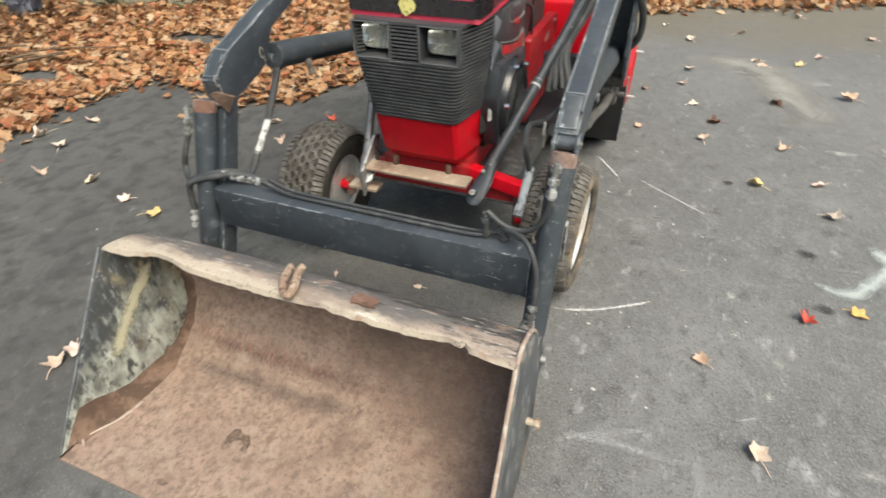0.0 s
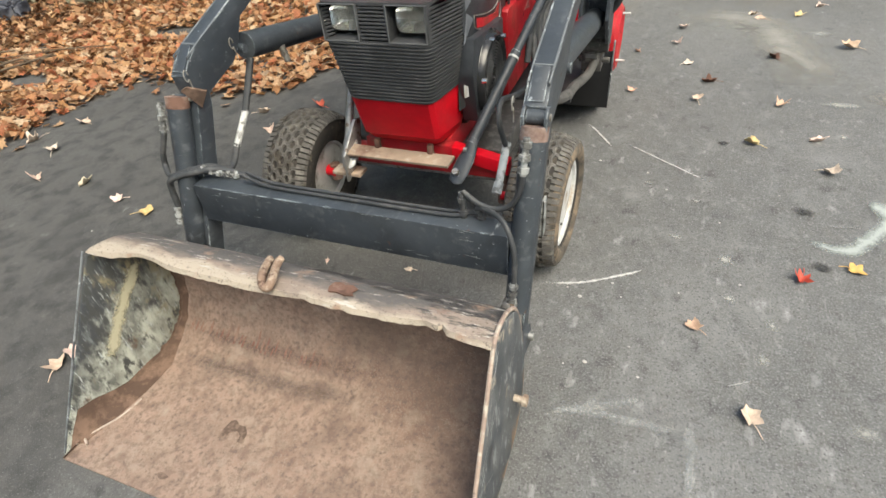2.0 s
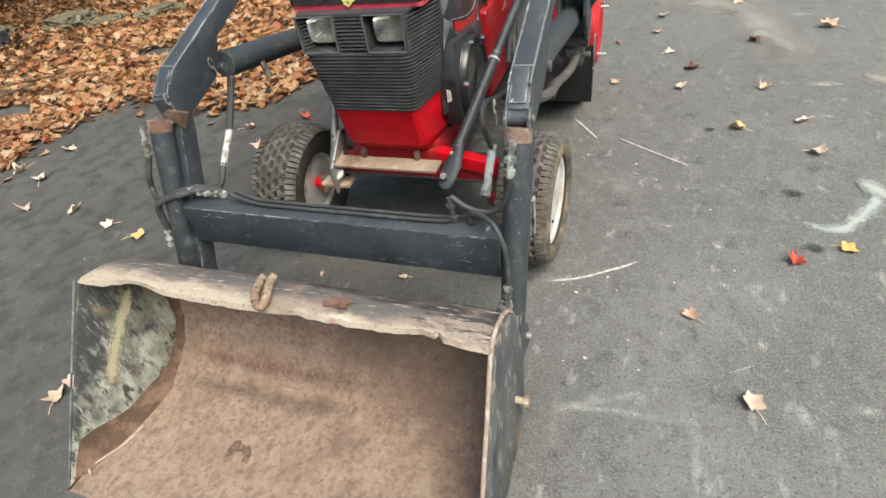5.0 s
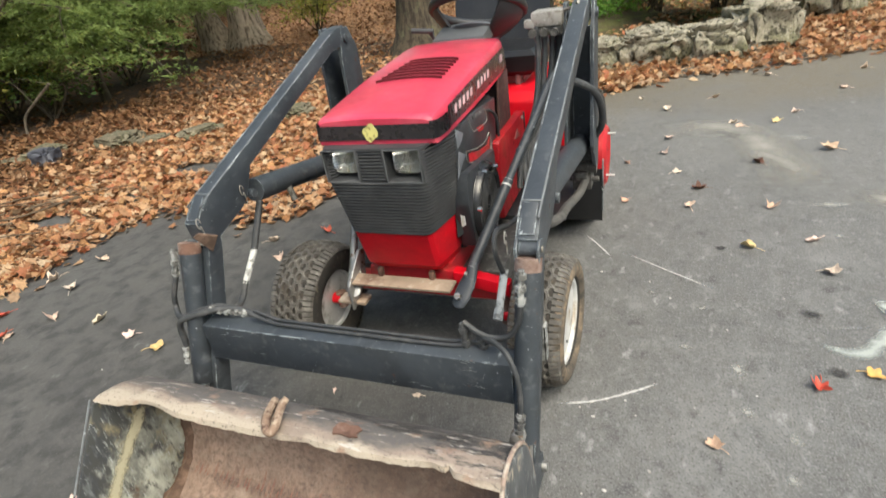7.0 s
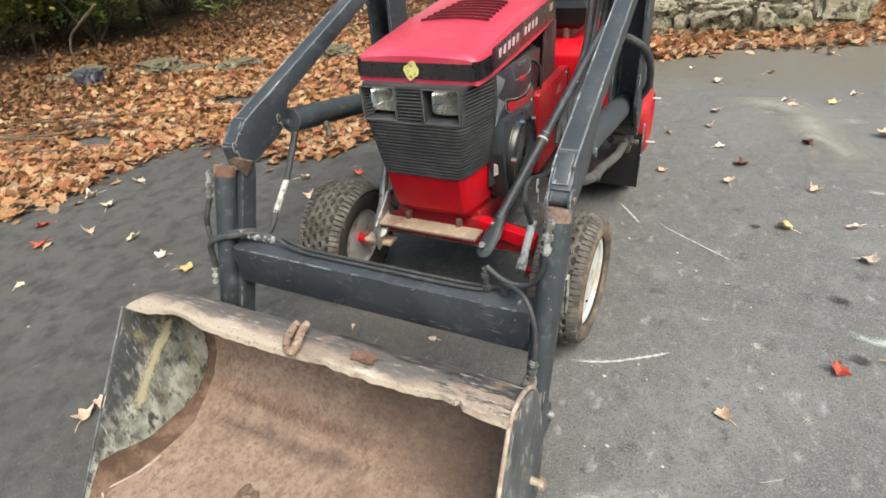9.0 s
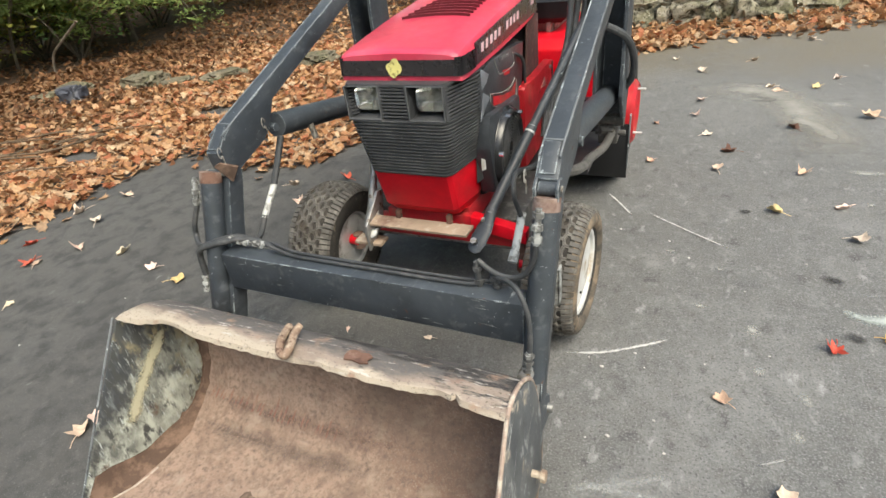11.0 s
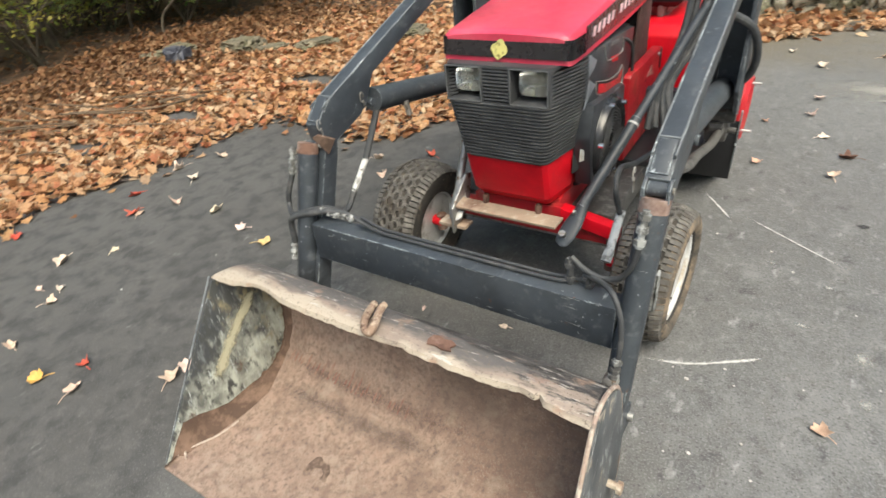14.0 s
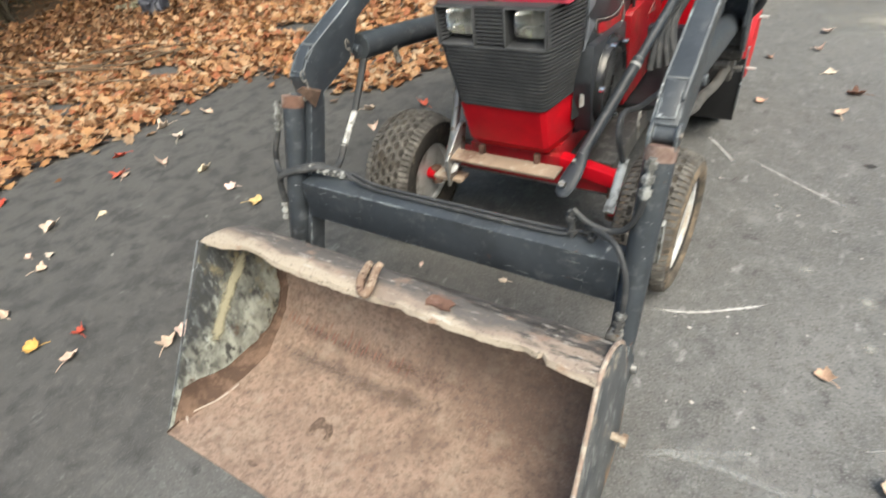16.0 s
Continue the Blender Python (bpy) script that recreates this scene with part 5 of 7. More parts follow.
def strip(profile, x0, x1, thick, nx=24, wave=0.0):
    """A bent plate with thickness across the bucket's width."""
    bm = bmesh.new()
    rows = []
    for k, (y, z) in enumerate(profile):
        a, b = profile[max(k - 1, 0)], profile[min(k + 1, len(profile) - 1)]
        d = Vector((0, b[0] - a[0], b[1] - a[1])).normalized()
        nrm = Vector((0, -d.z, d.y))
        for side in (0, 1):
            row = []
            for j in range(nx + 1):
                x = x0 + (x1 - x0) * j / nx
                bend = wave * noise.noise(Vector((x * 5.0, k * 0.3, 3.1)))
                row.append(bm.verts.new(Vector((x, y, z)) - nrm * (thick * side) + Vector((0, bend * 0.6, bend))))
            rows.append(row)
    for k in range(len(profile) - 1):
        for j in range(nx):
            bm.faces.new((rows[2 * k][j], rows[2 * k][j + 1], rows[2 * k + 2][j + 1], rows[2 * k + 2][j]))
            bm.faces.new((rows[2 * k + 1][j], rows[2 * k + 3][j], rows[2 * k + 3][j + 1], rows[2 * k + 1][j + 1]))
    for j in range(nx):
        bm.faces.new((rows[0][j], rows[1][j], rows[1][j + 1], rows[0][j + 1]))
        bm.faces.new((rows[-2][j], rows[-2][j + 1], rows[-1][j + 1], rows[-1][j]))
    for k in range(len(profile) - 1):
        for j in (0, nx):
            bm.faces.new((rows[2 * k][j], rows[2 * k + 2][j], rows[2 * k + 3][j], rows[2 * k + 1][j]))
    bmesh.ops.recalc_face_normals(bm, faces=bm.faces[:])
    return bm


bucket = part("bucket", strip(bucket_profile, -half, half, 0.006, 24), BUCKET_IN, loader, "dented steel loader bucket, brown with dried mud and painted shade inside")
side_outline = [(-1.008, 0.004), (-0.72, 0.003), (-0.64, 0.015), (-0.58, 0.05), (-0.548, 0.105), (-0.535, 0.17), (-0.54, 0.25), (-0.556, 0.315), (-0.572, 0.342), (-0.60, 0.364), (-0.645, 0.385), (-0.705, 0.388)]
part("side_plate", prism(side_outline[:7] + [(-0.556, 0.300), (-0.585, 0.322), (-0.63, 0.345), (-0.709, 0.372)], -half - 0.007, -half, 0.002), BUCKET_SIDE, bucket, "peeling black and cream painted side plate")
part("side_plate", prism(side_outline, half, half + 0.007, 0.002), BUCKET_OUT, bucket, "scratched dark steel side plate")
part("side_rim", tube([(half + 0.003, y, z) for y, z in [(-1.006, 0.010), (-0.93, 0.105), (-0.858, 0.20), (-0.78, 0.297), (-0.712, 0.382), (-0.675, 0.396), (-0.635, 0.390), (-0.595, 0.368), (-0.565, 0.335), (-0.548, 0.28), (-0.543, 0.22)]], 0.0044, 8, 4), RIM, bucket)
draw = random.Random(31)
slivers = bmesh.new()
for k in range(34):
    # worn scratches run roughly along the slanting front edge
    u, off = draw.uniform(0.12, 0.93), abs(draw.gauss(0.0, 0.045)) + 0.012
    y, z = -1.006 + 0.294 * u + off * 0.78, 0.010 + 0.372 * u - off * 0.62
    turn = 0.9 + draw.gauss(0.0, 0.22) + (1.9 if k % 9 == 4 else 0.0)
    long, wide = draw.uniform(0.012, 0.055), draw.uniform(0.0006, 0.0018)
    d, e = Vector((0, math.cos(turn), math.sin(turn))) * long, Vector((0, -math.sin(turn), math.cos(turn))) * wide
    c = Vector((half + 0.0076, y, z))
    slivers.faces.new([slivers.verts.new(p) for p in (c - d, c - d * 0.2 - e, c + d, c - d * 0.1 + e)])
tagged(part("scratches", slivers, SCRATCH, bucket), "pale scratches in the dark paint", kind="stuff")
part("side_rim", tube([(-half - 0.003, y, z) for y, z in [(-1.006, 0.010), (-0.858, 0.20), (-0.710, 0.386)]], 0.0024, 8, 3), EDGE, bucket)


def lip_mesh():
    """Rolled top lip with a bent, ragged front edge."""
    bm = bmesh.new()
    cols, prof = 160, [(-0.574, 0.322), (-0.573, 0.340), (-0.585, 0.356), (-0.610, 0.372), (-0.645, 0.388), (-0.680, 0.394), (-0.702, 0.390), (-0.709, 0.380)]
    grid = []
    for j in range(cols + 1):
        x = -half + 2 * half * j / cols
        n1 = noise.noise(Vector((x * 6.0, 0.4, 0.0))) * 0.004 + noise.noise(Vector((x * 17.0, 2.0, 0.0))) * 0.0035
        flap = max(0.0, min(1.0, (x - 0.393) / 0.006))
        notch = -0.010 * math.exp(-((x - 0.394) / 0.005) ** 2) - 0.008 * math.exp(-((x - 0.35) / 0.03) ** 2) * (1 - flap) + 0.010 * flap * min(1.0, (x - 0.393) / 0.05)
        bow = 0.018 * math.exp(-((x + 0.325) / 0.06) ** 2) + 0.003 * math.exp(-((x + 0.1) / 0.15) ** 2) + 0.006 * max(0.0, min(1.0, (x + 0.05) / 0.15))
        n1 += 0.0025 * noise.noise(Vector((x * 45.0, 7.0, 0.0)))
        row = []
        for k, (y, z) in enumerate(prof):
            t = k / (len(prof) - 1)
            # the far end runs out to a point
            thin = 1 - min(1.0, max(0.0, (x + half) / 0.03)) ** 0.5
            y, z = y + (-0.706 - y) * thin, z + (0.382 - z) * thin
            row.append(bm.verts.new((x, y + (n1 - notch + bow) * t * t, z + (n1 * 0.5 + bow * 0.5) * t * t + noise.noise(Vector((x * 9, k * 0.8, 1.0))) * 0.0025)))
        grid.append(row)
    for a, b in zip(grid, grid[1:]):
        for k in range(len(prof) - 1):
            bm.faces.new((a[k], b[k], b[k + 1], a[k + 1]))
    bmesh.ops.recalc_face_normals(bm, faces=bm.faces[:])
    bmesh.ops.solidify(bm, geom=bm.faces[:], thickness=0.007)
    return bm


HOOKRUST = material("pale_rusty_hook", (0.215, 0.145, 0.105), [((0.36, 0.29, 0.22), 55.0, 0.50, 0.64, ONE, None), ((0.10, 0.055, 0.04), 40.0, 0.52, 0.62, ONE, None)], rough=0.85)
lip = part("top_lip", lip_mesh(), LIP, bucket, "bent pale worn top lip with rust")
part("rust_patch", flat([(0.147, -0.650, 0.3948), (0.158, -0.646, 0.3945), (0.172, -0.650, 0.3950), (0.190, -0.648, 0.3955), (0.203, -0.656, 0.3968), (0.197, -0.668, 0.3978), (0.204, -0.676, 0.3985), (0.186, -0.680, 0.398), (0.165, -0.676, 0.398), (0.150, -0.679, 0.398), (0.144, -0.666, 0.397)], 0.003), RUST, lip)
part("chain_hook", tube([(-0.025, -0.624, 0.398), (-0.007, -0.672, 0.406), (0.012, -0.702, 0.407), (0.029, -0.71, 0.405), (0.029, -0.69, 0.409), (0.017, -0.66, 0.411), (0.010, -0.638, 0.411)], 0.0088, 10, 6), HOOKRUST, lip, "rusty welded chain hook")
part("hook_tip", rod((0.010, -0.638, 0.411), (0.012, -0.627, 0.413), 0.0088, 0.0070, 14), material("pale_hook_tip", (0.36, 0.285, 0.215), [((0.20, 0.12, 0.08), 70.0, 0.5, 0.62, ONE, None)], rough=0.8), lip)
for s in (-1, 1):
    part("bucket_ear", prism([(-0.534, 0.11), (-0.42, 0.09), (-0.42, 0.15), (-0.527, 0.22)], s * 0.443 - 0.04, s * 0.443 - 0.032, 0.002), BLACK, bucket)
    part("bucket_ear", prism([(-0.534, 0.11), (-0.42, 0.09), (-0.42, 0.15), (-0.527, 0.22)], s * 0.443 + 0.032, s * 0.443 + 0.04, 0.002), BLACK, bucket)
    part("bucket_pin", rod((s * 0.395, -0.44, 0.125), (s * 0.495, -0.44, 0.125), 0.011), STEEL, bucket)
part("side_bolt", merge(rod((half + 0.006, -0.63, 0.14), (half + 0.03, -0.63, 0.14), 0.008, n=8), rod((half + 0.026, -0.63, 0.14), (half + 0.036, -0.63, 0.14), 0.013, n=6)), RUSTBAR, bucket)


def mud_band():
    """Dried mud smeared along the corner between floor and side plate."""
    bm = bmesh.new()
    prof = bucket_profile[:-2]
    line = []
    for k in range(len(prof) - 1):
        for j in range(6):
            t = j / 6
            line.append((prof[k][0] + (prof[k + 1][0] - prof[k][0]) * t, prof[k][1] + (prof[k + 1][1] - prof[k][1]) * t))
    rows = []
    for k, (y, z) in enumerate(line):
        a, b = line[max(k - 1, 0)], line[min(k + 1, len(line) - 1)]
        d = Vector((0, b[0] - a[0], b[1] - a[1])).normalized()
        up = Vector((0, -d.z, d.y))
        wide = float(np.interp(k, (0, 5, 8, 10, 12, 14, 17, 22, 28, 34), (0.003, 0.004, 0.040, 0.054, 0.057, 0.048, 0.032, 0.024, 0.022, 0.030))) + 0.006 * noise.noise(Vector((k * 0.9, 4.0, 0)))
        tall = max(0.006, float(np.interp(k, (0, 3, 6, 8, 10, 14, 40), (0.105, 0.105, 0.090, 0.055, 0.020, 0.012, 0.010))) + 0.008 * noise.noise(Vector((k * 0.7, 9.0, 0))))
        tall = min(tall, max(0.004, (y + 1.000) * 1.25 - z))
        p = Vector((-half, y, z))
        rows.append([bm.verts.new(q) for q in (p + up * tall + Vector((0.0012, 0, 0)), p + up * tall * 0.5 + Vector((0.004, 0, 0)), p + up * 0.010 + Vector((0.010, 0, 0)), p + up * 0.0035 + Vector((wide * 0.7, 0, 0)), p + up * 0.0012 + Vector((wide, 0, 0)))])
    for p, q in zip(rows, rows[1:]):
        for j in range(4):
            bm.faces.new((p[j], q[j], q[j + 1], p[j + 1]))
    bmesh.ops.recalc_face_normals(bm, faces=bm.faces[:])
    return bm


CHIP = material("pale_weld", (0.40, 0.34, 0.29), [((0.28, 0.20, 0.16), 60.0, 0.52, 0.62, ONE, None)], rough=0.8)
part("mud_band", mud_band(), MUD, bucket, "dried brown mud in the corner", angle=70)
part("weld_line", merge(tube([(-half + 0.002, -0.980, 0.009), (-half + 0.010, -0.955, 0.009), (-half + 0.028, -0.920, 0.009), (-half + 0.045, -0.890, 0.009), (-half + 0.054, -0.856, 0.009), (-half + 0.058, -0.828, 0.009)], 0.0024, 6, 4), rod((-half + 0.012, -0.962, 0.010), (-half + 0.030, -0.972, 0.009), 0.003, n=6)), CHIP, bucket, "pale weld bead")
STAIN = material("dark_stain", (0.11, 0.075, 0.058), [((0.17, 0.12, 0.09), 60.0, 0.5, 0.6, ONE, None)], rough=0.85)
REDSTAIN = material("red_rust_stain", (0.225, 0.118, 0.088), [((0.24, 0.160, 0.125), 70.0, 0.48, 0.58, ONE, None)], rough=0.85)


def on_back(x, u):
    """A point a little above the bucket's inner skin; u runs from the front edge to the top."""
    k = min(int(u * (len(bucket_profile) - 1)), len(bucket_profile) - 2)
    t = u * (len(bucket_profile) - 1) - k
    (y0, z0), (y1, z1) = bucket_profile[k], bucket_profile[k + 1]
    d = Vector((0, y1 - y0, z1 - z0)).normalized()
    return Vector((x, y0 + (y1 - y0) * t, z0 + (z1 - z0) * t)) + Vector((0, -d.z, d.y)) * 0.0018


random.seed(11)
for k in range(29):
    x = -0.440 + 0.0150 * k + random.uniform(-0.004, 0.004)
    if k in (5, 9, 13, 20, 23, 27, 29, 32, 33):
        continue
    u, w, h = 0.385 - 0.0008 * k + random.uniform(-0.008, 0.008), random.uniform(0.0018, 0.0042), random.uniform(0.035, 0.095)
    part("rust_streak", flat([on_back(x - w, u), on_back(x + w * 0.6, u + 0.006), on_back(x + w * 1.1, u + h * 0.5), on_back(x + w * 0.7, u + h), on_back(x - w * 0.6, u + h * 0.85), on_back(x - w * 1.1, u + h * 0.4)], 0.0008), REDSTAIN, bucket)
arch = [(-0.024, -0.028), (-0.026, -0.002), (-0.022, 0.021), (-0.010, 0.027), (0.003, 0.018), (0.024, 0.018), (0.038, 0.002), (0.040, -0.020), (0.026, -0.023), (0.025, -0.007), (0.012, 0.002), (-0.002, -0.003), (-0.011, -0.016)]
part("stain", flat([(x - 0.14, y - 0.83, 0.0095) for x, y in arch], 0.0008), STAIN, bucket, "dark oily stain")
part("stain", flat([(-0.225 + 0.014 * math.cos(t) * (1 + 0.2 * math.sin(3 * t)), -0.975 + 0.007 * math.sin(t), 0.0085) for t in (2 * math.pi * k / 14 for k in range(14))], 0.0008), STAIN, bucket)


def run(name, points, wide, side, mat, label):
    """A ragged film along a line on the bucket's skin; side is the direction across it."""
    bm = bmesh.new()
    layer = bm.verts.layers.float.new("cover")
    rows = []
    for k, p in enumerate(points):
        t = k / (len(points) - 1)
        line = []
        for u in (-1, -0.5, 0, 0.5, 1):
            v = bm.verts.new(Vector(p) + Vector(side) * (wide * u))
            v[layer] = (1.1 - abs(u)) * min(1.0, 6 * (1 - t), 0.3 + 6 * t)
            line.append(v)
        rows.append(line)
    for p, q in zip(rows, rows[1:]):
        for n in range(4):
            bm.faces.new((p[n], p[n + 1], q[n + 1], q[n]))
    return part(name, bm, mat, bucket, label)


run("paint_run", [(-half + 0.0022, -0.61 - 0.20 * t - 0.015 * math.sin(3 * t), 0.285 - 0.18 * t) for t in (k / 16 for k in range(17))], 0.019, (0, 1.0, -0.9), CREAM, "cream paint run on the side plate")


def floor_smear(x0, x1, u0, du, mat, label):
    bm = bmesh.new()
    layer = bm.verts.layers.float.new("cover")
    rows = []
    for k in range(25):
        t = k / 24
        line = []
        for q in range(9):
            w = q / 4 - 1
            v = bm.verts.new(on_back(x0 + (x1 - x0) * t, u0 - 0.012 * math.sin(4 * t) + du * w))
            v[layer] = (1.05 - abs(w)) * min(1.0, 5 * t, 5 * (1 - t))
            line.append(v)
        rows.append(line)
    for p, q in zip(rows, rows[1:]):
        for n in range(8):
            bm.faces.new((p[n], p[n + 1], q[n + 1], q[n]))
    return part("mud_smear", bm, mat, bucket, label)


floor_smear(-0.46, 0.16, 0.285, 0.055, GREYMUD, "grey mud smear")
floor_smear(-0.46, 0.20, 0.40, 0.065, REDMUD, "reddish rust smear")

# the bucket leans a little to one side
for ob in [bucket] + bucket.children_recursive:
    for v in ob.data.vertices:
        v.co.x += 0.003 - 0.055 * v.co.z

# ---- woodland edge ----
def boulder(at, size, seed, name="boulder", label="large grey lichen-spotted boulder", mat=STONE, turn=0.0):
    bm = bmesh.new()
    bmesh.ops.create_icosphere(bm, subdivisions=5 if size[0] > 0.34 and at[0] < 2.2 else 4, radius=1.0)
    off = Vector((seed * 3.7, seed * 1.3, seed * 2.1))
    for v in bm.verts:
        d = v.co.normalized()
        blocky = Vector([math.copysign(abs(c) ** 0.55, c) for c in d])
        warp = d + 0.22 * Vector((noise.noise(d * 3.0 + off), noise.noise(d * 3.0 - off), noise.noise(d * 3.0 + 2 * off)))
        far, cells = noise.voronoi(warp * 1.5 + off)
        fine, bits = noise.voronoi(warp * 3.6 - off)
        slab = 0.07 * (noise.cell(cells[0] * 7.0) - 0.5) + 0.035 * (noise.cell(bits[0] * 9.0) - 0.5)
        crack = 0.20 * max(0.0, 1 - (far[1] - far[0]) * 11.0) + 0.05 * max(0.0, 1 - (fine[1] - fine[0]) * 12.0)
        v.co = blocky * (0.92 + slab + 0.22 * noise.noise(d * 1.4 + off) + 0.13 * noise.noise(d * 4.0 + off) + 0.04 * noise.noise(d * 14.0 + off) - crack)
        v.co = Vector((v.co.x * size[0], v.co.y * size[1], v.co.z * size[2]))
    bm.transform(Matrix.Rotation(radians(turn), 4, "Z"))
    low = min(v.co.z for v in bm.verts)
    bm.transform(Matrix.Translation((0, 0, -low * 0.75)))
    ob = part(name, bm, mat, angle=60)
    ob.location = at
    return tagged(ob, label, "rock", group="rocks along the bank")


for k, (x, y, sx, sy, sz, turn) in enumerate([(0.10, 4.58, 0.32, 0.26, 0.185, 5), (0.60, 4.60, 0.36, 0.28, 0.20, 8), (1.10, 4.72, 0.36, 0.30, 0.225, 18), (1.57, 5.00, 0.33, 0.32, 0.285, 25), (3.55, 7.30, 0.50, 0.42, 0.34, 35),
                                            (4.2, 7.6, 0.6, 0.45, 0.38, 24), (5.6, 8.3, 0.8, 0.5, 0.40, 20), (-0.35, 4.75, 0.30, 0.26, 0.15, 10), (2.46, 6.55, 0.38, 0.32, 0.29, 60)]):
    boulder((x, y, -0.02), (sx, sy, sz), k + 1, turn=turn)
for k, (x, y, r) in enumerate([(-4.20, 2.42, 0.24), (-3.85, 2.50, 0.16), (-3.42, 2.68, 0.20), (-4.95, 2.15, 0.20), (-5.15, 1.95, 0.15), (-2.75, 3.20, 0.24)]):
    boulder((x, y, -0.070), (r * 1.15, r * 0.8, r * 0.48), k + 20, "stone", "half-buried mossy edging stone", EARTHSTONE, k * 35)


boulder((-4.6, 1.92, -0.02), (0.13, 0.12, 0.10), 33, "stone", "dark bluish slate stone among the leaves", SLATE, 20)


def bank():
    """Mossy bank rising behind the boulders."""
    bm = bmesh.new()
    nx, ny = 40, 14
    grid = []
    for i in range(nx + 1):
        row = []
        for j in range(ny + 1):
            u, v = i / nx, j / ny
            x = -0.6 + 12.0 * u - v * 2.0
            y = 4.98 + 5.4 * u * 0.9 + v * 7.0
            z = -0.05 + 0.55 * (1 - math.exp(-v * 4.0)) + 0.10 * noise.noise(Vector((x * 0.9, y * 0.9, 0))) * min(1, v * 5)
            row.append(bm.verts.new((x, y, z)))
        grid.append(row)
    for a, b in zip(grid, grid[1:]):
        for j in range(ny):
            bm.faces.new((a[j], b[j], b[j + 1], a[j + 1]))
    return bm


tagged(part("bank", bank(), MOSS, angle=180), "green mossy bank behind the boulders", "bank", kind="structure")

LEAF_SHAPE = [(0.0, -0.42), (0.16, -0.30), (0.46, -0.34), (0.34, -0.10), (0.52, 0.10), (0.24, 0.14), (0.26, 0.34), (0.10, 0.28), (0.0, 0.58), (-0.10, 0.28), (-0.26, 0.34), (-0.24, 0.14), (-0.52, 0.10), (-0.34, -0.10), (-0.46, -0.34), (-0.16, -0.30)]
OVAL = [(0.0, -0.5), (0.22, -0.22), (0.26, 0.08), (0.12, 0.36), (0.0, 0.55), (-0.12, 0.36), (-0.26, 0.08), (-0.22, -0.22)]


def leaf_cloud(name, places, sizes, shape, mat, rng, flatness, lift, parent=None, label="", category="", group="", curl=0.35):
    """Many curled leaves in one mesh. flatness: how far they tip from lying flat, in degrees."""
    n, k = len(places), len(shape)
    out = np.array(shape)
    pts = np.zeros((n, k + 1, 3))
    pts[:, :k, :2] = out[None] * sizes[:, None, None]
    r2 = (pts[:, :, 0] ** 2 + pts[:, :, 1] ** 2) / sizes[:, None] ** 2
    bend = rng.uniform(-curl, curl * 1.6, (n, 1))
    fold = rng.uniform(-curl, curl * 1.6, (n, 1))
    pts[:, :, 2] = sizes[:, None] * (bend * r2 + fold * np.abs(pts[:, :, 0]) / sizes[:, None])
    yaw, tip, roll = rng.uniform(0, 2 * np.pi, n), np.radians(rng.normal(0, flatness, n)), np.radians(rng.normal(0, flatness, n))
    c, s = np.cos(tip), np.sin(tip)
    y, z = pts[:, :, 1] * c[:, None] - pts[:, :, 2] * s[:, None], pts[:, :, 1] * s[:, None] + pts[:, :, 2] * c[:, None]
    c, s = np.cos(roll), np.sin(roll)
    x, z = pts[:, :, 0] * c[:, None] + z * s[:, None], -pts[:, :, 0] * s[:, None] + z * c[:, None]
    c, s = np.cos(yaw), np.sin(yaw)
    x, y = x * c[:, None] - y * s[:, None], x * s[:, None] + y * c[:, None]
    if lift:
        z = z - z.min(axis=1, keepdims=True)
    v = np.stack([x, y, z], -1) + places[:, None]
    base = np.arange(n)[:, None] * (k + 1)
    ring = np.arange(k)
    tri = np.stack([np.broadcast_to(base + k, (n, k)), base + ring, base + (ring + 1) % k], -1).reshape(-1, 3)
    me = bpy.data.meshes.new(name)
    me.vertices.add(n * (k + 1))
    me.vertices.foreach_set("co", v.reshape(-1))
    me.loops.add(tri.size)
    me.loops.foreach_set("vertex_index", tri.reshape(-1).astype(np.int32))
    me.polygons.add(len(tri))
    me.polygons.foreach_set("loop_start", np.arange(0, tri.size, 3, dtype=np.int32))
    me.update(calc_edges=True)
    me.validate()
    me.materials.append(mat)
    me.shade_smooth()
    ob = new(name, me)
    if parent is not None:
        ob.parent = parent
        if parent.type == "EMPTY":
            ob.matrix_parent_inverse = Matrix.Translation(-parent.location)
    if category:
        tagged(ob, label, category, group, "stuff")
    return ob


rng = np.random.default_rng(7)


def on_bank(n):
    u, v = rng.uniform(0, 1, n), rng.uniform(0.04, 1, n) ** 1.4
    x = -0.6 + 12.0 * u - v * 2.0
    y = 4.98 + 4.86 * u + v * 7.0
    z = -0.05 + 0.55 * (1 - np.exp(-v * 4.0)) + 0.02
    z += np.array([0.10 * noise.noise(Vector((a * 0.9, b * 0.9, 0))) for a, b in zip(x, y)]) * np.minimum(1, v * 5)
    keep = np.array([noise.noise(Vector((a * 0.7, b * 0.7, 5.0))) for a, b in zip(x, y)]) > -0.12
    return np.stack([x, y, z], -1)[keep]




def rise(x, y):
    """Height of the wooded hillside beyond the clearing."""
    run = np.maximum(0.0, y - 8.6 - 0.10 * (x + 8.0))
    return 0.20 * run * run / (run + 3.5)


def hillside():
    bm = bmesh.new()
    grid = []
    for i in range(41):
        x = -30.0 + 48.0 * i / 40
        grid.append([bm.verts.new((x, y, float(rise(x, y)) - 0.03 + 0.05 * noise.noise(Vector((x * 0.6, y * 0.6, 2.0))))) for y in (8.2 + 22.0 * (j / 30) ** 1.3 for j in range(31))])
    for a, b in zip(grid, grid[1:]):
        for j in range(30):
            bm.faces.new((a[j], b[j], b[j + 1], a[j + 1]))
    return bm


tagged(part("hillside", hillside(), LITTER, angle=180), "leaf-covered hillside rising through the wood", "ground", kind="structure")


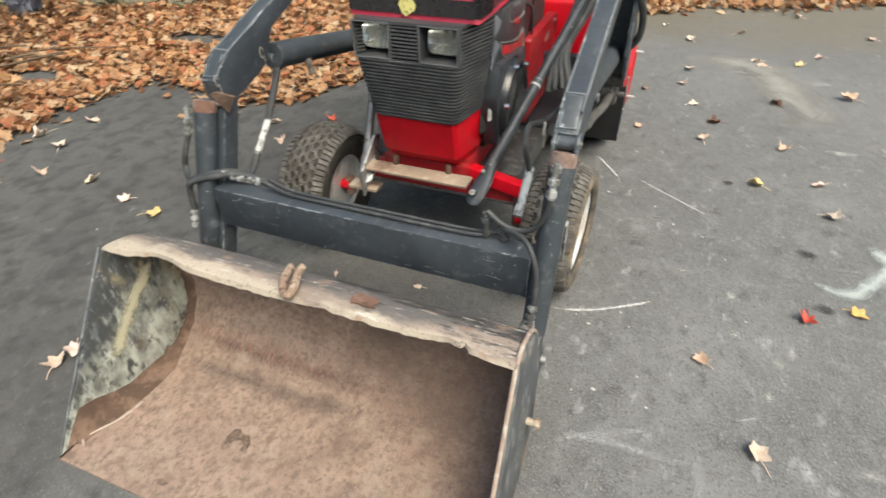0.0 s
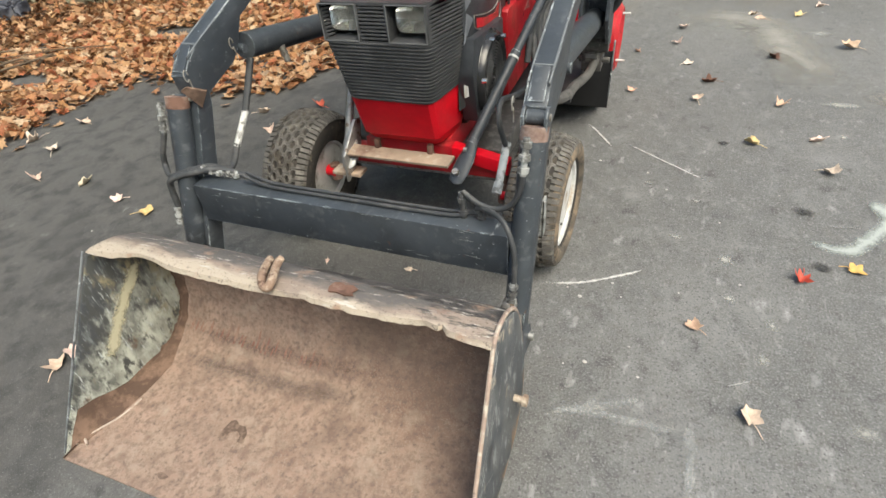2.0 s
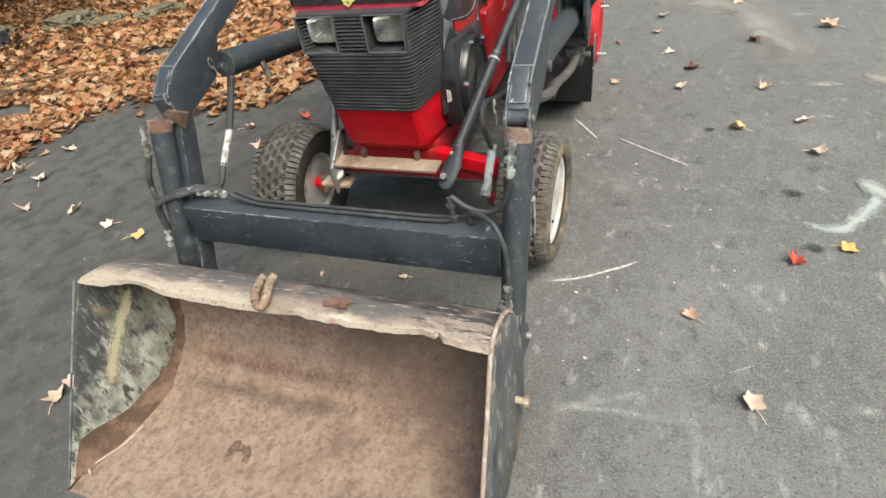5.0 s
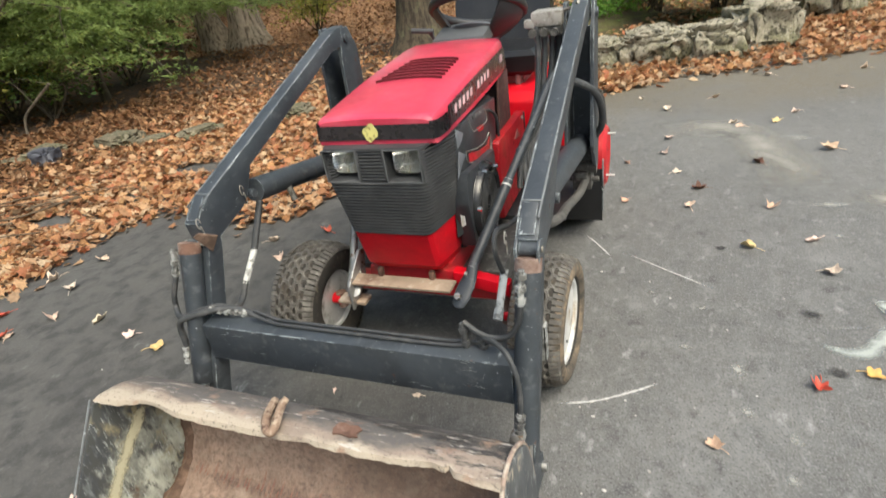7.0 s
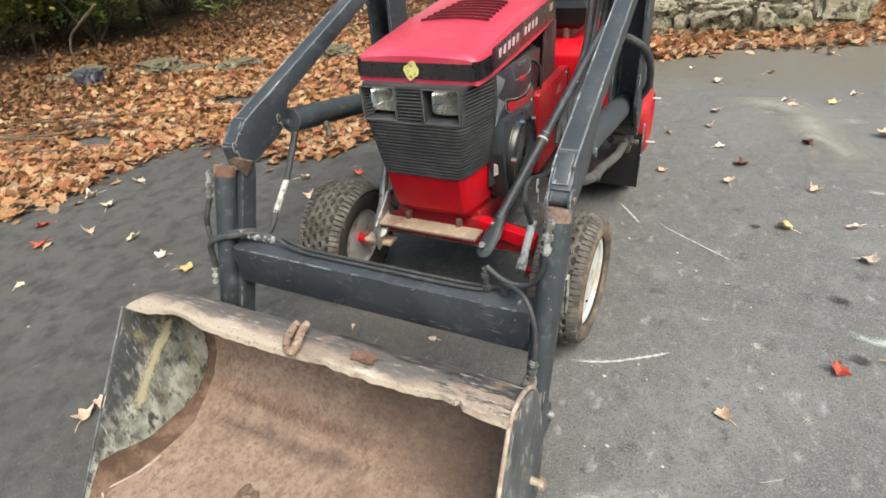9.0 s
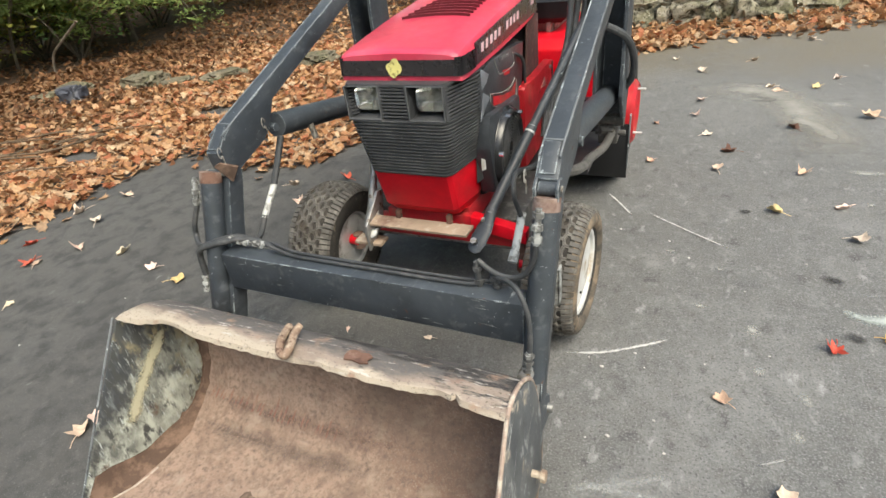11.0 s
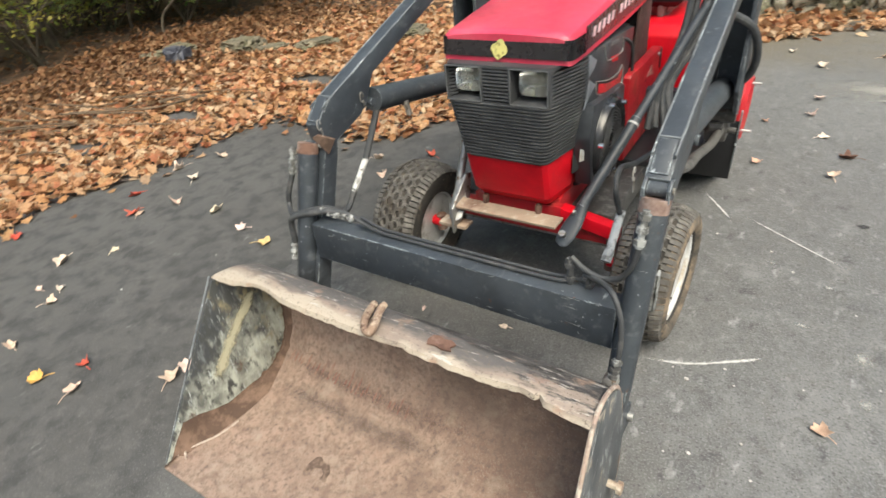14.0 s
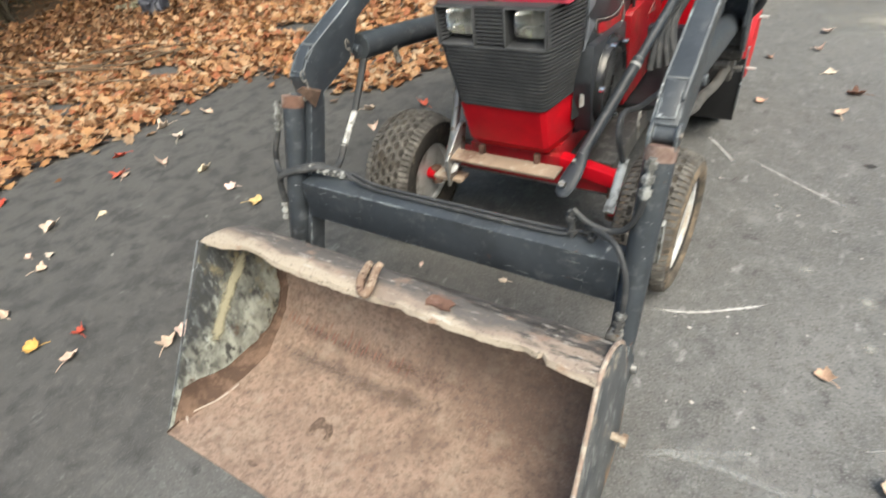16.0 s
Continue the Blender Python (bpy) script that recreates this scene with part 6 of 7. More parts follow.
def litter_edge(x, y):
    """Positive where the leaf litter lies: left of the driveway edge and beyond it."""
    left = -2.32 + 0.05 * np.sin(3.1 * y) + 0.04 * np.sin(7.7 * y + 1) - x
    drift = np.where(x < -1.2, y - 0.90 - 0.05 * np.sin(9 * x) - 0.25 * np.maximum(0, -1.9 - x), y - 0.95 - 5.0 * (x + 1.2))
    behind = np.where(x < 0.27, y - (1.30 + 1.74 * (x + 1.12)), y - (3.52 + 0.44 * (x - 0.27))) + 0.05 * np.sin(5 * x)
    return np.maximum(left, np.where(x < -1.12, drift, behind))


def scatter(n, x0, x1, y0, y1, fade):
    x, y = rng.uniform(x0, x1, n), rng.uniform(y0, y1, n)
    e = litter_edge(x, y)
    keep = (e > 0) | (rng.random(n) < np.exp(np.minimum(e, 0) * fade) * 0.35)
    for cx, cy, rx, ry in ((-2.95, 0.78, 0.20, 0.10), (-2.55, 1.75, 0.30, 0.14), (-3.1, 0.15, 0.14, 0.07)):
        keep &= ((x - cx) / rx) ** 2 + ((y - cy) / ry) ** 2 > rng.uniform(0.6, 1.3, n)
    # bare dark earth under the evergreens
    bare = (x < -5.8 - 0.10 * y - 0.25 * np.maximum(0, y - 4.0) + 0.2 * np.sin(2.1 * y)) & (y < 8.5)
    keep &= ~(bare & (rng.random(n) < 0.92))
    x, y = x[keep], y[keep]
    return np.stack([x, y, np.where(e[keep] > 0, rng.uniform(0.0, 0.03, len(x)), 0.001)], -1)


near = scatter(42000, -4.6, 0.6, -2.0, 4.2, 22.0)
near = near[rng.random(len(near)) < np.clip((near[:, 0] + 4.7) / 1.5, 0.0, 1.0)]
leaf_cloud("leaf_litter", near, rng.uniform(0.038, 0.074, len(near)), LEAF_SHAPE, LEAF_FIELD, rng, 20, True, None, "deep drift of orange and tan fallen leaves", "leaves")
middle = scatter(28000, -7.5, -3.1, -2.0, 4.5, 22.0)
middle = middle[rng.random(len(middle)) < np.clip((-3.0 - middle[:, 0]) / 1.4, 0.0, 1.0)]
leaf_cloud("leaf_litter", middle, rng.uniform(0.04, 0.075, len(middle)), OVAL, LEAF_BROWN, rng, 20, True, None, "darker brown fallen leaves at the wood's edge", "leaves")
far = scatter(44000, -15.0, 3.5, 3.0, 18.0, 12.0)
far[:, 2] += rise(far[:, 0], far[:, 1])
darker = far[:, 0] + rng.normal(0, 0.8, len(far)) < -4.2
for some, mat, label in ((far[~darker], LEAF_FIELD, "orange and tan fallen leaves on the woodland floor"), (far[darker], LEAF_BROWN, "darker brown leaves on the woodland floor")):
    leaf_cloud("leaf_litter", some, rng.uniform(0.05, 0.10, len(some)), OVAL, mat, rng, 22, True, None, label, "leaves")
strip_leaves = scatter(16000, -1.2, 4.5, 2.2, 7.6, 25.0)
strip_leaves[:, 2] += 0.035 * np.clip(litter_edge(strip_leaves[:, 0], strip_leaves[:, 1]) / 0.9, 0, 1) * rng.uniform(0.3, 1.0, len(strip_leaves))
leaf_cloud("leaf_litter", strip_leaves, rng.uniform(0.04, 0.082, len(strip_leaves)), LEAF_SHAPE, LEAF_FIELD, rng, 26, True, None, "orange and tan fallen leaves heaped against the boulders", "leaves")
up_bank = on_bank(22000)
leaf_cloud("leaf_litter", up_bank, rng.uniform(0.045, 0.09, len(up_bank)), OVAL, LEAF_FIELD, rng, 22, True, None, "tan fallen leaves on the mossy bank", "leaves")
front = scatter(36000, -10.0, -2.0, -9.0, -1.6, 22.0)
front = front[rng.random(len(front)) < np.clip((front[:, 1] + 9.5) / 8.0, 0.05, 1.0)]
leaf_cloud("leaf_litter", front, rng.uniform(0.045, 0.085, len(front)), OVAL, LEAF_FIELD, rng, 22, True, None, "orange and tan leaves along the driveway edge", "leaves")
side = scatter(14000, -14.0, -5.5, -2.0, 4.0, 12.0)
leaf_cloud("leaf_litter", side, rng.uniform(0.05, 0.10, len(side)), OVAL, LEAF_BROWN, rng, 22, True, None, "darker brown leaves under the shrubs", "leaves")


def tree(at, r, height, seed, lean=(0, 0), fork=False, low=4.0):
    rg = np.random.default_rng(seed)
    ob = thing("tree", at, "tall woodland tree with furrowed grey-brown bark", "tree", "woodland trees")
    base = Vector(at)
    stems = [(Vector((0, 0, 0)), 1.0)] if not fork else [(Vector((-r * 0.95, 0, 0)), 0.72), (Vector((r * 0.75, 0.1, 0)), 0.85)]
    tips = []
    bm = bmesh.new()
    for off, k in stems:
        sections = []
        ln = Vector((lean[0] + (off.x * 0.9 if off.x < 0 else off.x * 0.2), lean[1], 1.0))
        for h in (-0.1, 0.05, 0.25, 0.6, 1.2, 2.2, 3.6, 5.0, height):
            rr = r * k * (1.0 + 0.75 * math.exp(-max(h, 0) * 4.5)) * (1 - 0.75 * max(h, 0) / height)
            sections.append([base + off + ln * h + Vector((rr * (1 + 0.12 * noise.noise(Vector((2 * math.cos(a), 2 * math.sin(a), h * 0.5 + seed)))) * math.cos(a), rr * (1 + 0.12 * noise.noise(Vector((2 * math.cos(a), 2 * math.sin(a), h * 0.5 + seed + 9)))) * math.sin(a), 0)) for a in (2 * math.pi * j / 18 for j in range(18))])
        merge(bm, loft(sections))
        for q in range(5):
            h = height * (0.5 + 0.11 * q)
            a = rg.uniform(0, 6.28)
            p0 = base + off + ln * h
            p1 = p0 + Vector((math.cos(a) * 1.5, math.sin(a) * 1.5, 0.9))
            merge(bm, rod(p0, p1, r * 0.22, r * 0.07, 8))
            tips += [p0.lerp(p1, t) for t in (0.5, 0.8, 1.1)]
    part("trunk", bm, BARK_PALE if fork else BARK, ob, angle=60)
    n = 1500
    c = np.array([tips[i] for i in rg.integers(0, len(tips), n)])
    c = c + rg.normal(0, 1.0, (n, 3)) * np.array([1.5, 1.5, 0.6])
    c[:, 2] = np.maximum(c[:, 2], low)
    leaf_cloud("crown", c, rg.uniform(0.2, 0.36, n), OVAL, AUTUMN, rg, 40, False, ob)


tree((-2.75, 6.75, 0.0), 0.30, 7.5, 3, (0.02, 0.0))
tree((-8.6, 9.6, 0.0), 0.42, 8.0, 5, (-0.03, 0.0), True)
tree((-9.2, 5.2, 0.0), 0.20, 6.5, 8, (-0.10, 0.0))
# hidden trees, added so their crowns shade the woodland floor
for k, (x, y) in enumerate([(-12.5, 2.0), (-11.5, -2.5), (-13.0, 7.5), (-11.0, 13.0), (-5.5, 15.0), (1.0, 16.0), (-16.0, 4.0)]):
    tree((x, y, float(rise(x, y))), 0.26, 7.5, 40 + k, (0.02 * (k % 3 - 1), 0.0))


def shrub(at, wide, high, n, seed, mat, stems=6, size=(0.04, 0.085), low=0.25):
    rg = np.random.default_rng(seed)
    ob = thing("shrub", at, "leafy green understorey shrub with thin bare stems", "shrub", "shrubs at the wood's edge")
    base = Vector(at)
    bm, tips = bmesh.new(), []
    for k in range(stems):
        a, reach = rg.uniform(0, 6.28), rg.uniform(0.2, 0.9)
        end = base + Vector((math.cos(a) * wide * reach, math.sin(a) * wide * reach, high * rg.uniform(0.6, 1.0)))
        mid = base.lerp(end, 0.5) + Vector((rg.normal(0, 0.08), rg.normal(0, 0.08), 0.1))
        merge(bm, tube([base + Vector((rg.normal(0, 0.05), rg.normal(0, 0.05), -0.03)), mid, end], 0.014, 6, 4))
        for q in range(5):
            d = Vector((rg.normal(0, 0.35) * wide, rg.normal(0, 0.35) * wide, rg.normal(0, 0.12) * high))
            p = mid.lerp(end, rg.uniform(0.1, 1.0))
            merge(bm, rod(p, p + d, 0.006, 0.002, 5))
            tips.append((p, d))
    part("stem", bm, BARK, ob, angle=60)
    pick = rg.integers(0, len(tips), n)
    t = rg.uniform(0.1, 1.25, n)
    c = np.array([tips[i][0] + tips[i][1] * float(s) for i, s in zip(pick, t)]) + rg.normal(0, 0.09, (n, 3)) * np.array([1.3, 1.3, 0.6])
    c[:, 2] = np.maximum(c[:, 2], low * high * rg.uniform(0.6, 1.2, n))
    leaf_cloud("crown", c, rg.uniform(*size, n), [(0.0, -0.5), (0.25, -0.15), (0.2, 0.2), (0.0, 0.55), (-0.2, 0.2), (-0.25, -0.15)], mat, rg, 28, False, ob)


for k, (x, y, w, h, n, mat) in enumerate([(-10.4, 4.9, 1.0, 1.1, 2600, BRIGHT), (-6.4, 1.4, 0.9, 0.9, 600, AUTUMN), (-6.7, 3.5, 0.8, 0.7, 700, GREEN), (1.25, 6.1, 0.60, 0.50, 1500, AUTUMN), (-7.6, 3.6, 1.0, 0.9, 2200, AUTUMN), (-8.0, 2.6, 1.1, 0.8, 900, AUTUMN), (-8.6, 3.2, 1.2, 1.2, 3600, AUTUMN), (-7.9, 5.9, 1.1, 0.9, 1300, GREEN), (-9.6, 4.6, 1.4, 1.6, 3000, AUTUMN), (-6.2, 0.6, 0.8, 0.9, 500, AUTUMN),
                                          (-9.8, 2.0, 1.5, 1.7, 4600, AUTUMN), (-11.4, 6.0, 1.8, 2.2, 4200, GREEN), (-11.5, 9.0, 1.8, 2.4, 4200, GREEN), (-6.7, 10.2, 1.1, 0.9, 2200, AUTUMN), (-10.5, 13.0, 2.0, 2.4, 3000, AUTUMN),
                                          (-5.6, 14.0, 2.2, 1.6, 3000, AUTUMN), (-1.5, 11.0, 1.6, 1.1, 4200, BRIGHT), (-4.3, 12.0, 1.7, 1.0, 4200, AUTUMN), (0.8, 10.5, 1.5, 1.0, 3600, BRIGHT), (0.5, 7.4, 0.5, 0.75, 500, BRIGHT), (1.9, 8.4, 0.9, 0.7, 900, GREEN), (2.8, 9.8, 1.4, 1.0, 1600, AUTUMN), (-12.5, 3.0, 2.0, 2.4, 3600, GREEN), (-10.8, -0.2, 1.5, 1.6, 2600, AUTUMN), (0.55, 6.4, 0.60, 0.45, 1300, AUTUMN), (1.75, 6.9, 0.60, 0.50, 1300, BRIGHT), (1.6, 5.75, 0.40, 0.35, 700, AUTUMN), (2.3, 7.9, 0.8, 0.6, 1300, AUTUMN), (-0.1, 6.9, 0.6, 0.4, 900, BRIGHT), (-7.6, 2.9, 0.7, 0.5, 260, AUTUMN)]):
    shrub((x, y, float(rise(x, y)) + (0.3 if x > 0 else 0.0)), w, h, n * 2 if x > -0.2 and y < 8.0 else n, 30 + k, mat, 9, low=0.04 if x > -0.2 and y < 8.0 else 0.25)

NEEDLE = [(0.0, -0.5), (0.15, -0.02), (0.0, 0.55), (-0.15, -0.02)]


def hemlock(at, height, spread, seed, start=0.75, n=16000, droop=0.75):
    """Evergreen with drooping layered boughs, each a flat spray of side twigs."""
    rg = np.random.default_rng(seed)
    ob = thing("hemlock_tree", at, "young dark green hemlock with drooping layered boughs", "tree", "evergreens at the wood's edge")
    base = Vector(at)
    trunk = loft([[base + Vector((r * math.cos(a), r * math.sin(a), h)) for a in (2 * math.pi * j / 12 for j in range(12))] for h, r in ((-0.1, 0.085), (0.3, 0.06), (1.2, 0.05), (height, 0.012))])
    part("trunk", trunk, BARK, ob, angle=60)
    bm = bmesh.new()
    spots = []
    low = []
    whorls = int(height / 0.2)
    for w in range(whorls):
        u = (w / whorls) ** 1.5
        h = start + (height - start) * u
        reach = spread * (1 - 0.85 * u)
        for q in range(8):
            a = rg.uniform(0, 6.28)
            r = reach * rg.uniform(0.55, 1.05)
            p = [base + Vector((math.cos(a) * r * t, math.sin(a) * r * t, h + 0.35 * t - droop * t * t * (0.5 + 0.6 * rg.random()))) for t in (0.05, 0.4, 0.75, 1.0)]
            merge(bm, tube(p, 0.009, 5, 3))
            for t in np.linspace(0.22, 1.0, 10):
                k = min(int(t * 3), 2)
                c = p[k].lerp(p[k + 1], t * 3 - k)
                for s_ in (-1, 1):
                    ang = a + s_ * rg.uniform(0.6, 1.1)
                    spots.append((*c, math.cos(ang), math.sin(ang), r * (1.2 - t) * 0.5 + 0.08, h))
    part("bough", bm, BARK, ob, angle=60)
    spots = np.array(spots)
    # the lower boughs carry most of the needles
    weight = np.where(spots[:, 6] < 1.9, 5.0, 1.0)
    pick = rg.choice(len(spots), n, p=weight / weight.sum())
    sp = spots[pick]
    along = rg.uniform(0, 1, n)
    c = sp[:, :3].copy()
    c[:, 0] += sp[:, 3] * sp[:, 5] * along
    c[:, 1] += sp[:, 4] * sp[:, 5] * along
    c[:, 2] -= 0.10 * along ** 2
    c += rg.normal(0, 0.03, (n, 3)) * np.array([1.3, 1.3, 0.6])
    c[:, 2] = np.maximum(c[:, 2], 0.10)
    leaf_cloud("crown", c, rg.uniform(0.05, 0.105, n), NEEDLE, HEMLOCK, rg, 22, False, ob)


hemlock((-7.0, 4.6, 0.0), 2.2, 2.2, 71, 0.80, 40000)
hemlock((-7.3, 2.0, 0.0), 2.4, 2.4, 72, 1.34, 26000, 0.50)
hemlock((-8.0, 7.3, 0.0), 2.3, 2.3, 73, 1.05, 30000, 0.65)
hemlock((-6.9, -0.3, 0.0), 2.4, 2.1, 74, 1.34, 16000, 0.50)
hemlock((-10.9, 4.4, 0.0), 2.8, 2.5, 75, 1.0, 20000)
hemlock((-11.2, 0.4, 0.0), 2.8, 2.5, 76, 1.0, 12000)
hemlock((-10.4, 9.6, 0.0), 2.8, 2.3, 77, 0.95, 18000)



def sapling(points, r, label, mat):
    """A thin bare stem bending over, with a few twigs."""
    rg = np.random.default_rng(len(points))
    ob = thing("sapling", points[0], label, "sapling", "bare stems in the wood")
    bm = tube(points, r, 8, 6)
    for k in range(2, len(points)):
        p = Vector(points[k])
        merge(bm, rod(p, p + Vector((rg.normal(0, 0.25), rg.normal(0, 0.25), rg.uniform(0.05, 0.3))), r * 0.25, r * 0.08, 6))
    return part("stem", bm, mat, ob, angle=60)


sapling([(-7.05, 2.9, -0.05), (-6.84, 2.9, 0.45), (-6.40, 2.9, 0.92), (-5.95, 2.95, 1.26), (-5.45, 3.0, 1.58)], 0.019, "dark bare sapling arching over the leaves", BARK)
sapling([(-6.35, 2.9, -0.05), (-6.22, 2.9, 0.20), (-5.95, 2.9, 0.36), (-5.55, 2.9, 0.56)], 0.014, "pale bent branch standing in the leaves", BARK_PALE)


def woods(n, seed):
    """Distant wall of foliage closing the place behind the trees."""
    rg = np.random.default_rng(seed)
    a = rg.uniform(0, 2 * np.pi, n)
    r = rg.uniform(19, 27, n)
    x, y = r * np.cos(a) - 1.0, r * np.sin(a) + 2.0
    return np.stack([x, y, rg.uniform(0, 1, n) ** 0.8 * 9.0 + rise(x, y)], -1), rg


for seed, n, mat, label in ((91, 12000, AUTUMN, "hazy yellow-green woods in the distance"), (92, 12000, GREEN, "dark green woods in the distance")):
    spots, rg = woods(n, seed)
    leaf_cloud("far_woods", spots, rg.uniform(0.3, 0.8, n), OVAL, mat, rg, 60, False, None, label, "woods")

# ---- leaves and marks on the driveway ----
def fallen_leaf(at, size, turn, mat, seed, label, tip=8, lobe=0.16):
    """One dry leaf: an uneven lobed blade, creased along the midrib and curled at the rim, with its stalk."""
    rg = np.random.default_rng(seed)
    bm = bmesh.new()
    rim, ring = [], []
    n = 20
    long, fold, curl = rg.uniform(0.8, 1.3), rg.uniform(0.1, 0.8), rg.uniform(0.3, 1.3)
    for k in range(n):
        a = 2 * math.pi * k / n
        r = 0.48 * (1 - lobe + lobe * math.cos(5 * (a - math.pi / 2))) * rg.uniform(0.76, 1.08)
        x, y = r * math.cos(a), r * math.sin(a) * long
        for grow, to in ((1.0, rim), (0.5, ring)):
            h = fold * abs(x * grow) + curl * (r * grow) ** 2 * (0.6 + 0.8 * math.sin(a * 1.5 + seed)) + rg.uniform(0, 0.12) * grow
            to.append(bm.verts.new((x * grow * size, y * grow * size, h * size)))
    c = bm.verts.new((0, 0, 0.01 * size))
    for k in range(n):
        q = (k + 1) % n
        bm.faces.new((rim[k], rim[q], ring[q], ring[k]))
        bm.faces.new((ring[k], ring[q], c))
    bmesh.ops.recalc_face_normals(bm, faces=bm.faces[:])
    bmesh.ops.solidify(bm, geom=bm.faces[:], thickness=0.0008)
    merge(bm, tube([(0, -0.2 * size, 0.003), (0.04 * size, -0.55 * size, 0.008), (0.12 * size, -0.95 * size, 0.004)], 0.0012, 5, 3))
    bm.transform(pose(0, 0, 0, rg.uniform(-tip, tip), rg.uniform(-tip, tip), 0))
    low = min(v.co.z for v in bm.verts)
    bm.transform(Matrix.Translation((0, 0, -low)))
    ob = part("fallen_leaf", bm, mat, angle=60)
    ob.matrix_basis = pose(at[0], at[1], 0.0008, 0, 0, turn)
    return tagged(ob, label, "leaf", "leaves on the driveway")


south = scatter(20000, -7.5, -2.7, -6.5, -1.9, 22.0)
leaf_cloud("leaf_litter", south, rng.uniform(0.045, 0.08, len(south)), OVAL, LEAF_FIELD, rng, 20, True, None, "orange and tan fallen leaves beside the driveway", "leaves")

P, R_, Y_, D_ = (LEAF_PALE, "pale tan dry leaf lying on the asphalt"), (LEAF_RED, "bright red maple leaf lying on the asphalt"), (LEAF_YELLOW, "yellow fallen leaf lying on the asphalt"), (LEAF_DARK, "dark curled leaf lying on the asphalt")
DROPPED = [
    (0.982, -0.43, 0.078, 20, P), (0.861, -0.18, 0.06, 40, P), (1.138, 0.085, 0.085, 160, R_), (1.284, 0.165, 0.065, 260, Y_), (1.049, 0.88, 0.085, 60, Y_), (1.286, 0.955, 0.08, 120, P), (1.299, 0.71, 0.075, 250, P),
    (0.845, 1.25, 0.075, 10, P), (0.898, 1.47, 0.09, 80, D_), (1.18, 1.255, 0.085, 130, P), (1.197, 1.83, 0.09, 30, D_), (0.80, 1.69, 0.075, 300, P), (0.765, 2.25, 0.10, 200, P), (1.554, 2.02, 0.11, 80, P), (0.556, 1.30, 0.07, 140, P),
    (-0.758, -0.81, 0.085, 20, P), (-0.745, -0.76, 0.075, 220, P), (-1.791, -0.07, 0.085, 60, P), (-1.525, -0.045, 0.085, 190, P), (-1.08, -0.146, 0.085, 300, Y_), (-1.27, -0.107, 0.07, 110, P), (-1.95, 0.15, 0.10, 30, P), (-2.15, 0.2, 0.11, 150, P),
    (-2.06, 0.42, 0.10, 70, P), (0.034, -0.178, 0.042, 90, P), (-0.24, -0.21, 0.025, 15, P), (-1.142, -1.02, 0.07, 140, Y_), (-0.99, -0.985, 0.08, 10, P), (-1.07, -0.91, 0.075, 75, R_), (-1.79, -0.62, 0.09, 200, P), (-1.53, -0.79, 0.075, 330, P),
    (-1.59, -0.728, 0.05, 50, P), (-1.665, -0.77, 0.05, 85, P), (-2.23, -0.61, 0.10, 240, R_), (-1.895, -0.236, 0.10, 190, R_), (-1.87, -0.215, 0.07, 20, P), (-2.09, -0.105, 0.09, 150, R_), (-1.66, -0.465, 0.06, 15, P),
    (0.75, 2.9, 0.10, 20, P), (1.086, 3.2, 0.11, 300, P), (1.175, 2.47, 0.09, 60, P), (1.14, 2.55, 0.08, 100, P), (0.565, 3.24, 0.08, 160, P), (0.74, 1.98, 0.07, 220, P), (1.9, 3.3, 0.10, 50, P), (1.386, 2.548, 0.09, 130, Y_), (2.165, 3.877, 0.10, 40, P), (1.518, 2.743, 0.07, 90, P), (0.537, 1.836, 0.06, 20, P),
    (2.2, 2.6, 0.10, 10, P), (1.5, 3.8, 0.10, 70, P), (2.6, 3.9, 0.11, 190, P), (-0.72, 0.62, 0.09, 40, P), (-0.86, 0.48, 0.08, 100, P), (-1.0, 0.56, 0.085, 210, P), (-0.62, 0.98, 0.08, 330, P), (-0.9, 0.85, 0.10, 60, R_), (-1.15, 0.72, 0.09, 300, P), (-2.2, -0.95, 0.09, 10, P), (-1.5, -1.4, 0.08, 70, P), (1.6, -0.6, 0.08, 33, P), (-2.20, -0.78, 0.12, 15, P), (-1.40, -0.986, 0.06, 80, P),
]
for k, (x, y, size, turn, (mat, label)) in enumerate(DROPPED):
    fallen_leaf((x, y), size * 0.74, turn, mat, 200 + k, label, lobe=0.26 if mat is LEAF_RED else 0.15)


def mark(name, rows, mat, label):
    """A thin film lying 4 mm over the asphalt; rows of (point, cover)."""
    bm = bmesh.new()
    layer = bm.verts.layers.float.new("cover")
    grid = []
    for row in rows:
        line = []
        for (x, y), c in row:
            v = bm.verts.new((x, y, 0.004))
            v[layer] = c
            line.append(v)
        grid.append(line)
    for p, q in zip(grid, grid[1:]):
        for j in range(len(p) - 1):
            bm.faces.new((p[j], p[j + 1], q[j + 1], q[j]))
    bmesh.ops.recalc_face_normals(bm, faces=bm.faces[:])
    return tagged(part(name, bm, mat), label, "mark", kind="structure")


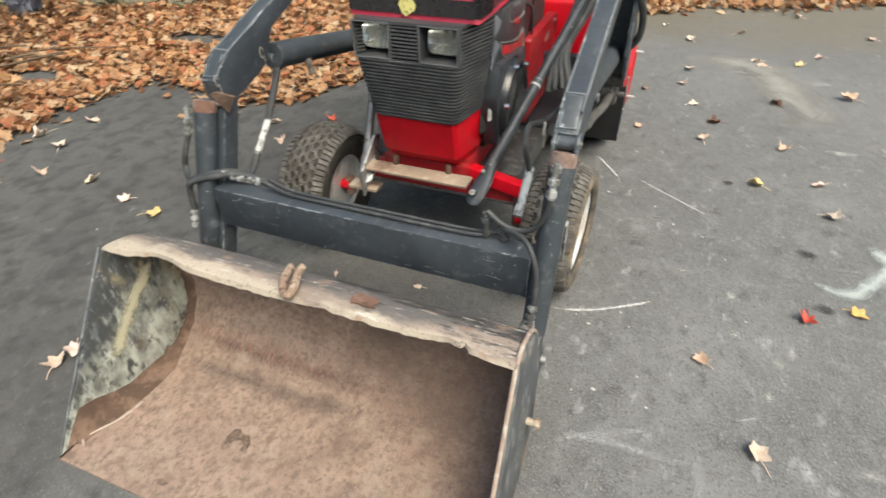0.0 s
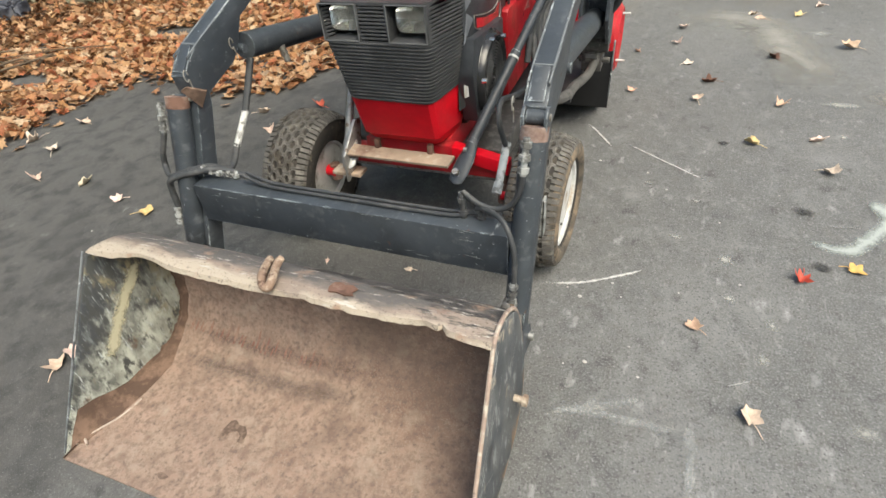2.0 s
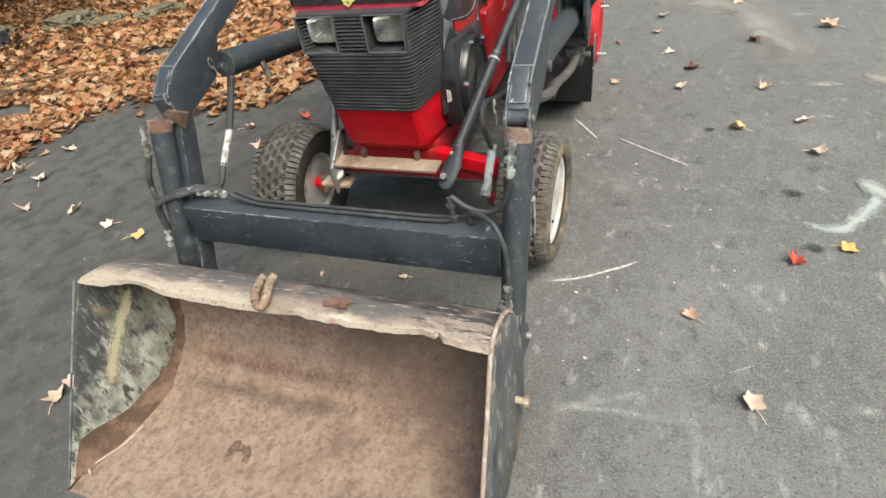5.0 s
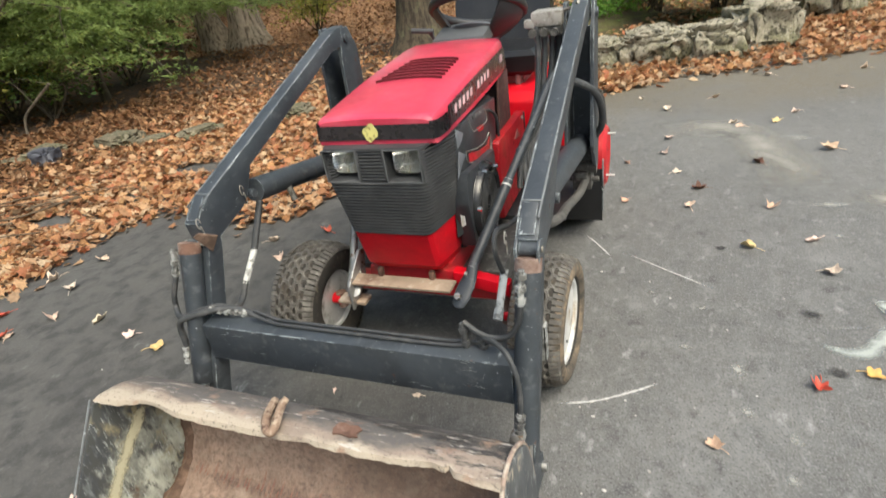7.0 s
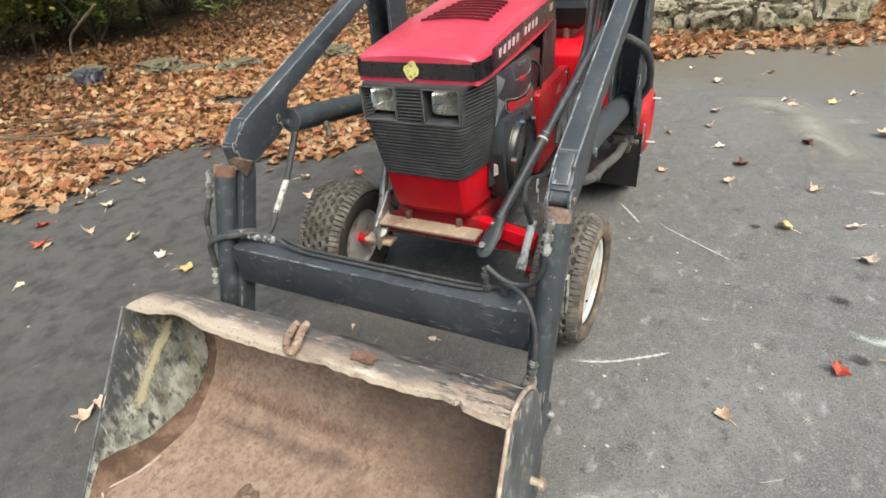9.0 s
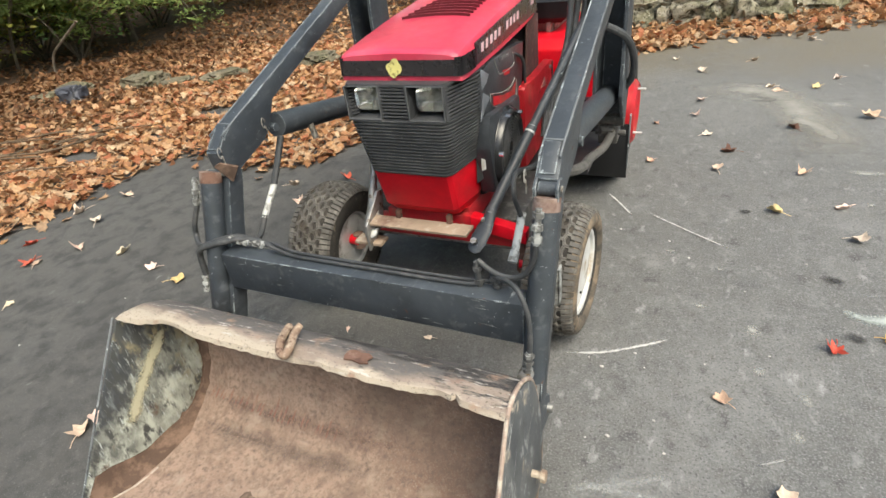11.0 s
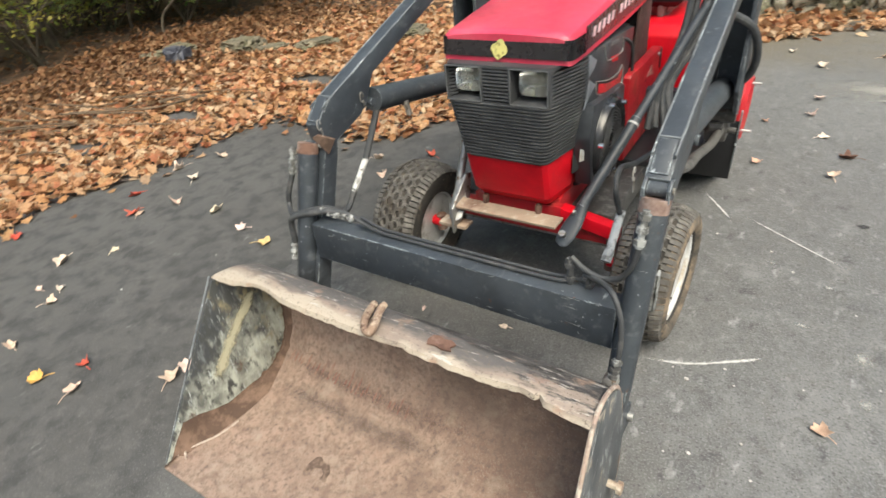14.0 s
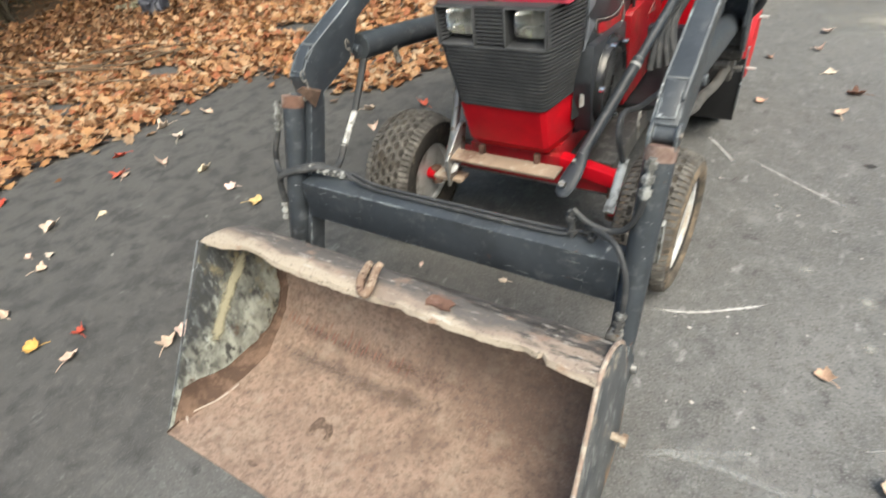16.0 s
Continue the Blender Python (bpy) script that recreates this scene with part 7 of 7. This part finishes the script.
def smear(name, points, width, mat, label):
    pts = [Vector((*p, 0.0)) for p in points]
    line = []
    for k in range(len(pts) - 1):
        a, b, c, d = pts[max(k - 1, 0)], pts[k], pts[k + 1], pts[min(k + 2, len(pts) - 1)]
        for j in range(8):
            t = j / 8
            line.append(0.5 * (2 * b + (c - a) * t + (2 * a - 5 * b + 4 * c - d) * t * t + (3 * b - a - 3 * c + d) * t ** 3))
    line.append(pts[-1])
    rows = []
    for k, p in enumerate(line):
        d = (line[min(k + 1, len(line) - 1)] - line[max(k - 1, 0)]).normalized()
        s = Vector((-d.y, d.x, 0)) * width
        end = min(1.0, 4.0 * min(k, len(line) - 1 - k) / len(line) + 0.1)
        rows.append([((p + s * u).xy, end * (1 - abs(u)) * 1.2) for u in (-1, -0.5, 0, 0.5, 1)])
    return mark(name, rows, mat, label)


def spot(name, x, y, rx, ry, mat, label):
    n = 20
    ring = lambda u: [((x + rx * u * math.cos(2 * math.pi * j / n), y + ry * u * math.sin(2 * math.pi * j / n)), (1 - u) * 1.3) for j in range(n + 1)]
    return mark(name, [ring(u) for u in (0.02, 0.35, 0.7, 1.0)], mat, label)


smear("scrape_mark", [(0.432, -0.128), (0.552, -0.092), (0.66, -0.029), (0.742, 0.029)], 0.013, CHALK, "white scrape on the asphalt")
smear("scrape_mark", [(0.557, 0.803), (0.65, 0.735), (0.745, 0.665), (0.84, 0.597), (0.931, 0.534)], 0.009, CHALK, "thin white scrape on the asphalt")
smear("scrape_mark", [(0.401, 0.944), (0.475, 0.84), (0.546, 0.726)], 0.013, CHALK, "thin white scrape on the asphalt")
smear("scuff_mark", [(0.503, -0.59), (0.60, -0.53), (0.70, -0.48), (0.80, -0.435)], 0.075, SCUFF, "faint white scuff on the asphalt")
smear("scuff_mark", [(0.50, -0.545), (0.62, -0.525), (0.76, -0.52), (0.88, -0.53)], 0.07, SCUFF, "faint white scuff on the asphalt").location.z += 0.0015
smear("scuff_mark", [(0.84, -0.46), (0.86, -0.54), (0.86, -0.64), (0.87, -0.72)], 0.07, SCUFF, "faint white scuff on the asphalt").location.z += 0.003
smear("scuff_mark", [(0.93, -0.36), (0.965, -0.34), (1.0, -0.32)], 0.008, FAINT, "short white scratch on the asphalt")
smear("paint_stain", [(1.145, 0.292), (1.205, 0.265), (1.248, 0.252), (1.290, 0.264), (1.336, 0.315), (1.383, 0.382), (1.414, 0.44), (1.415, 0.50), (1.395, 0.540), (1.345, 0.55)], 0.040, PALEGREEN, "pale green stain on the asphalt")
smear("paint_stain", [(1.372, 0.52), (1.410, 0.505), (1.440, 0.46), (1.465, 0.44)], 0.055, PALEGREEN, "pale green stain on the asphalt").location.z = 0.002
smear("scuff_mark", [(1.24, 0.37), (1.29, 0.38), (1.34, 0.395)], 0.008, FAINT, "short white scratch on the asphalt")
smear("dust_patch", [(0.72, 2.42), (0.95, 2.48), (1.12, 2.44), (1.22, 2.25), (1.27, 2.0), (1.32, 1.75), (1.35, 1.5)], 0.17, DUST, "pale dusty patch on the asphalt")
smear("dust_patch", [(1.20, 2.02), (1.27, 1.91), (1.33, 1.78), (1.36, 1.62)], 0.09, DUST, "pale dusty patch on the asphalt").location.z = 0.003
smear("dust_patch", [(1.55, 1.45), (1.72, 1.30), (1.95, 1.22)], 0.09, DUST, "pale dusty patch on the asphalt")
for x, y, rx, ry in ((1.196, 0.158, 0.035, 0.03), (1.185, 0.437, 0.045, 0.03), (0.95, 0.86, 0.03, 0.025)):
    spot("oil_spot", x, y, rx, ry, OIL, "dark oil spot on the asphalt")
for x, y, rx, ry in ((0.945, 0.119, 0.045, 0.05), (0.95, -0.05, 0.03, 0.03), (1.05, -0.12, 0.03, 0.04), (0.86, 0.42, 0.03, 0.02), (0.70, 0.50, 0.03, 0.02), (1.30, 1.80, 0.10, 0.22), (1.42, 1.30, 0.14, 0.05), (1.06, 2.3, 0.25, 0.1), (1.45, 2.22, 0.12, 0.08), (1.02, -0.25, 0.028, 0.035), (1.21, -0.40, 0.05, 0.03), (0.80, 0.20, 0.04, 0.02), (1.38, 1.00, 0.03, 0.03)):
    spot("pale_spot", x, y, rx, ry, PALESPOT, "pale worn spot on the asphalt")


def brush(n, x0, x1, y0, y1, seed):
    """Dry twigs lying in the leaf litter."""
    rg = np.random.default_rng(seed)
    bm = bmesh.new()
    for k in range(n):
        x, y, a, ln = rg.uniform(x0, x1), rg.uniform(y0, y1), rg.normal(0.35, 0.35), rg.uniform(0.3, 1.1)
        z = rg.uniform(0.03, 0.12)
        p = [Vector((x + math.cos(a) * ln * t + rg.normal(0, 0.03), y + math.sin(a) * ln * t + rg.normal(0, 0.03), z + rg.normal(0, 0.02))) for t in (0, 0.35, 0.7, 1)]
        merge(bm, tube(p, rg.uniform(0.003, 0.008), 5, 3))
    return bm


TWIG = material("dry_twig", (0.13, 0.092, 0.06), [((0.07, 0.05, 0.032), 20.0, 0.5, 0.6, ONE, None)], rough=0.9)
tagged(part("brush", brush(26, -4.7, -3.1, -0.6, 0.9, 17), TWIG, angle=60), "dry twigs and branches lying in the leaves", "twigs", kind="stuff")


def pebble(x, y, r, seed):
    """A chip of pale gravel lying on the asphalt."""
    rg = np.random.default_rng(seed)
    bm = bmesh.new()
    bmesh.ops.create_icosphere(bm, subdivisions=1, radius=r)
    for v in bm.verts:
        v.co = Vector((v.co.x * rg.uniform(0.8, 1.4), v.co.y * rg.uniform(0.7, 1.1), v.co.z * rg.uniform(0.5, 0.8)))
    low = min(v.co.z for v in bm.verts)
    bm.transform(Matrix.Translation((x, y, -low + 0.0005)))
    return tagged(part("pebble", bm, CHIPSTONE), "small chip of pale gravel on the asphalt", "pebble", "gravel chips on the driveway")


CHIPSTONE = material("pale_gravel", (0.46, 0.45, 0.43), [((0.30, 0.29, 0.27), 90.0, 0.5, 0.62, ONE, None)], rough=0.85)
for k, (x, y, r) in enumerate([(0.51, 0.62, 0.006), (0.69, 0.57, 0.006), (0.76, 0.47, 0.006), (0.56, -0.15, 0.008), (0.61, -0.38, 0.007), (0.56, -0.40, 0.004), (0.52, -0.12, 0.004), (0.64, -0.07, 0.006), (0.74, -0.39, 0.005), (0.71, -0.30, 0.006),
                               (0.67, -0.12, 0.004), (0.82, -0.06, 0.004), (0.98, 0.02, 0.004), (0.93, 0.31, 0.005), (1.12, 0.52, 0.005), (-0.35, -0.28, 0.005), (-0.9, -0.45, 0.006), (-1.35, -0.62, 0.006), (-1.2, -0.3, 0.005), (-0.62, -0.55, 0.005)]):
    pebble(x, y, r * 0.75, 700 + k)
